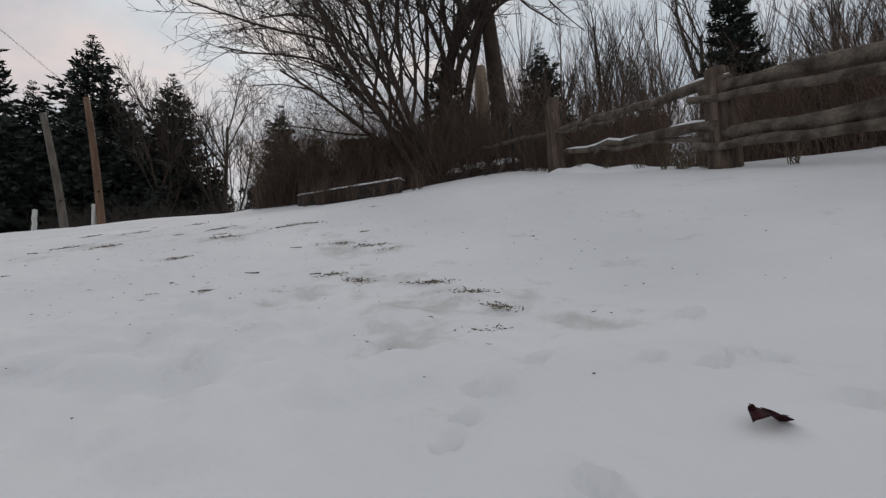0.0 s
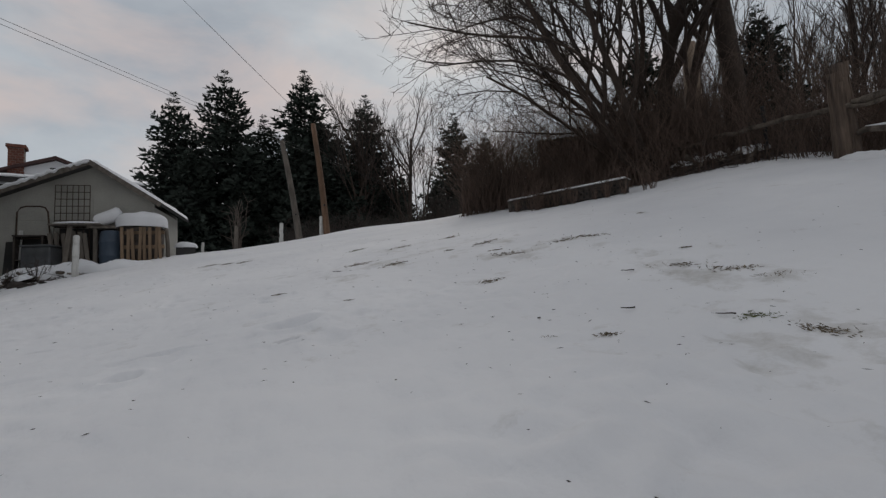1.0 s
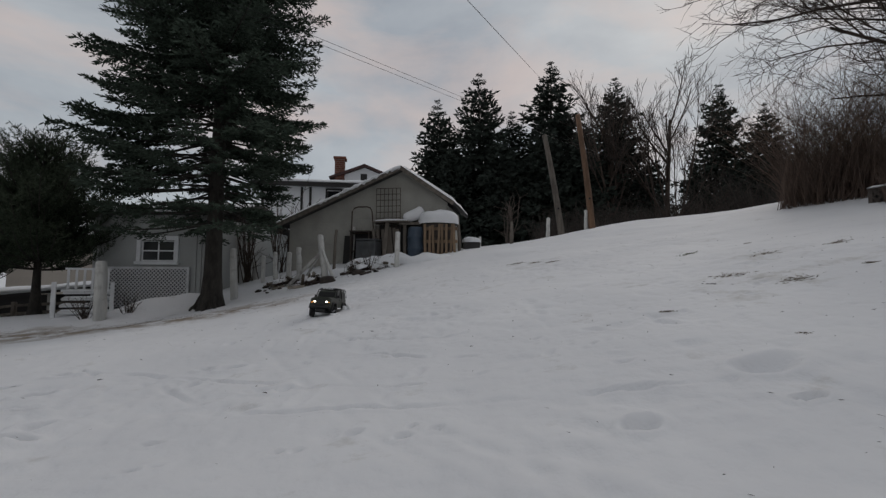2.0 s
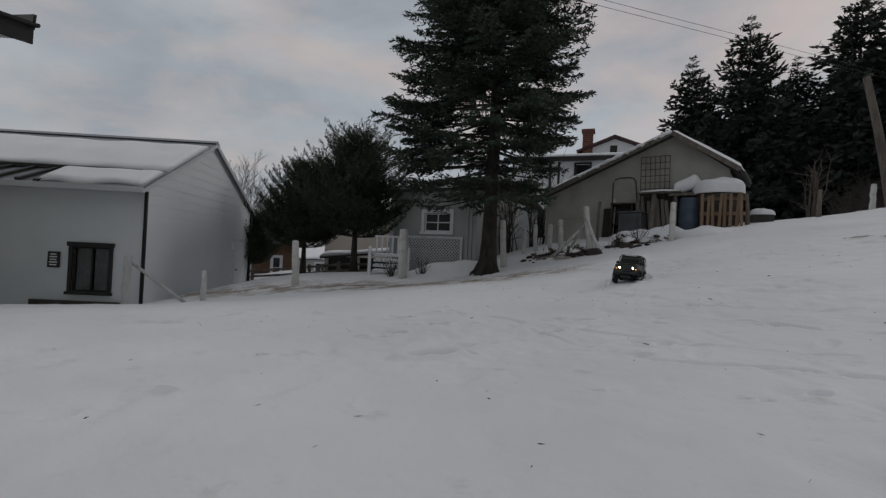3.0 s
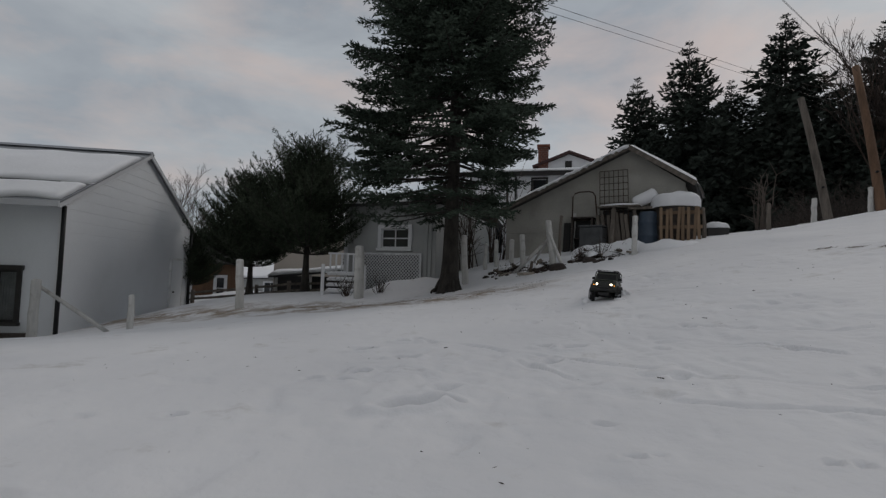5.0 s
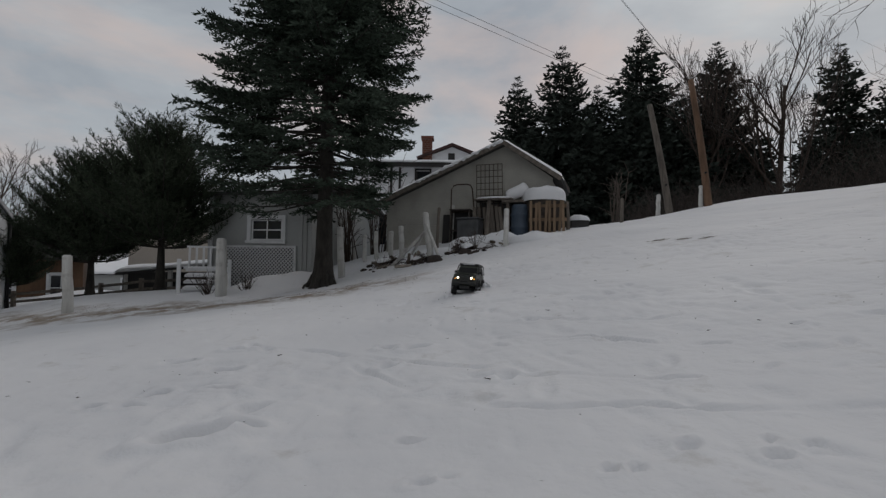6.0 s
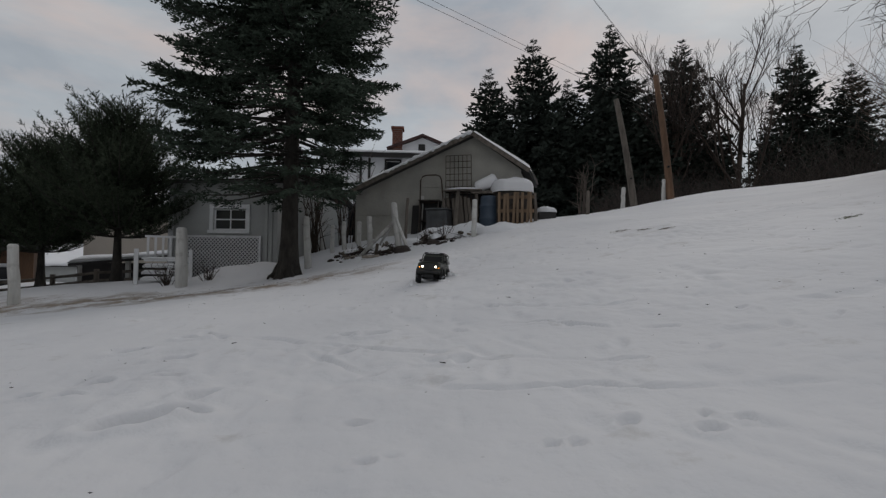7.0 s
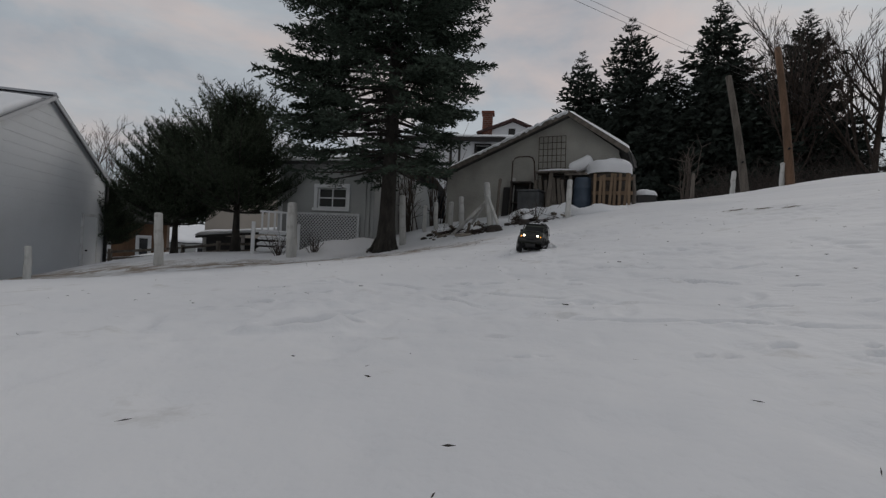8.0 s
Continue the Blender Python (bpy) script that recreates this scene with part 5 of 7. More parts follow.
def metal_chair():
    g = 1.15
    e = thing("metal_frame", at_shed(1.82, -0.3, g), "bent rusty tube frame of an old chair against the shed", "chair frame")
    t = Tubes()
    w, h = 0.52, 1.42
    pts = [(0, 0, 0), (0, 0.05, h - 0.12), (0.05, 0.06, h - 0.03), (0.14, 0.06, h), (w - 0.14, 0.06, h), (w - 0.05, 0.06, h - 0.03), (w, 0.05, h - 0.12), (w + 0.1, 0, 0.4), (w + 0.1, 0, 0)]
    t.add(pts, [0.016] * len(pts), 8)
    part("tube", t.mesh("tube", RUST), RUST, e)
    t = Tubes()
    t.add([(0, 0.03, 0.75), (w, 0.03, 0.75)], [0.013, 0.013], 6)
    part("cross_tube", t.mesh("tube", RUST), RUST, e)


def slatted_crate():
    e = thing("slatted_crate", at_shed(2.5, -0.45, 1.34), "grey slatted wooden crate with snow on its lid", "crate")
    r = random.Random(4)
    for i in range(8):
        x = 0.1 * i
        ob = part("slat", boxed(-0.037, 0, 0, 0.037, 0.022, 0.8 + r.uniform(-0.04, 0.03), 0.004), WOOD_GREY, e)
        ob.matrix_basis = pose(x + 0.04, 0, -0.12, -3, r.uniform(-6, 3) - 3, 0)
    part("back_panel", boxed(0, 0.3, 0, 0.8, 0.32, 0.78), PAINT_DARK, e)
    part("top_board", boxed(-0.06, -0.06, 0.8, 0.84, 0.4, 0.835, 0.006), WOOD_GREY, e)
    snow_heap("snow_cap", pose(0.39, 0.16, 0.836), 0.46, 0.24, 0.05, "strip of snow on the crate lid", 3.0, flat=1, parent=e)


def blue_barrel():
    e = thing("blue_barrel", at_shed(3.5, -0.35, 1.2), "faded blue plastic barrel beside the shed", "barrel")
    t = Tubes()
    zs = [0, 0.02, 0.06, 0.26, 0.28, 0.31, 0.33, 0.54, 0.56, 0.6, 0.62, 0.76, 0.8, 0.82]
    rs = [0.17, 0.19, 0.195, 0.205, 0.218, 0.218, 0.205, 0.205, 0.218, 0.218, 0.205, 0.195, 0.185, 0.16]
    t.add([(0, 0, z) for z in zs], rs, 24)
    part("drum", t.mesh("drum", BLUE_PLASTIC), BLUE_PLASTIC, e)
    t = Tubes()
    t.add([(0.09, -0.05, 0.815), (0.09, -0.05, 0.84)], [0.035, 0.035], 10)
    part("bung", t.mesh("bung", BLACK_IRON), BLACK_IRON, e)


def upright_pallet():
    e = thing("wooden_pallet", at_shed(3.74, -0.62, 1.2), "brown wooden pallet standing on edge", "pallet")
    r = random.Random(6)
    for i in range(8):
        ob = part("slat", boxed(-0.029, -0.012, 0, 0.029, 0.012, 0.84 + r.uniform(-0.05, 0.04), 0.003), WOOD_PALLET, e)
        ob.matrix_basis = pose(0.05 + i * 0.1, r.uniform(-0.01, 0.0), 0, 4, r.uniform(-5, 5), 0)
    for z in (0.1, 0.42, 0.72):
        part("rail", boxed(0, 0.014, z, 0.8, 0.1, z + 0.07, 0.004), WOOD_PALLET, e)




def covered_tub():
    e = thing("wooden_tub", at_shed(4.0, -0.16, 1.2), "round wooden tub or table behind the pallet", "tub")
    t = Tubes()
    t.add([(0, 0, 0), (0, 0, 0.5), (0, 0, 0.88), (0, 0, 0.9)], [0.38, 0.42, 0.43, 0.4], 24)
    part("drum", t.mesh("drum", WOOD_DARK), WOOD_DARK, e)
    snow_heap("snow_cap", pose(0, 0, 0.9), 0.5, 0.46, 0.33, "thick rounded cap of snow on the tub", 7.0, flat=1, lumps=0.3, parent=e)


def white_tank():
    e = thing("white_tank", at_shed(3.17, -0.3, 2.12, 10), "white rounded tank lying on a plank beside the shed", "tank")
    t = Tubes()
    t.add([(0, 0, 0.12), (0.03, 0, 0.13), (0.1, 0, 0.15), (0.26, 0, 0.22), (0.36, 0, 0.28), (0.44, 0, 0.34), (0.47, 0, 0.36)], [0.06, 0.11, 0.135, 0.14, 0.13, 0.12, 0.07], 16)
    part("vessel", t.mesh("vessel", SNOW_CAP), PAINT_WHITE, e)
    part("plank", boxed(-0.1, -0.14, -0.04, 0.6, 0.14, 0.02, 0.005), WOOD_GREY, e)
    part("leg", boxed(0.0, -0.1, -1.0, 0.07, -0.03, -0.04), WOOD_GREY, e)
    part("leg", boxed(0.45, -0.1, -0.9, 0.52, -0.03, -0.04), WOOD_GREY, e)


def loose_boards():
    for x, y, z, w, h, turn, tilt, mat, label in (
            (1.58, -0.25, 0.95, 0.17, 0.92, 0, 8, PAINT_DARK, "dark board leaning on the shed wall"),
            (1.8, -0.3, 0.95, 0.07, 1.15, 0, 8, POST_WHITE, "pale plank leaning on the shed wall"),
            (2.75, -0.7, 1.1, 0.09, 1.15, 0, 14, WOOD_GREY, "grey plank leaning on the crate")):
        e = thing("leaning_board", at_shed(x, y, z, turn, -tilt), label, "board")
        part("plank", boxed(0, 0, 0, w, 0.03, h, 0.004), mat, e)
    e = thing("dark_cabinet", at_shed(1.84, -0.42, 0.95, 6), "dark open-fronted box on its side by the shed", "box")
    part("side", boxed(0, 0, 0, 0.03, 0.4, 0.98, 0.004), WOOD_DARK, e)
    part("side", boxed(0.45, 0, 0, 0.48, 0.4, 0.98, 0.004), WOOD_DARK, e)
    part("top", boxed(-0.01, -0.02, 0.98, 0.5, 0.42, 1.01, 0.004), WOOD_DARK, e)
    part("back", boxed(0.03, 0.37, 0, 0.45, 0.4, 0.98), PAINT_DARK, e)
    part("shelf", boxed(0.03, 0.02, 0.5, 0.45, 0.37, 0.52), WOOD_DARK, e)
    e = thing("grey_bin", at_shed(2.12, -0.75, 1.0, -5), "grey metal bin with a dull lid in the snow", "bin")
    part("body", boxed(0, 0, 0, 0.5, 0.42, 0.68, 0.02), TIN_DARK, e)
    part("lid", boxed(-0.02, -0.02, 0.682, 0.52, 0.44, 0.72, 0.012), TIN_DARK, e)
    e = thing("snowy_crate", at_shed(4.6, 0.1, 1.35, 12), "low dark crate with snow beside the shed corner", "crate")
    part("body", boxed(0, 0, -0.3, 0.4, 0.4, 0.35, 0.01), PAINT_DARK, e)
    snow_heap("snow_cap", pose(0.2, 0.2, 0.352), 0.24, 0.22, 0.14, "snow cap on a low crate", 12.0, lumps=0.4, parent=e)


TIN_DARK = material("dark_tin", (0.12, 0.125, 0.13), 0.6, 0.4, vary=0.3, scale=5, fine=40, bump=0.1, stain=0.3, stain_col=(0.1, 0.08, 0.06))
for build in (wire_panel, metal_chair, slatted_crate, blue_barrel, upright_pallet, covered_tub, white_tank, loose_boards):
    build()
snow_heap("snow_bank", at_shed(3.05, -1.15, shed_ground(3.05, -1.15) - 0.12), 0.95, 0.45, 0.3, "bank of cleared snow in front of the clutter", 21.0, lumps=0.9)
snow_heap("snow_bank", at_shed(3.9, -1.35, shed_ground(3.9, -1.35) - 0.1), 0.75, 0.35, 0.22, "bank of cleared snow in front of the pallet", 23.0, lumps=0.9)
snow_heap("snow_bank", at_shed(2.0, -1.4, shed_ground(2.0, -1.4) - 0.1), 0.5, 0.35, 0.2, "bank of cleared snow in front of the clutter", 24.0, lumps=0.9)

STONE = material("dark_stone", (0.06, 0.048, 0.042), 0.95, vary=0.4, scale=9, fine=60, bump=0.5, per_object=0.3)


def stone(x, y, r, seed, label="dark stone half sunk in the snow"):
    bm = bmesh.new()
    bmesh.ops.create_icosphere(bm, subdivisions=2, radius=r)
    for v in bm.verts:
        v.co *= 1 + 0.35 * noise.noise(v.co / r * 1.2 + Vector((seed, 0, 0)))
        v.co.z *= 0.6
    ob = part("stone", bm, STONE, None, smooth=True)
    ob.matrix_basis = pose(x, y, ground_z(x, y) + r * 0.1, 0, 0, seed * 50)
    tagged(ob, label, "stone", "stones by the fence")


r = random.Random(9)
for i in range(26):
    x = r.uniform(-2.6, 0.3)
    stone(x, 9.35 + 0.1 * (-x) + r.uniform(-0.4, 0.9), r.uniform(0.03, 0.085), i)
stone(-0.78, 9.0, 0.17, 40)
stone(-0.2, 9.3, 0.14, 41)


# ---------------------------------------------------------------- houses behind the fence
def snowy_gable(e, W, D, ze, zr, over, mat, seed, along="x", thick=0.1, snow=True):
    """A gable roof over a plan W by D, ridge along x, with snow on both slopes."""
    k = (zr - ze) / (D / 2)
    for s in (0, 1):
        y0, y1 = (-over, D / 2) if s == 0 else (D + over, D / 2)
        z0 = ze - k * over
        p = [(-over, y0, z0 + 0.05), (W + over, y0, z0 + 0.05), (W + over, y1, zr + 0.05), (-over, y1, zr + 0.05)]
        if s:
            p = [p[1], p[0], p[3], p[2]]
        part("roof", slab_between(*p, 0.07), mat, e)
        if snow:
            up = (0, y1 - y0, zr - z0)
            c, al = ((-over, y0, z0 + 0.052), (W + 2 * over, 0, 0))
            part("snow_cover", snow_sheet(c, al, up, 40, 10, thick, seed + s, ragged=0.15), SNOW_CAP, e, smooth=True)


def lattice(parent, w, h, mat, step=0.075, m=None, wd=0.02):
    """Crossed diagonal laths inside a w by h frame."""
    e = new("lattice")
    e.parent = parent
    if m is not None:
        e.matrix_basis = m
    for layer, sgn in ((0.0, 1), (-0.009, -1)):
        c = -h
        while c < w:
            # x from c + t*h
            x0, x1 = c, c + h
            z0, z1 = (0.0, h)
            if x0 < 0:
                z0, x0 = -c, 0.0
            if x1 > w:
                z1, x1 = w - c, w
            if x1 - x0 > 0.02:
                if sgn < 0:
                    za, zb = h - z0, h - z1
                else:
                    za, zb = z0, z1
                L = math.hypot(x1 - x0, zb - za)
                ob = part("lath", boxed(0, layer - 0.004, -wd / 2, L, layer + 0.004, wd / 2), mat, e)
                ob.matrix_basis = pose(x0, 0, za, 0, -math.degrees(math.atan2(zb - za, x1 - x0)), 0)
            c += step
    return e


def lattice_cottage():
    m = frame_m((-6.12, 10.42), (-3, 10.1))
    e = thing("grey_cottage", m, "grey-sided cottage with a white window and a lattice skirt", "house")
    W, D, ze = 2.5, 5.0, 2.2
    win = (1.02, 1.12, 1.78, 1.6)
    lapped_wall(e, SIDING_GREY, W, 0.95, ze, lap=0.15, holes=[win])
    part("wall", boxed(0, 0.0, -0.6, W, 0.12, 0.945), SIDING_GREY, e)
    part("wall", boxed(0.0, 0.125, -0.6, 0.12, D, ze), SIDING_GREY, e)
    part("wall", boxed(W - 0.12, 0.125, -0.6, W, D, ze), SIDING_GREY, e)
    part("corner_board", boxed(-0.05, -0.035, -0.4, 0.06, -0.012, ze), PAINT_WHITE, e)
    window(e, pose(win[0], -0.012, win[1]), win[2] - win[0], win[3] - win[1], PAINT_WHITE, mullions=(2, 2), label="white double-hung window", casing=0.09)
    lattice(e, 1.75, 0.85, LATTICE_GREY, 0.085, pose(0.35, -0.05, 0.1))
    bm = bmesh.new()
    box(bm, 0.31, -0.07, 0.95, 2.15, -0.03, 1.0)
    box(bm, 0.31, -0.07, 0.02, 0.35, -0.03, 0.95)
    box(bm, 2.1, -0.07, 0.02, 2.15, -0.03, 0.95)
    part("lattice_frame", bm, LATTICE_GREY, e)
    part("skirt_back", boxed(0.35, -0.028, 0.05, 2.1, -0.02, 0.95), TIN_DARK, e)
    for i in range(3):
        part("corner_board", boxed(2.2 + 0.11 * i, -0.03, -0.2, 2.28 + 0.11 * i, -0.013, 1.9), SIDING_GREY, e)
    snowy_gable(e, W, D, ze, 2.75, 0.2, ASPHALT_SHINGLE, 31)


def white_house():
    m = frame_m((-4.3, 16.2), (0.6, 16.4))
    e = thing("white_house", m, "white two-storey house with black trim and a brick chimney", "house")
    W, D, ze = 5.6, 6.0, 4.1
    up, low = (2.25, 3.5, 2.72, 3.98), (0.85, 1.3, 1.25, 2.35)
    lapped_wall(e, SIDING_HOUSE, W, -0.4, ze, lap=0.14, holes=[up, low])
    part("wall", boxed(0, 0.125, -0.4, 0.12, D, ze), SIDING_HOUSE, e)
    part("wall", boxed(W - 0.12, 0.125, -0.4, W, D, ze), SIDING_HOUSE, e)
    for w in (up, low):
        window(e, pose(w[0], -0.012, w[1]), w[2] - w[0], w[3] - w[1], PAINT_DARK if w is up else PAINT_WHITE, label="small window with dark trim" if w is up else "tall white window", casing=0.06, mullions=(1, 1))
    for x in (-0.03, 1.32, 1.62):
        part("corner_board", boxed(x, -0.04, 2.6 if x > 0 else -0.3, x + 0.08, -0.013, ze), PAINT_DARK, e)
    part("fascia", boxed(-0.3, -0.36, ze - 0.06, W + 0.3, -0.33, ze + 0.08), PAINT_DARK, e)
    part("soffit", boxed(-0.3, -0.33, ze - 0.02, W + 0.3, -0.013, ze), SOFFIT, e)
    k = 0.16
    part("roof", slab_between((-0.3, -0.36, ze + 0.1), (W + 0.3, -0.36, ze + 0.1), (W + 0.3, D, ze + 0.1 + k * D), (-0.3, D, ze + 0.1 + k * D), 0.08), ASPHALT_SHINGLE, e)
    part("snow_cover", snow_sheet((-0.3, -0.36, ze + 0.102), (W + 0.6, 0, 0), (0, D + 0.36, k * (D + 0.36)), 40, 16, 0.12, 41, ragged=0.1), SNOW_CAP, e, smooth=True)
    # dormer behind
    zd = ze + 0.2
    part("dormer_wall", prism([(2.4, zd), (4.6, zd), (4.6, zd + 0.42), (3.5, zd + 0.85), (2.4, zd + 0.42)], 1.2, 4.0), SIDING_HOUSE, e)
    for a, b in (((2.15, zd + 0.36), (3.5, zd + 0.9)), ((3.5, zd + 0.9), (4.85, zd + 0.36))):
        part("roof", slab_between((a[0], 1.0, a[1] + 0.06), (b[0], 1.0, b[1] + 0.06), (b[0], 4.2, b[1] + 0.06), (a[0], 4.2, a[1] + 0.06), 0.08), BRICK_DARK, e, "dark red dormer roof edge")
    part("dormer_vent", boxed(3.35, 1.17, zd + 0.35, 3.6, 1.198, zd + 0.6), PAINT_DARK, e)
    # chimney in courses
    ch = part("chimney", boxed(2.37, 1.13, zd - 0.2, 2.73, 1.49, zd + 1.14), MORTAR, e, "red brick chimney")
    for i in range(16):
        z = zd - 0.15 + i * 0.08
        o = 0.0 if i % 2 else 0.06
        for k in range(4):
            x0, x1 = max(2.36, 2.36 + k * 0.125 - o), min(2.74, 2.36 + k * 0.125 - o + 0.115)
            if x1 - x0 > 0.03:
                part("brick", boxed(x0, 1.12, z, x1, 1.2, z + 0.068), BRICK_RED, ch)
    part("chimney_cap", boxed(2.31, 1.07, zd + 1.14, 2.79, 1.55, zd + 1.24, 0.01), BRICK_RED, ch)


SIDING_HOUSE = material("pale_house_siding", (0.8, 0.81, 0.83), 0.55, vary=0.08, scale=1.0, fine=25, bump=0.08)
BRICK_DARK = material("dark_red_roof_edge", (0.07, 0.035, 0.032), 0.7, vary=0.3, scale=5, fine=40)
lattice_cottage()
white_house()


def beige_house():
    m = frame_m((-12.4, 16.0), (-8.6, 17.8))
    e = thing("beige_house", m, "beige clapboard house half hidden by the pines", "house")
    W, D, ze = 4.2, 5.0, 2.3
    w = (2.75, 0.55, 3.15, 0.95)
    lapped_wall(e, SIDING_BEIGE, W, -0.8, ze, lap=0.14, holes=[w])
    part("wall", boxed(0, 0.125, -0.8, 0.12, D, ze), SIDING_BEIGE, e)
    part("wall", boxed(W - 0.12, 0.125, -0.8, W, D, ze), SIDING_BEIGE, e)
    window(e, pose(w[0], -0.012, w[1]), 0.4, 0.4, PAINT_DARK, label="small dark window", casing=0.05)
    snowy_gable(e, W, D, ze, 3.3, 0.3, ASPHALT_SHINGLE, 51)


def orange_cottage():
    m = frame_m((-15.2, 11.2), (-11.9, 13.9), -0.6)
    e = thing("orange_cottage", m, "orange-brown wooden cottage with white windows and a white porch rail", "cottage")
    W, D, ze = 4.0, 4.0, 1.35
    wins = [(2.0, -0.05, 2.4, 0.75), (3.2, -0.05, 3.5, 0.75)]
    n = int(W / 0.14)
    part("wall", boxed(0, 0.02, -1.0, wins[0][0], 0.12, ze), ORANGE_WOOD, e)
    part("wall", boxed(wins[0][2], 0.02, -1.0, wins[1][0], 0.12, ze), ORANGE_WOOD, e)
    part("wall", boxed(wins[1][2], 0.02, -1.0, W, 0.12, ze), ORANGE_WOOD, e)
    for a, b, c, d in wins:
        part("wall", boxed(a, 0.02, -1.0, c, 0.12, b), ORANGE_WOOD, e)
        part("wall", boxed(a, 0.02, d, c, 0.12, ze), ORANGE_WOOD, e)
        window(e, pose(a, 0.02, b), c - a, d - b, PAINT_WHITE, label="white-framed window", casing=0.07, mullions=(1, 2))
    for i in range(n):
        x = i * 0.14
        if not any(a - 0.16 < x < c + 0.04 for a, b, c, d in wins):
            part("board", boxed(x + 0.004, 0.0, -1.0, x + 0.136, 0.02, ze, 0.003), ORANGE_WOOD, e)
    part("wall", boxed(W - 0.1, 0.121, -1.0, W, D, ze), ORANGE_WOOD, e)
    part("wall", boxed(0, 0.121, -1.0, 0.1, D, ze), ORANGE_WOOD, e)
    snowy_gable(e, W, D, ze, 2.3, 0.3, ASPHALT_SHINGLE, 55, snow=False)
    p = thing("porch_rail", m @ pose(1.7, -0.7, -0.75), "white slatted porch railing", "railing")
    part("top_rail", boxed(0, 0, 0.6, 1.5, 0.06, 0.65), PAINT_WHITE, p)
    part("bottom_rail", boxed(0, 0.01, 0.12, 1.5, 0.05, 0.16), PAINT_WHITE, p)
    for i in range(13):
        part("baluster", boxed(0.02 + 0.12 * i, 0.015, -0.1 if i % 4 == 0 else 0.16, 0.055 + 0.12 * i, 0.045, 0.6), PAINT_WHITE, p)


def shelter():
    """A low open shelter with a snow-laden roof."""
    m = frame_m((-8.75, 11.1), (-7.0, 12.2))
    g = ground_z(-8, 11.6)
    e = thing("low_shelter", m @ pose(0, 0, g), "low dark shelter with posts and a thick snow-covered roof", "shelter")
    for x in (0.06, 1.0, 1.95):
        for y in (0.0, 1.4):
            part("post", boxed(x - 0.04, y - 0.04, -0.2, x + 0.04, y + 0.04, 0.8), POST_WHITE, e)
    part("roof", slab_between((-0.15, -0.2, 0.72), (2.15, -0.2, 0.98), (2.15, 1.6, 1.04), (-0.15, 1.6, 0.78), 0.06), PAINT_DARK, e)
    part("back_wall", boxed(0.0, 1.44, 0.0, 2.0, 1.48, 0.72), PAINT_DARK, e, "dark tarpaulin wall")
    part("side_wall", boxed(0.0, 0.05, 0.25, 1.0, 0.09, 0.74), PAINT_DARK, e)
    part("snow_cover", snow_sheet((-0.18, -0.22, 0.723), (2.36, 0, 0.262), (0, 1.84, 0.06), 30, 14, 0.1, 61, ragged=0.05), SNOW_CAP, e, smooth=True)


def white_steps():
    m = frame_m((-5.75, 8.75), (-4.95, 9.15))
    g = ground_z(-5.3, 8.95)
    e = thing("white_steps", m @ pose(0, 0, g), "white wooden steps with a slatted rail, dusted with snow", "steps")
    for i in range(4):
        part("tread", boxed(0.06, i * 0.16 - 0.2, 0.02 + i * 0.12, 0.86, i * 0.16 + 0.02, 0.07 + i * 0.12, 0.01), PAINT_WHITE, e)
        part("snow_cover", snow_sheet((0.07, i * 0.16 - 0.2, 0.07 + i * 0.12), (0.78, 0, 0), (0, 0.15, 0), 16, 4, 0.035, 70 + i, ragged=0.02), SNOW_CAP, e, smooth=True)
    for x in (0.0, 0.88):
        part("newel", boxed(x - 0.035, -0.26, -0.1, x + 0.035, -0.19, 0.62, 0.006), PAINT_WHITE, e)
    part("landing", boxed(0.0, 0.48, 0.42, 0.8, 1.3, 0.47, 0.006), PAINT_WHITE, e)
    part("top_rail", boxed(0.05, 0.5, 0.86, 0.8, 0.56, 0.9), PAINT_WHITE, e)
    for i in range(6):
        part("baluster", boxed(0.08 + 0.13 * i, 0.51, 0.47, 0.12 + 0.13 * i, 0.55, 0.86), PAINT_WHITE, e)


beige_house()
orange_cottage()
shelter()
white_steps()


def low_rails():
    """Low dark rail fence in the hollow behind the pines."""
    pts = [(-12.4, 9.6), (-10.9, 10.4), (-9.4, 11.2), (-7.9, 10.6), (-6.6, 10.9)]
    for a, b in zip(pts, pts[1:]):
        za, zb = ground_z(*a), ground_z(*b)
        e = thing("low_rail_fence", Matrix.Translation((a[0], a[1], za)), "low dark wooden rail fence in the snow", "fence", "low rail fences")
        part("post", boxed(-0.04, -0.04, -0.2, 0.04, 0.04, 0.42, 0.006), WOOD_GREY, e)
        for h in (0.16, 0.34):
            t = Tubes()
            t.add([(0, 0, h), ((b[0] - a[0]) / 2, (b[1] - a[1]) / 2, h + (zb - za) / 2 - 0.01), (b[0] - a[0], b[1] - a[1], h + zb - za)], [0.035, 0.04, 0.03], 6)
            part("rail", t.mesh("rail", WOOD_GREY), WOOD_GREY, e)


low_rails()


def far_house(x, y, turn, w, d, h, wall, label, base=-0.8):
    e = thing("far_house", pose(x, y, base, 0, 0, turn), label, "house", "far houses")
    lapped_wall(e, wall, w, -1, h, lap=0.2, holes=[(w * 0.2, 0.9, w * 0.2 + 0.9, 2.0), (w * 0.65, 0.9, w * 0.65 + 0.9, 2.0)])
    part("wall", boxed(0, 0.125, -1, 0.12, d, h), wall, e)
    part("wall", boxed(w - 0.12, 0.125, -1, w, d, h), wall, e)
    for x0 in (w * 0.2, w * 0.65):
        window(e, pose(x0, -0.012, 0.9), 0.9, 1.1, PAINT_WHITE, casing=0.08, mullions=(2, 1), label="white-framed window")
    snowy_gable(e, w, d, h, h + 1.3, 0.3, ASPHALT_SHINGLE, x)


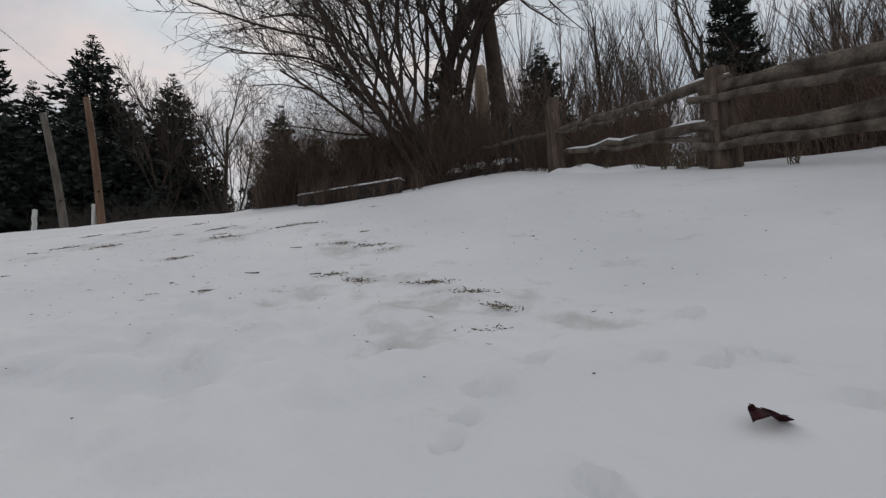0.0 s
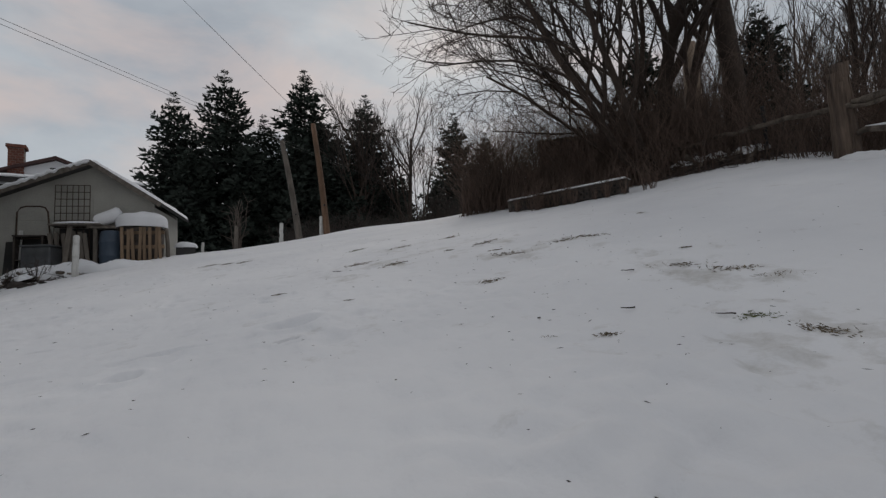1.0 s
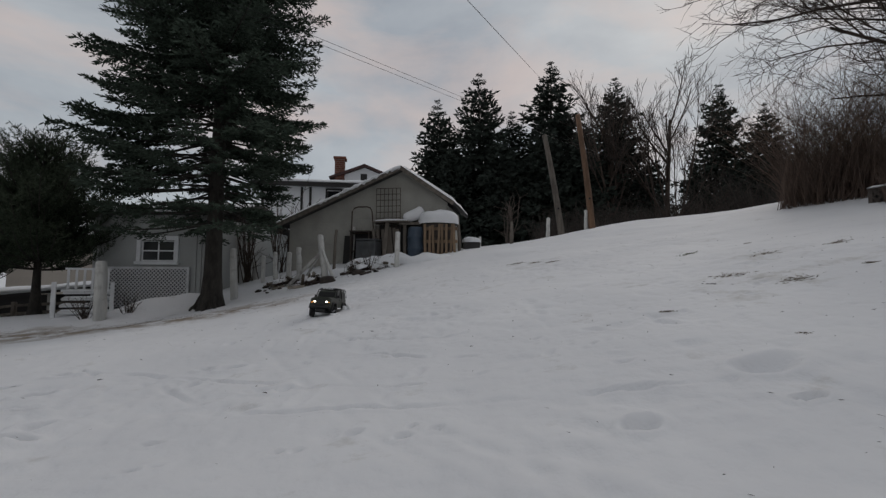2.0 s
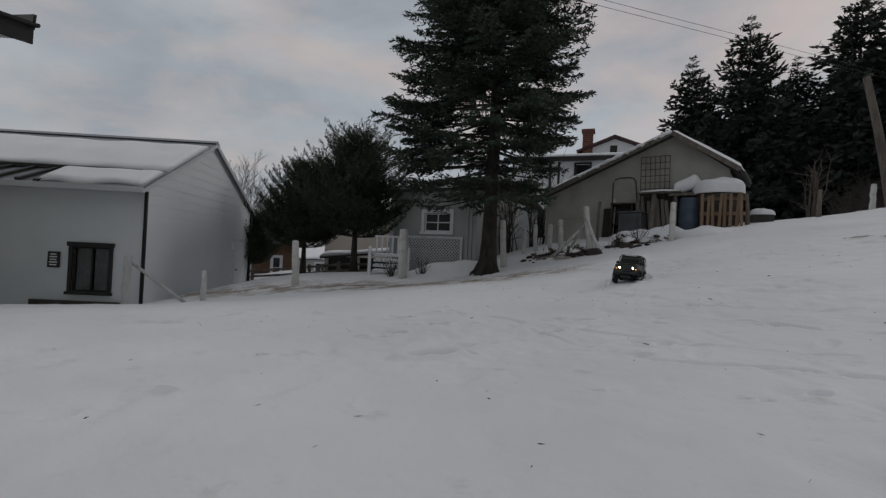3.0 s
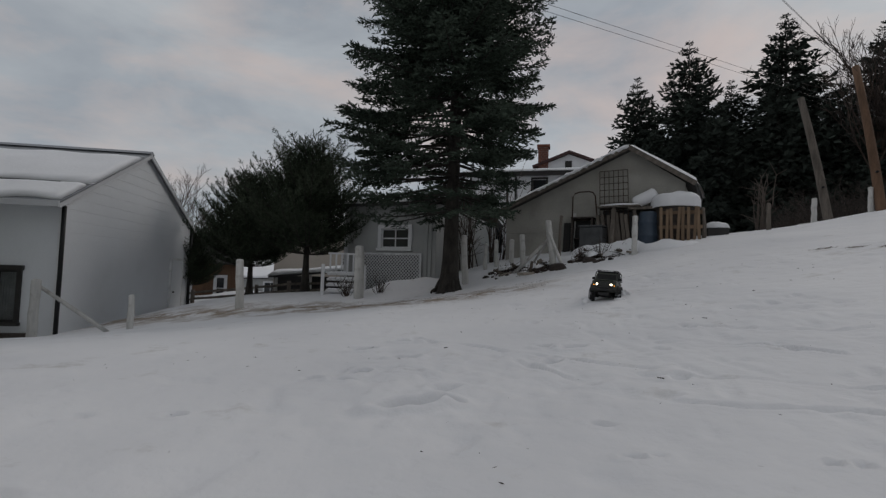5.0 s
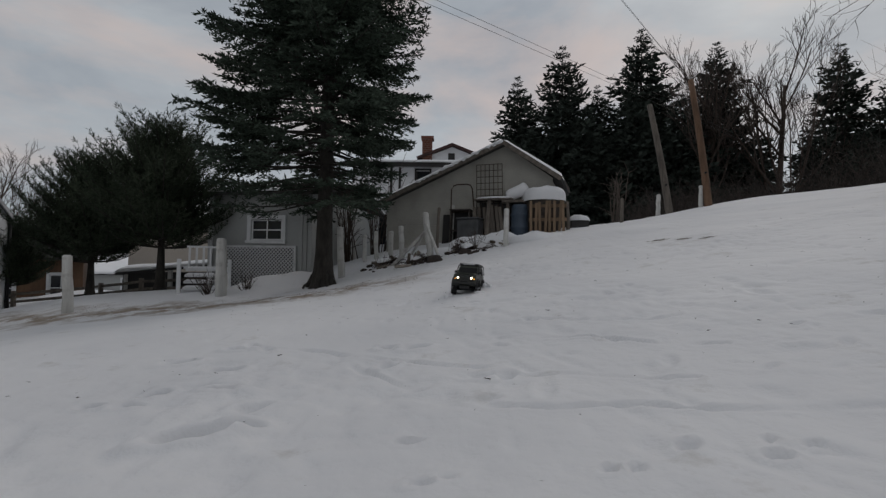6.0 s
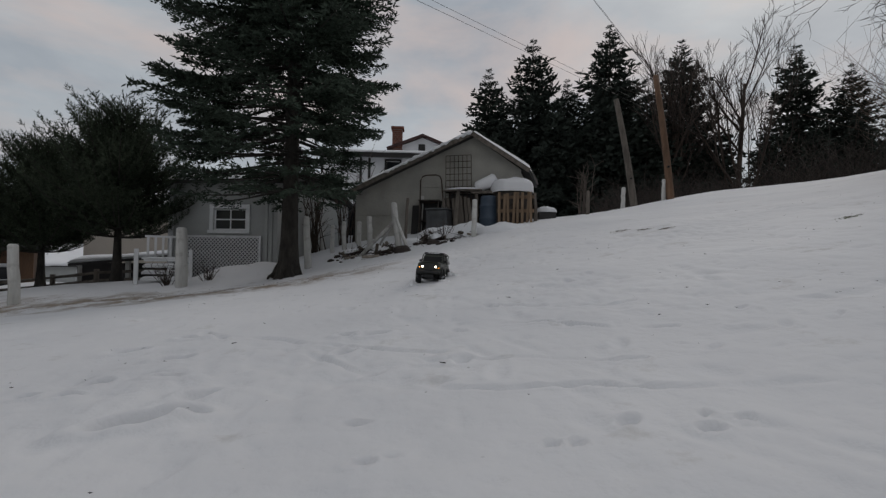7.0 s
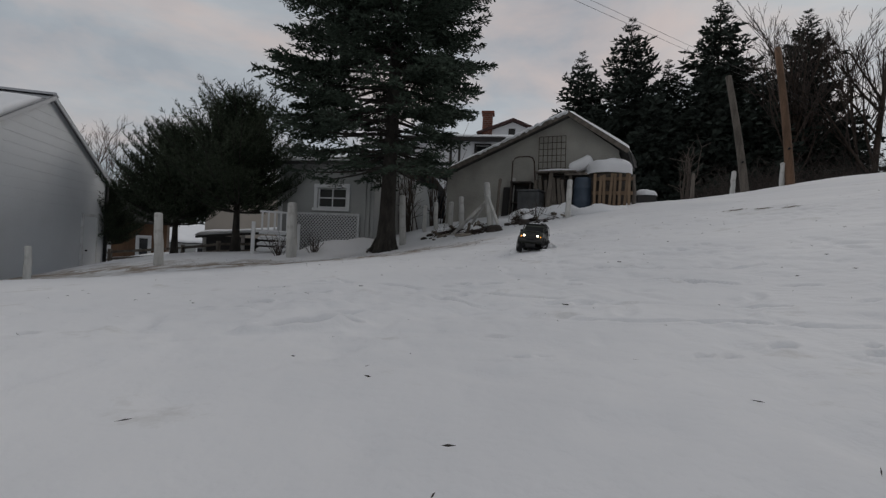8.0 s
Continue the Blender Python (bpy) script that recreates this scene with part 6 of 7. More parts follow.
far_house(-27, 27, 40, 7, 6, 2.4, SIDING_GREY, "far grey house with a snowy roof", -2.6)
far_house(-20, 33, 30, 8, 6, 2.6, SIDING_WHITE, "far white house with a snowy roof", -2.4)
far_house(-33, 20, 55, 7, 6, 2.4, SIDING_BEIGE, "far beige house with a snowy roof", -2.6)


# ---------------------------------------------------------------- the bank: rail fence, barn, lattice
def log_rail(parent, a, b, r0, r1, seed, name="rail", mat=None, sides=10):
    rng = np.random.default_rng(seed)
    a, b = np.array(a), np.array(b)
    r0, r1 = r0 * 0.84, r1 * 0.84
    k = 12
    s = np.linspace(0, 1, k)
    pts = a + (b - a) * s[:, None] + rng.normal(0, 0.018, (k, 3))
    rad = (r0 + (r1 - r0) * s) * (1 + rng.normal(0, 0.09, k))
    t = Tubes()
    t.add(pts, rad, sides)
    part(name, t.mesh(name, mat or LOG_BARK), mat or LOG_BARK, parent)
    return pts, rad


def rail_fence():
    e = thing("split_rail_fence", Matrix.Translation((0, 0, 0)), "old split-log fence with thick cedar posts on the bank", "fence")
    spec = [((7.88, -1.75), 1.0, 2.28, 0.125, 1), ((10.2, 1.12), 1.85, 3.42, 0.135, 2), ((6.3, -4.2), 0.5, 1.8, 0.13, 3)]
    for (x, y), z0, z1, rr, seed in spec:
        rng = np.random.default_rng(seed + 90)
        t = Tubes()
        k, n = 12, 14
        s = np.linspace(0, 1, k)
        ctr = np.c_[x + rng.normal(0, 0.012, k), y + rng.normal(0, 0.012, k), z0 + (z1 - z0) * s]
        t.add(ctr, rr * (1.25 - 0.45 * s ** 0.6) * (1 + rng.normal(0, 0.05, k)), n)
        part("post", t.mesh("post", STUMP_BARK), STUMP_BARK, e)
        for i in range(9):
            a = 2 * math.pi * i / 9 + rng.uniform(-0.2, 0.2)
            rb = rr * rng.uniform(0.92, 1.02)
            h0, h1 = rng.uniform(0, 0.25), rng.uniform(0.75, 1.04)
            q = np.linspace(h0, h1, 6)
            t = Tubes()
            t.add(np.c_[x + math.cos(a) * rb * (1.2 - 0.42 * q ** 0.6), y + math.sin(a) * rb * (1.2 - 0.42 * q ** 0.6), z0 + (z1 - z0) * q], 0.035 * (1 + rng.normal(0, 0.2, 6)).clip(0.4, 1.6), 6)
            part("bark_ridge", t.mesh("bark_ridge", STUMP_BARK), STUMP_BARK, e)
    pa, ra = log_rail(e, (10.3, 1.15, 2.86), (7.8, -1.85, 2.12), 0.06, 0.075, 5)
    pb, rb = log_rail(e, (10.3, 1.1, 2.42), (7.75, -1.75, 1.66), 0.05, 0.065, 6)
    log_rail(e, (7.98, -1.6, 2.12), (6.1, -4.4, 1.4), 0.08, 0.095, 7)
    log_rail(e, (7.95, -1.6, 1.6), (6.1, -4.4, 1.0), 0.1, 0.09, 8)
    log_rail(e, (10.1, 1.0, 2.8), (11.3, 4.3, 3.2), 0.045, 0.05, 9)
    log_rail(e, (7.9, -1.5, 2.0), (6.2, -4.3, 1.27), 0.045, 0.06, 11)
    log_rail(e, (7.86, -1.5, 1.5), (6.3, -4.1, 0.92), 0.05, 0.055, 12)
    log_rail(e, (10.2, 1.1, 2.78), (8.9, -0.5, 2.36), 0.035, 0.03, 13)
    log_rail(e, (9.4, 0.15, 2.1), (7.85, -1.7, 1.58), 0.03, 0.04, 14)
    for pts, rad, i0, i1, seed in ((pb, rb, 1, 8, 1), (pb, rb, 9, 12, 2), (pa, ra, 9, 12, 3)):
        t = Tubes()
        q = pts[i0:i1] + np.array([0, 0, 1]) * (rad[i0:i1, None] * 0.95)
        t.add(q, np.r_[0.012, np.full(len(q) - 2, 0.026), 0.01] if len(q) > 2 else [0.02] * len(q), 8)
        part("snow_cover", t.mesh("snow", SNOW_CAP), SNOW_CAP, e, "line of snow on the rail")


rail_fence()


def on_slope(x, y, turn=0.0, sink=0.0):
    """A pose lying on the snow and tilted with it."""
    h = 0.4
    n = Vector((ground_z(x - h, y) - ground_z(x + h, y), ground_z(x, y - h) - ground_z(x, y + h), 2 * h)).normalized()
    return Matrix.Translation((x, y, ground_z(x, y) - sink)) @ Vector((0, 0, 1)).rotation_difference(n).to_matrix().to_4x4() @ pose(0, 0, 0, 0, 0, turn)


for i, (x, y, a, b, h) in enumerate([(9.4, 0.1, 1.3, 0.5, 0.16), (8.9, -0.6, 0.8, 0.35, 0.1), (9.9, 0.75, 0.5, 0.3, 0.14)]):
    snow_heap("snow_bank", on_slope(x, y, 52, 0.06), a, b, h, "low drift of snow under the rails", 81.0 + i, lumps=0.9)


def board_screen(a, b, top, drop, seed, mat, label):
    """Old brown boards standing behind the rail fence."""
    m = frame_m(a, b)
    e = thing("board_fence", m, label, "fence", "board fences")
    L, r = math.hypot(b[0] - a[0], b[1] - a[1]), random.Random(seed)
    n = round(L / 0.145)
    z = min(ground_z(*a), ground_z(*b))
    for i in range(n):
        x = L * i / n
        part("board", boxed(x + 0.004, r.uniform(0, 0.012), z - 0.3, x + L / n - 0.004, 0.03, top - drop * i / n + r.uniform(-0.09, 0.05), 0.003), mat, e)
    part("crossbar", boxed(0, 0.031, top - drop - 0.3, L, 0.075, top - drop - 0.2), mat, e)


board_screen((12.95, 2.1), (12.5, -0.3), 3.66, 0.3, 8, BARN_BROWN, "low fence of old reddish brown boards behind the rails")
board_screen((9.75, -1.75), (8.2, -5.2), 2.65, 0.7, 18, BARN_DARK, "dark weathered board fence close behind the rails")


def brush_pile(x, y, seed, label, size=1.0):
    """Broken branches and split logs heaped at a tree's foot, with snow caught on top."""
    rng = np.random.default_rng(seed)
    e = thing("brush_pile", on_slope(x, y, 0, 0.04) @ Matrix.Scale(size, 4), label, "brush pile", "brush piles")
    t = Tubes()
    for _ in range(150):
        p = np.r_[rng.normal(0, 0.32, 2), 0]
        p[2] = max(0.0, 0.34 - 0.4 * math.hypot(p[0], p[1])) * rng.uniform(0.1, 1.0)
        d = np.r_[rng.normal(0, 1, 2), rng.uniform(-0.1, 0.5)]
        d *= rng.uniform(0.15, 0.4) / np.linalg.norm(d)
        t.add([p - d, p + rng.normal(0, 0.02, 3), p + d], [0.012, 0.009, 0.004], 4, cap=False)
    part("branch_tangle", t.mesh("tangle", TWIG_BROWN, False), TWIG_BROWN, e, kind="stuff")
    for i in range(7):
        t = Tubes()
        p = np.r_[rng.normal(0, 0.25, 2), rng.uniform(0.05, 0.22)]
        d = np.r_[rng.normal(0, 1, 2), rng.uniform(0.0, 0.8)]
        d *= rng.uniform(0.2, 0.34) / np.linalg.norm(d)
        rr = rng.uniform(0.03, 0.06)
        t.add([p - d, p, p + d], [rr, rr * 1.05, rr * 0.9], 7)
        part("split_log", t.mesh("split_log", LOG_PALE if i % 2 else LOG_BARK), LOG_BARK, e)
    for i in range(3):
        q = rng.normal(0, 0.2, 2)
        snow_heap("snow_patch", pose(q[0], q[1], 0.2, 0, 0, 60 * i), rng.uniform(0.2, 0.32), rng.uniform(0.12, 0.2), 0.1, "", 120.0 + seed + i, lumps=1.3, parent=e)


LOG_PALE = material("pale_split_log", (0.36, 0.32, 0.27), 0.9, vary=0.35, scale=7, fine=45, bump=0.5, stretch=(1, 1, 0.3))
brush_pile(11.05, 3.0, 3, "heap of broken branches and pale logs dusted with snow")
for i, (x, y) in enumerate([(-1.85, 9.85), (-1.15, 9.35), (-0.2, 9.7), (0.35, 9.65)]):
    brush_pile(x, y, 20 + i, "low tangle of dead branches and logs by the fence posts", 0.6)
brush_pile(11.0, 3.75, 4, "small heap of broken branches and logs at the tree foot")


def brown_barn():
    m = frame_m((10.6, 7.5), (12.1, 5.9))
    e = thing("brown_shed", m, "low brown board shed behind the brush", "shed")
    W, D, z0, z1 = 3.0, 3.0, 1.8, 4.15
    part("wall", boxed(0, 0.02, z0, W, 0.12, z1), BARN_BROWN, e)
    n = 20
    for i in range(n):
        part("board", boxed(W * i / n + 0.004, 0.0, z0, W * (i + 1) / n - 0.004, 0.022, z1 - 0.03, 0.003), BARN_BROWN, e)
    part("wall", boxed(0, 0.121, z0, 0.1, D, z1), BARN_BROWN, e)
    part("wall", boxed(W - 0.1, 0.121, z0, W, D, z1), BARN_BROWN, e)
    part("roof", boxed(-0.15, -0.2, z1, W + 0.15, D + 0.1, z1 + 0.07), ASPHALT_SHINGLE, e)
    part("snow_cover", snow_sheet((-0.15, -0.2, z1 + 0.07), (W + 0.3, 0, 0), (0, D + 0.3, 0), 30, 20, 0.03, 91, ragged=0.05), SNOW_CAP, e, smooth=True)


def low_lattice():
    a, b = (8.3, 6.3), (8.95, 3.9)
    m = frame_m(a, b, ground_z(8.6, 5.1) + 0.02)
    e = thing("lattice_screen", m, "low weathered lattice screen capped with snow", "screen")
    L = math.hypot(b[0] - a[0], b[1] - a[1])
    lattice(e, L, 0.22, WOOD_DARK, 0.12, pose(0, 0, 0.02), wd=0.04)
    part("frame", boxed(-0.04, -0.03, 0.24, L + 0.04, 0.12, 0.27, 0.005), WOOD_DARK, e)
    part("frame", boxed(-0.04, -0.02, -0.15, 0.02, 0.03, 0.24), WOOD_DARK, e)
    part("frame", boxed(L - 0.02, -0.02, -0.3, L + 0.04, 0.03, 0.24), WOOD_DARK, e)
    part("back_board", boxed(0, 0.06, -0.2, L, 0.09, 0.22), PAINT_DARK, e)
    part("snow_cover", snow_sheet((-0.05, -0.05, 0.27), (L + 0.1, 0, 0), (0, 0.22, 0), 40, 4, 0.05, 95, ragged=0.02), SNOW_CAP, e, smooth=True)


brown_barn()
low_lattice()
rough_post("snag", 15.8, 6.2, 7.6, 0.27, material("bleached_wood", (0.34, 0.26, 0.19), 0.9, vary=0.4, scale=5, fine=40, bump=0.6, stretch=(1, 1, 0.15)), "bleached tan dead trunk among the trees", (0.0, 0), category="dead trunk", taper=0.75)
rough_post("fence_stake", 11.0, 2.45, ground_z(11.0, 2.45) + 0.95, 0.035, BLACK_IRON, "thin black iron stake at the top of the bank")


# ---------------------------------------------------------------- small plants and litter
STRAW = material("dead_grass", (0.17, 0.135, 0.09), 0.9, vary=0.3, scale=8, fine=40, bump=0.0, per_island=0.4)
GRASS_GREEN = material("dull_green_grass", (0.12, 0.13, 0.06), 0.9, vary=0.3, scale=8, fine=40, bump=0.0, per_island=0.4)
TWIG_DARK = material("dark_twig", (0.05, 0.04, 0.033), 0.9, vary=0.3, scale=8, fine=40, bump=0.2)


def tuft(x, y, size, seed, green=False):
    """A streak of flattened dead grass and dark bits where the snow has worn through."""
    rng = np.random.default_rng(seed)
    n = 110
    turn = math.degrees(math.atan2(y + 1.3, x - 2.0)) + 90 + rng.uniform(-38, 38)
    base = np.c_[rng.normal(0, size * 0.75, n), rng.normal(0, size * 0.33, n), np.full(n, 0.003)]
    d = np.c_[rng.normal(0, 1.0, n), rng.normal(0, 0.6, n), rng.uniform(0.0, 0.22, n)]
    v, f = blades(base, d, rng.uniform(0.12, 0.5, n) * size, rng.uniform(0.003, 0.007, n), rng)
    e = thing("grass_tuft", on_slope(x, y, turn), "flattened streak of dead grass showing through the snow", "grass", "grass tufts")
    tagged(part("blade_clump", mesh_of("tuft", v, [f], GRASS_GREEN if green else STRAW), STRAW, e), kind="stuff")


TUFTS = [(3.89, -1.28, 0.08), (3.46, -1.6, 0.06), (3.73, -1.5, 0.07), (3.99, -0.96, 0.09), (3.59, 3.24, 0.13), (3.74, 2.74, 0.12), (4.77, 2.64, 0.14), (4.43, 1.88, 0.13), (4.99, 1.73, 0.14), (5.18, 1.63, 0.12),
         (3.79, 1.33, 0.08), (4.56, 0.4, 0.11), (4.6, 0.1, 0.1), (4.59, -0.16, 0.1), (3.9, -0.55, 0.1), (3.95, -0.3, 0.08), (4.13, 4.69, 0.1), (4.29, 3.75, 0.13), (4.88, 3.55, 0.12), (2.5, 6.5, 0.1), (2.9, 6.02, 0.1), (2.7, 6.25, 0.08)]
for i, (x, y, s) in enumerate(TUFTS):
    tuft(x, y, 0.8 * s, 200 + i, green=i in (15, 16))
for i in range(9):
    rr = random.Random(300 + i)
    tuft(rr.gauss(3.9, 0.9), rr.gauss(1.0, 1.5), rr.uniform(0.02, 0.045), 300 + i)


def litter():
    """Straw, needles and twig bits scattered over the snow."""
    rng = np.random.default_rng(12)
    n = 2300
    x = np.r_[rng.normal(4.0, 1.2, 420), rng.uniform(-3, 6, 480), rng.uniform(-6.5, -0.8, 1400)]
    y = np.r_[rng.normal(0.8, 1.8, 420), rng.uniform(-2, 7, 480), rng.normal(6.95, 0.35, 1400)]
    z = broad_relief(x, y)[0] + 0.008
    ang = rng.uniform(0, 2 * math.pi, n)
    d = np.c_[np.cos(ang), np.sin(ang), rng.normal(0, 0.12, n)]
    v, f = blades(np.c_[x, y, z], d, rng.uniform(0.006, 0.032, n), rng.uniform(0.002, 0.005, n), rng)
    tagged(new("twig_litter", mesh_of("litter", v, [f], TWIG_DARK)), "bits of twig and straw scattered over the snow", "litter", kind="stuff")


litter()


def stick(x, y, length, turn, seed, r=0.004):
    rng = np.random.default_rng(seed)
    e = thing("stick", pose(x, y, ground_z(x, y) + r + 0.004, 0, 0, turn), "thin dark stick lying on the snow", "stick", "sticks on the snow")
    t = Tubes()
    s = np.linspace(0, 1, 6)
    pts = np.c_[length * s, rng.normal(0, 0.03 * length, 6), np.abs(rng.normal(0, 0.02 * length, 6))]
    t.add(pts, r * (1 - 0.5 * s), 5)
    t.add([pts[3], pts[3] + [0.25 * length, 0.14 * length, 0.03 * length]], [r * 0.7, r * 0.3], 4)
    part("twig", t.mesh("stick", TWIG_DARK), TWIG_DARK, e)


for i in range(6):
    rr = random.Random(400 + i)
    stick(rr.uniform(3.2, 5.5), rr.uniform(-1.4, 3.2), rr.uniform(0.04, 0.09), rr.uniform(0, 180), 400 + i, rr.uniform(0.002, 0.0045))
for i in range(4):
    rr = random.Random(500 + i)
    stick(rr.uniform(-1.8, 1.8), rr.uniform(1.6, 4.5), rr.uniform(0.025, 0.05), rr.uniform(0, 180), 500 + i, 0.003)


def dead_leaf():
    e = thing("dead_leaf", pose(3.085, -2.315, ground_z(3.085, -2.315) + 0.004, 6, 8, -22) @ Matrix.Diagonal((0.8, 0.85, 0.6, 1)), "curled dark red dead leaf on the snow", "leaf")
    bm = bmesh.new()
    n = 14
    rows = []
    for i in range(n + 1):
        u = i / n
        w = 0.022 * math.sin(math.pi * u) ** 0.6 * (1 + 0.35 * math.sin(u * 19)) + 0.001
        x = -0.055 + 0.1 * u
        z = 0.014 * math.sin(u * 4.2)
        rows.append([bm.verts.new((x, -w, z + 0.012)), bm.verts.new((x, 0, z)), bm.verts.new((x, w, z + 0.016 + 0.006 * math.sin(9 * u)))])
    for a, b in zip(rows, rows[1:]):
        for k in range(2):
            bm.faces.new((a[k], b[k], b[k + 1], a[k + 1]))
    bmesh.ops.solidify(bm, geom=bm.faces[:], thickness=0.0012)
    part("blade", bm, material("dark_red_leaf", (0.09, 0.018, 0.026), 0.7, vary=0.4, scale=40, fine=200, bump=0.3), e, smooth=True)
    t = Tubes()
    t.add([(0.045, 0, -0.006), (0.07, 0.004, 0.0), (0.1, 0.002, 0.006)], [0.0016, 0.0014, 0.001], 5)
    part("stalk", t.mesh("stalk", TWIG_DARK), TWIG_DARK, e)


dead_leaf()


def shrub(x, y, h, n, seed, mat, label, spread=0.35, r=0.006, z=None):
    """A leafless shrub with many stems."""
    rng = np.random.default_rng(seed)
    e = thing("bare_shrub", pose(x, y, (ground_z(x, y) if z is None else z) - 0.04), label, "shrub", "bare shrubs")
    t = Tubes()
    for _ in range(n):
        d = np.r_[rng.normal(0, spread, 2), 1.0]
        d /= np.linalg.norm(d)
        k = 5
        s = np.linspace(0, 1, k)
        L = h * rng.uniform(0.6, 1.1)
        line = d * (L * s)[:, None] + rng.normal(0, 0.02 * h, (k, 3)) * s[:, None] + np.r_[rng.normal(0, 0.05 * h, 2), 0]
        t.add(line, np.linspace(r, r * 0.4, k), 4, cap=False)
        for _ in range(4):
            q = rng.integers(1, k)
            ee = line[q] + np.r_[rng.normal(0, 0.12 * h, 2), rng.uniform(0.05, 0.25) * h]
            t.add([line[q], ee], [r * 0.6, r * 0.25], 3, cap=False)
    tagged(part("stem_mass", t.mesh("shrub", mat, False), mat, e), kind="stuff")


def root_mound(x, y, r, h, seed):
    """Bare bark-littered earth heaped about the foot of a trunk, with roots running out of it."""
    e = thing("root_mound", pose(x, y, ground_z(x, y) - 0.08), "dark mound of bare earth and roots at the spruce foot", "mound")
    rng = np.random.default_rng(seed)
    bm = bmesh.new()
    rings = []
    for j in range(8):
        q = j / 7
        ring = []
        for i in range(26):
            a = 2 * math.pi * i / 26
            w = r * (0.32 + 0.68 * q) * (1 + 0.22 * noise.noise(Vector((math.cos(a) * 1.6, math.sin(a) * 1.6, seed + q))))
            ring.append(bm.verts.new((w * math.cos(a), w * math.sin(a), h * (1 - q) ** 1.7 + 0.03 * noise.noise(Vector((a * 3, q * 6, seed))))))
        rings.append(ring)
    for a, b in zip(rings, rings[1:]):
        for i in range(26):
            bm.faces.new((a[i], b[i], b[(i + 1) % 26], a[(i + 1) % 26]))
    bmesh.ops.recalc_face_normals(bm, faces=bm.faces)
    part("earth", bm, BARK_SPRUCE, e, smooth=True)
    for i in range(7):
        a = 2 * math.pi * (i + rng.uniform(-0.3, 0.3)) / 7
        t = Tubes()
        q = np.linspace(0.4, 1.1, 6)
        t.add(np.c_[r * q * math.cos(a) + rng.normal(0, 0.012, 6), r * q * math.sin(a) + rng.normal(0, 0.012, 6), h * np.clip(1.12 - q, 0, 1) ** 1.5 + 0.035], np.linspace(0.05, 0.02, 6), 7)
        part("root", t.mesh("root", BARK_SPRUCE), BARK_SPRUCE, e)


root_mound(-2.78, 8.35, 0.31, 0.5, 3)
shrub(-4.95, 8.35, 0.45, 30, 1, TWIG_BROWN, "small leafless shrub by the white post")
shrub(-4.3, 8.5, 0.4, 22, 2, TWIG_BROWN, "small leafless shrub by the white post")
shrub(3.75, 12.5, 1.35, 12, 3, BARK_GREY, "small leafless tree behind the shed stakes", 0.07, 0.016)
shrub(-3.15, 11.6, 2.0, 24, 4, BARK_BROWN, "clump of thin leafless stems behind the spruce", 0.16, 0.014)
shrub(-2.6, 12.4, 2.2, 18, 5, BARK_BROWN, "clump of thin leafless stems behind the spruce", 0.16, 0.014)
shrub(0.0, 9.6, 0.4, 18, 6, TWIG_BROWN, "dead weeds by the fence")
shrub(-0.35, 9.5, 0.35, 18, 7, TWIG_BROWN, "dead weeds by the fence")
for i in range(26):
    rr = random.Random(600 + i)
    u = rr.uniform(0, 1)
    shrub(8.2 + 0.9 * u + rr.uniform(-0.2, 0.2), 6.0 - 2.6 * u, rr.uniform(0.25, 0.7), 10, 600 + i, TWIG_RED, "dead weed stalks in front of the lattice screen", 0.2, 0.006)
for i in range(9):
    rr = random.Random(640 + i)
    u = rr.uniform(0, 1)
    shrub(9.3 - 1.9 * u, 0.4 - 3.0 * u, rr.uniform(0.2, 0.45), 10, 640 + i, STRAW, "dead grass stalks under the rail fence", 0.3, 0.005)


def far_woods():
    """The treeline far behind everything."""
    rng = np.random.default_rng(5)
    bs, ax, ln, wd = [], [], [], []
    for i in range(420):
        a = rng.uniform(-1.9, 2.2)
        d = rng.uniform(55, 110)
        x, y = -d * math.sin(a), d * math.cos(a)
        z = ground_z(max(min(x, 13), -13), max(min(y, 17), -7)) - 1.0
        h = rng.uniform(5, 10)
        n = 90
        q = rng.uniform(0, 1, n)
        rad = h * 0.22 * (1 - q) + 0.2
        ang = rng.uniform(0, 2 * math.pi, n)
        bs.append(np.c_[x + np.cos(ang) * rad * 0.3, y + np.sin(ang) * rad * 0.3, z + h * q])
        ax.append(np.c_[np.cos(ang), np.sin(ang), rng.uniform(-0.3, 0.4, n)])
        ln.append(rad * 1.2)
        wd.append(np.full(n, 0.9))
    v, f = blades(np.concatenate(bs), np.concatenate(ax), np.concatenate(ln), np.concatenate(wd), rng)
    tagged(new("far_woods", mesh_of("far_woods", v, [f], NEEDLE_FAR)), "dark wooded treeline in the distance", "woods", kind="stuff")


far_woods()


# ---------------------------------------------------------------- toy off-road truck
TRUCK_GREY = material("truck_grey_green_paint", (0.04, 0.045, 0.035), 0.45, vary=0.12, scale=14, fine=90, bump=0.05, stain=0.35, stain_scale=18, stain_col=(0.11, 0.105, 0.095))
TRUCK_BLACK = material("truck_black_plastic", (0.018, 0.018, 0.019), 0.5, vary=0.25, scale=30, fine=150, bump=0.1)
TYRE = material("truck_tyre_rubber", (0.016, 0.016, 0.017), 0.85, vary=0.3, scale=40, fine=200, bump=0.3, stain=0.8, stain_scale=30, stain_col=(0.5, 0.5, 0.52))
RIM = material("snow_filled_rim", (0.45, 0.45, 0.47), 0.6, vary=0.4, scale=50, fine=160, bump=0.3)
CAN_RED = material("red_fuel_can", (0.5, 0.05, 0.025), 0.45, vary=0.15, scale=30, fine=120, bump=0.05)
LAMP_WHITE = material("headlamp_glow", (1.0, 0.9, 0.68), 0.3, vary=0.0, bump=0.0, emit=6.0)
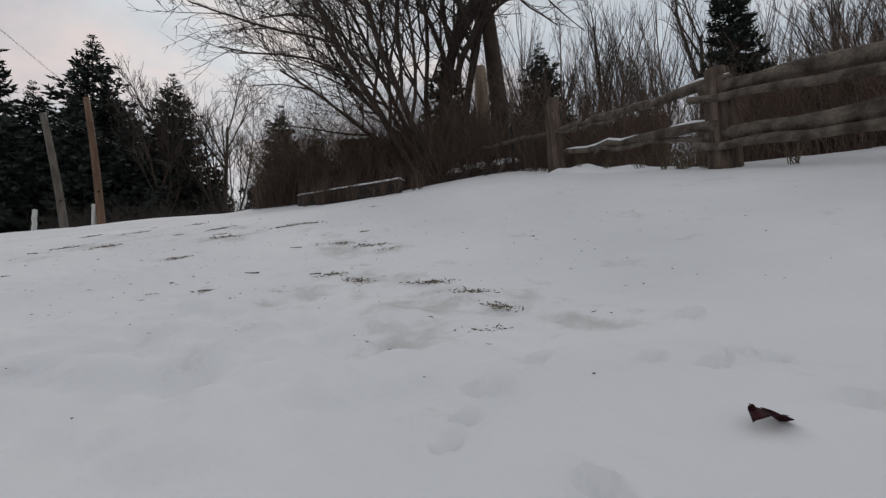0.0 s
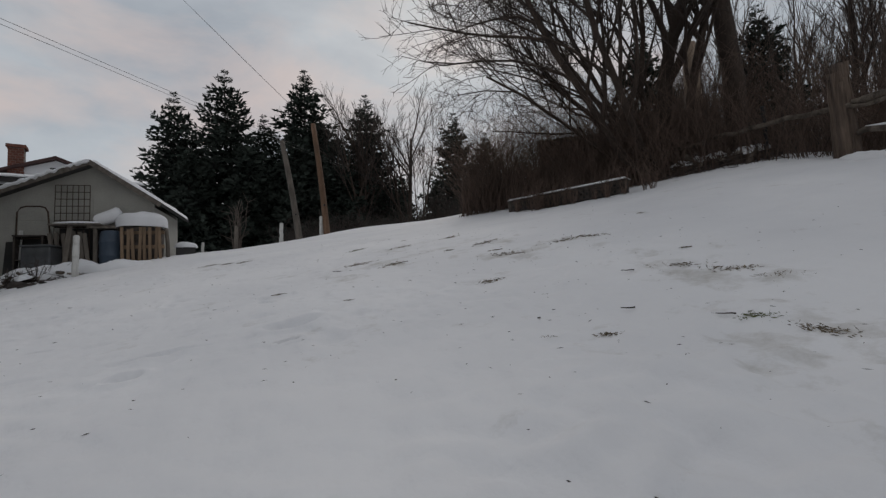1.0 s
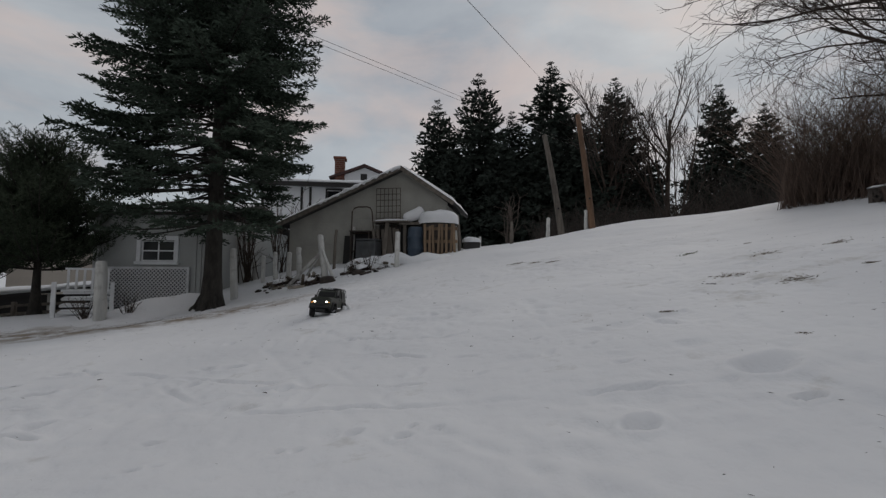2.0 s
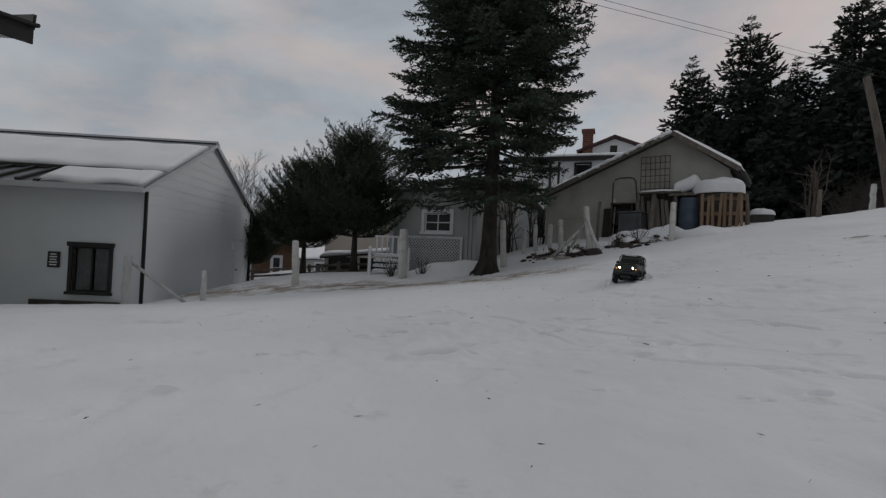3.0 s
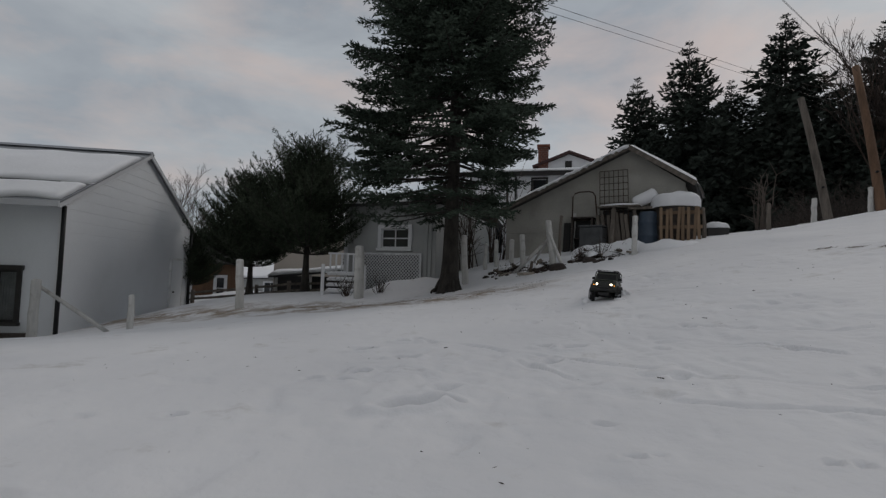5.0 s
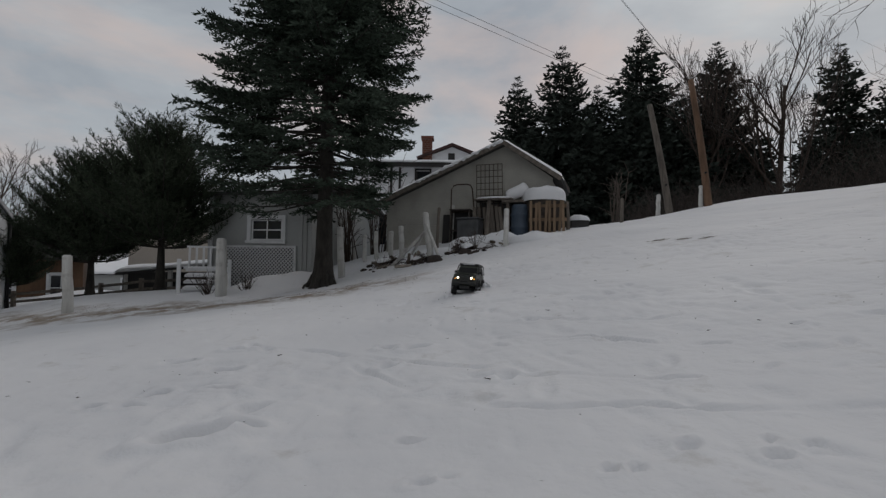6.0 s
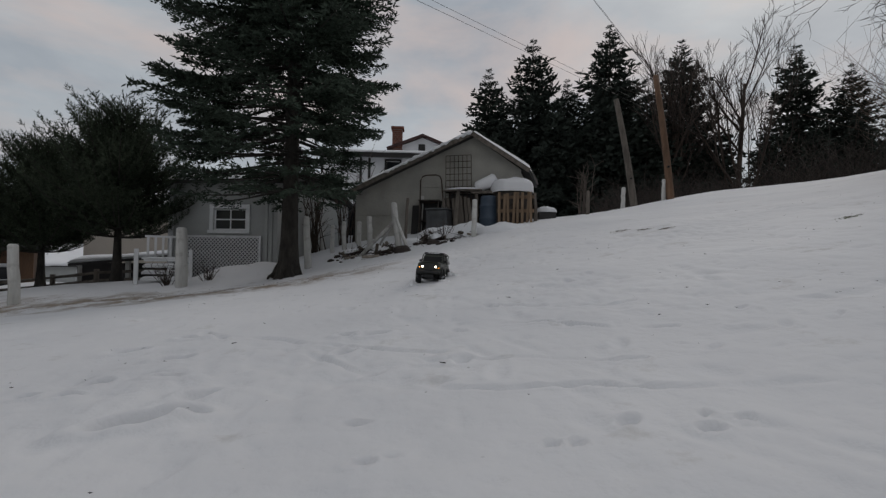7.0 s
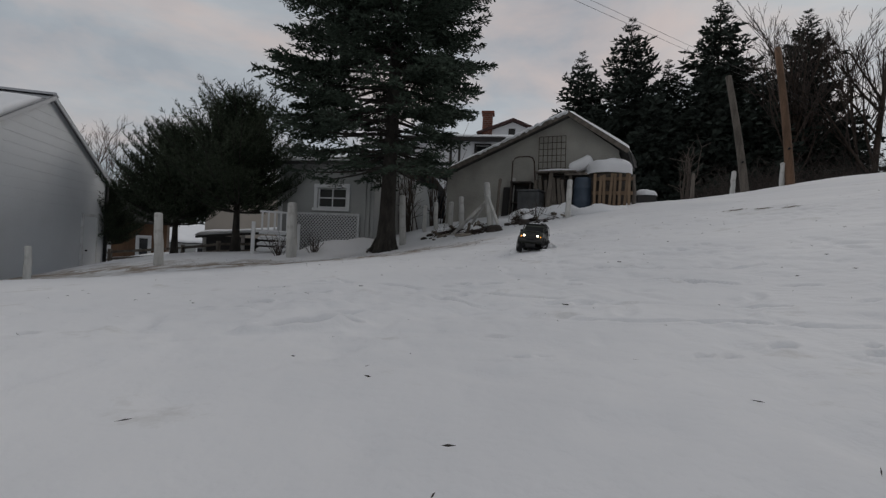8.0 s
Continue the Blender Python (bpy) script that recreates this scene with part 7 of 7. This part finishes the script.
LAMP_AMBER = material("amber_lamp_glow", (1.0, 0.34, 0.03), 0.3, vary=0.0, bump=0.0, emit=4.0)
LAMP_RED = material("red_lamp_glow", (1.0, 0.06, 0.03), 0.3, vary=0.0, bump=0.0, emit=3.0)
RUST_COVER = material("muddy_wheel_cover", (0.14, 0.06, 0.04), 0.7, vary=0.5, scale=30, fine=120, bump=0.2, second=(0.05, 0.045, 0.045))


SMOKED = material("smoked_plastic", (0.012, 0.013, 0.013), 0.35, vary=0.3, scale=20, fine=90, bump=0.05, spec=0.2)


def arc(cx, cz, r, a0, a1, n):
    return [(cx + r * math.cos(radians(a0 + (a1 - a0) * i / n)), cz + r * math.sin(radians(a0 + (a1 - a0) * i / n))) for i in range(n + 1)]


def wheel_mesh():
    """Tyre with side walls and tread blocks, axle along y, and its rim."""
    bm = bmesh.new()
    prof = [(0.032, -0.02), (0.05, -0.024), (0.057, -0.02), (0.0585, -0.012), (0.0585, 0.012), (0.057, 0.02), (0.05, 0.024), (0.032, 0.02)]
    n = 36
    rings = []
    for i in range(n):
        a = 2 * math.pi * i / n
        rings.append([bm.verts.new((r * math.cos(a), y, r * math.sin(a))) for r, y in prof])
    for i in range(n):
        a, b = rings[i], rings[(i + 1) % n]
        for k in range(len(prof)):
            k2 = (k + 1) % len(prof)
            bm.faces.new((a[k], a[k2], b[k2], b[k]))
    for i in range(22):
        a = 2 * math.pi * i / 22
        for s in (-1, 1):
            m = Matrix.Rotation(-a, 4, "Y") @ Matrix.Translation((0.0595, s * 0.0125, 0)) @ Matrix.Rotation(s * 0.5, 4, "X")
            box(bm, -0.003, -0.009, -0.0045, 0.003, 0.009, 0.0045, m=m)
    bmesh.ops.recalc_face_normals(bm, faces=bm.faces)
    return bm


def rim_mesh():
    bm = bmesh.new()
    n = 28
    prof = [(0.0, 0.008), (0.008, 0.01), (0.012, 0.006), (0.026, 0.009), (0.0315, 0.02), (0.034, 0.021)]
    rings = [[bm.verts.new((r * math.cos(2 * math.pi * i / n), y, r * math.sin(2 * math.pi * i / n))) for i in range(n)] for r, y in prof[1:]]
    c = bm.verts.new((0, prof[0][1], 0))
    for i in range(n):
        bm.faces.new((c, rings[0][i], rings[0][(i + 1) % n]))
    for a, b in zip(rings, rings[1:]):
        for i in range(n):
            bm.faces.new((a[i], b[i], b[(i + 1) % n], a[(i + 1) % n]))
    for i in range(6):
        m = Matrix.Rotation(i * math.pi / 3, 4, "Y") @ Matrix.Translation((0.019, 0.011, 0))
        box(bm, -0.009, -0.003, -0.0035, 0.009, 0.003, 0.0035, m=m)
    bmesh.ops.recalc_face_normals(bm, faces=bm.faces)
    return bm


def toy_truck(m):
    e = thing("toy_truck", m, "grey-green model off-road truck with lit headlamps in the snow", "model truck")
    hw = 0.098
    # lower body with wheel arches, nose to the +x side
    low = [(-0.25, 0.2), (-0.25, 0.105), (-0.225, 0.092)] + [(x, z) for x, z in arc(-0.162, 0.085, 0.068, 175, 5, 12)] + [(-0.08, 0.085), (0.085, 0.085)] + [(x, z) for x, z in arc(0.162, 0.085, 0.068, 175, 5, 12)] + [(0.245, 0.1), (0.25, 0.115), (0.25, 0.185), (0.24, 0.196), (0.1, 0.205), (0.092, 0.2)]
    bm = prism(low, -hw, hw)
    bmesh.ops.bevel(bm, geom=[ed for ed in bm.edges if all(v.co.z > 0.18 for v in ed.verts)], offset=0.006, segments=2, affect="EDGES")
    body = part("body", bm, TRUCK_GREY, e)
    # cabin, leaning in towards the roof
    bm = bmesh.new()
    b = [bm.verts.new(p) for p in ((-0.25, -hw, 0.2), (0.095, -hw, 0.2), (0.095, hw, 0.2), (-0.25, hw, 0.2))]
    t = [bm.verts.new(p) for p in ((-0.242, -hw + 0.014, 0.282), (0.05, -hw + 0.014, 0.282), (0.05, hw - 0.014, 0.282), (-0.242, hw - 0.014, 0.282))]
    bm.faces.new(b[::-1])
    bm.faces.new(t)
    for i in range(4):
        bm.faces.new((b[i], b[(i + 1) % 4], t[(i + 1) % 4], t[i]))
    bmesh.ops.bevel(bm, geom=bm.edges[:], offset=0.007, segments=2, affect="EDGES")
    part("cabin", bm, TRUCK_GREY, e)
    part("bonnet", boxed(0.1, -0.075, 0.198, 0.242, 0.075, 0.207, 0.003), TRUCK_GREY, e)
    # glass
    lean = math.degrees(math.atan2(0.014, 0.082))
    for s in (-1, 1):
        for x0, x1 in ((-0.225, -0.1), (-0.078, -0.025), (0.0, 0.062)):
            bm = prism([(x0, 0.214), (x1, 0.214), (x1 - (0.02 if x0 == 0.0 else 0), 0.262), (x0, 0.262)], -0.0015, 0.0015)
            ob = part("side_window", bm, SMOKED, e)
            ob.matrix_basis = Matrix.Translation((0, s * (hw - 0.0058), 0.236)) @ Matrix.Rotation(radians(lean) * s, 4, "X") @ Matrix.Translation((0, 0, -0.236))
        part("door_seam", boxed(-0.092, s * (hw + 0.0008) - 0.0008, 0.095, -0.09, s * (hw + 0.0008) + 0.0008, 0.2), TRUCK_BLACK, e)
        part("door_seam", boxed(-0.012, s * (hw + 0.0008) - 0.0008, 0.095, -0.01, s * (hw + 0.0008) + 0.0008, 0.2), TRUCK_BLACK, e)
        part("door_handle", boxed(-0.03, s * (hw + 0.002) - 0.002, 0.18, -0.015, s * (hw + 0.002) + 0.002, 0.185), TRUCK_BLACK, e)
        for cx in (-0.162, 0.162):
            o, i_ = arc(cx, 0.085, 0.079, 178, 2, 14), arc(cx, 0.085, 0.067, 178, 2, 14)
            ring = o + i_[::-1]
            f = prism(ring, s * hw - 0.004 if s > 0 else -hw - 0.016, s * hw + 0.016 if s > 0 else -hw + 0.004)
            part("wheel_arch", f, TRUCK_BLACK, e)
        part("sill", boxed(-0.085, s * 0.095 - 0.008, 0.075, 0.085, s * 0.095 + 0.008, 0.088, 0.003), TRUCK_BLACK, e)
        part("sill_snow", boxed(-0.07, s * 0.1 - 0.006, 0.087, 0.07, s * 0.1 + 0.005, 0.1, 0.005), SNOW_CAP, e, "packed snow on the sill")
        tb = Tubes()
        tb.add([(0.1, s * 0.1, 0.2), (0.058, s * 0.092, 0.284), (-0.07, s * 0.09, 0.292), (-0.235, s * 0.092, 0.288), (-0.252, s * 0.101, 0.21)], [0.0045] * 5, 7)
        part("cage_tube", tb.mesh("cage_tube", TRUCK_BLACK), TRUCK_BLACK, e)
        tb = Tubes()
        tb.add([(-0.07, s * 0.09, 0.292), (-0.085, s * 0.102, 0.2)], [0.004, 0.004], 7)
        part("cage_tube", tb.mesh("cage_tube", TRUCK_BLACK), TRUCK_BLACK, e)
        part("mirror", boxed(0.07, s * 0.112 - 0.011, 0.208, 0.078, s * 0.112 + 0.011, 0.232, 0.003), TRUCK_BLACK, e)
    ws = part("windscreen", boxed(-0.0015, -0.078, 0.0, 0.0015, 0.078, 0.058), SMOKED, e)
    ws.matrix_basis = Matrix.Translation((0.0895, 0, 0.213)) @ Matrix.Rotation(-math.atan2(0.045, 0.082), 4, "Y")
    part("rear_window", boxed(-0.252, -0.055, 0.214, -0.247, 0.055, 0.262), GLASS, e)
    # front: grille, lamps, bumper, winch
    part("grille", boxed(0.249, -0.072, 0.13, 0.2545, 0.072, 0.183, 0.002), TRUCK_BLACK, e)
    for i in range(4):
        part("grille_slat", boxed(0.2545, -0.04, 0.138 + i * 0.011, 0.2565, 0.04, 0.1425 + i * 0.011), TRUCK_GREY, e)
    for s in (-1, 1):
        tb = Tubes()
        tb.add([(0.252, s * 0.057, 0.16), (0.259, s * 0.057, 0.16), (0.261, s * 0.057, 0.16)], [0.009, 0.009, 0.006], 14)
        part("headlamp", tb.mesh("headlamp", LAMP_WHITE), LAMP_WHITE, e, "lit round headlamp")
        tb = Tubes()
        tb.add([(0.252, s * 0.082, 0.152), (0.258, s * 0.082, 0.152)], [0.0036, 0.003], 10)
        part("indicator", tb.mesh("indicator", LAMP_AMBER), LAMP_AMBER, e, "lit amber indicator")
        tb = Tubes()
        tb.add([(-0.25, s * 0.085, 0.16), (-0.257, s * 0.085, 0.16)], [0.006, 0.005], 10)
        part("tail_lamp", tb.mesh("tail_lamp", LAMP_AMBER), LAMP_AMBER, e, "lit amber rear lamp")
        tb = Tubes()
        tb.add([(-0.25, s * 0.085, 0.135), (-0.258, s * 0.085, 0.135)], [0.0085, 0.007], 10)
        part("tail_lamp", tb.mesh("tail_lamp", LAMP_RED), LAMP_RED, e, "lit red rear lamp")
    part("front_bumper", boxed(0.255, -0.1, 0.1, 0.282, 0.1, 0.122, 0.005), TRUCK_BLACK, e)
    part("winch", boxed(0.258, -0.035, 0.122, 0.278, 0.035, 0.138, 0.004), TRUCK_BLACK, e)
    part("rear_bumper", boxed(-0.272, -0.095, 0.088, -0.25, 0.095, 0.106, 0.004), TRUCK_BLACK, e)
    part("number_plate", boxed(-0.254, 0.05, 0.108, -0.251, 0.078, 0.122), material("plain_plate", (0.4, 0.33, 0.08), 0.6), e)
    part("chassis", boxed(-0.24, -0.045, 0.06, 0.25, 0.045, 0.09, 0.004), TRUCK_BLACK, e)
    for x in (-0.162, 0.162):
        tb = Tubes()
        tb.add([(x, -0.09, 0.058), (x, 0.09, 0.058)], [0.011, 0.011], 8)
        part("axle", tb.mesh("axle", TRUCK_BLACK), TRUCK_BLACK, e)
    # wheels
    wm, rm = None, None
    for x in (-0.162, 0.162):
        for s in (-1, 1):
            w = part("wheel", wheel_mesh() if wm is None else wm, TYRE, e, "knobbly tyre caked with snow")
            wm = w.data
            steer = 14 if x > 0 else 0
            w.matrix_basis = Matrix.Translation((x, s * 0.103, 0.0585)) @ pose(0, 0, 0, 0, 0, (0 if s > 0 else 180) + steer)
            rb = part("rim", rim_mesh() if rm is None else rm, RIM, w, "rim packed with snow")
            rm = rb.data
    # spare wheel, can, rack
    sp = part("spare_wheel", wm, TYRE, e, "spare wheel with a muddy cover")
    sp.matrix_basis = Matrix.Translation((-0.282, -0.035, 0.185)) @ pose(0, 0, 0, 0, 0, 90)
    tb = Tubes()
    tb.add([(-0.3, -0.035, 0.185), (-0.308, -0.035, 0.185), (-0.31, -0.035, 0.185)], [0.052, 0.052, 0.044], 28)
    part("wheel_cover", tb.mesh("wheel_cover", RUST_COVER), RUST_COVER, sp)
    bpy.context.view_layer.update()
    sp.children[0].matrix_parent_inverse = sp.matrix_basis.inverted()
    can = part("fuel_can", boxed(-0.278, 0.04, 0.155, -0.254, 0.078, 0.215, 0.006), CAN_RED, e, "red fuel can strapped to the back")
    part("strap", boxed(-0.2795, 0.038, 0.182, -0.253, 0.08, 0.187), TRUCK_BLACK, can)
    rk = [(-0.245, -0.085, 0.29), (0.045, -0.085, 0.29), (0.045, 0.085, 0.29), (-0.245, 0.085, 0.29)]
    tb = Tubes()
    tb.add(rk + [rk[0]], [0.004] * 5, 6)
    part("rack_rail", tb.mesh("rack_rail", TRUCK_BLACK), TRUCK_BLACK, e)
    tb = Tubes()
    rk2 = [(x, y, 0.302) for x, y, z in rk]
    tb.add(rk2 + [rk2[0]], [0.004] * 5, 6)
    part("rack_rail", tb.mesh("rack_rail", TRUCK_BLACK), TRUCK_BLACK, e)
    for i in range(9):
        x = -0.235 + i * 0.034
        part("rack_slat", boxed(x - 0.007, -0.084, 0.287, x + 0.007, 0.084, 0.291), TRUCK_BLACK, e)
    for x in (-0.2, -0.1, 0.0):
        for s in (-1, 1):
            part("rack_foot", boxed(x - 0.004, s * 0.08 - 0.003, 0.28, x + 0.004, s * 0.08 + 0.003, 0.302), TRUCK_BLACK, e)
    part("rack_box", boxed(-0.2, -0.05, 0.292, -0.06, 0.06, 0.311, 0.005), TRUCK_BLACK, e)
    part("light_bar", boxed(0.042, -0.06, 0.292, 0.056, 0.06, 0.306, 0.003), TRUCK_BLACK, e)
    for i in range(4):
        part("light_bar_lens", boxed(0.056, -0.052 + i * 0.027, 0.294, 0.058, -0.03 + i * 0.027, 0.304), LATTICE_GREY, e)


TRUCK_X, TRUCK_Y, TRUCK_TURN = -0.1, 4.82, 261
TRUCK_SIZE = 1.1
toy_truck(pose(TRUCK_X, TRUCK_Y, ground_z(TRUCK_X, TRUCK_Y) - 0.045, 0, 0, TRUCK_TURN) @ pose(0, 0, 0, -2.5, -3.0, 0) @ Matrix.Diagonal((TRUCK_SIZE, TRUCK_SIZE * 1.05, TRUCK_SIZE * 0.96, 1)))

# snow churned up round the wheels
for i, (dx, dy, a, b, h) in enumerate([(0.17, -0.15, 0.09, 0.05, 0.045), (-0.19, -0.12, 0.1, 0.06, 0.06), (-0.17, 0.15, 0.1, 0.06, 0.05), (-0.33, -0.02, 0.12, 0.1, 0.05), (0.03, -0.16, 0.1, 0.04, 0.04), (0.22, 0.14, 0.07, 0.05, 0.035)]):
    c, s_ = math.cos(radians(TRUCK_TURN)), math.sin(radians(TRUCK_TURN))
    x, y = TRUCK_X + (dx * c - dy * s_) * TRUCK_SIZE, TRUCK_Y + (dx * s_ + dy * c) * TRUCK_SIZE
    snow_heap("snow_clump", pose(x, y, ground_z(x, y) - 0.018, 0, 0, TRUCK_TURN + 15 * i), a, b, h, "loose snow pushed up against a wheel", 160.0 + i, lumps=1.2)
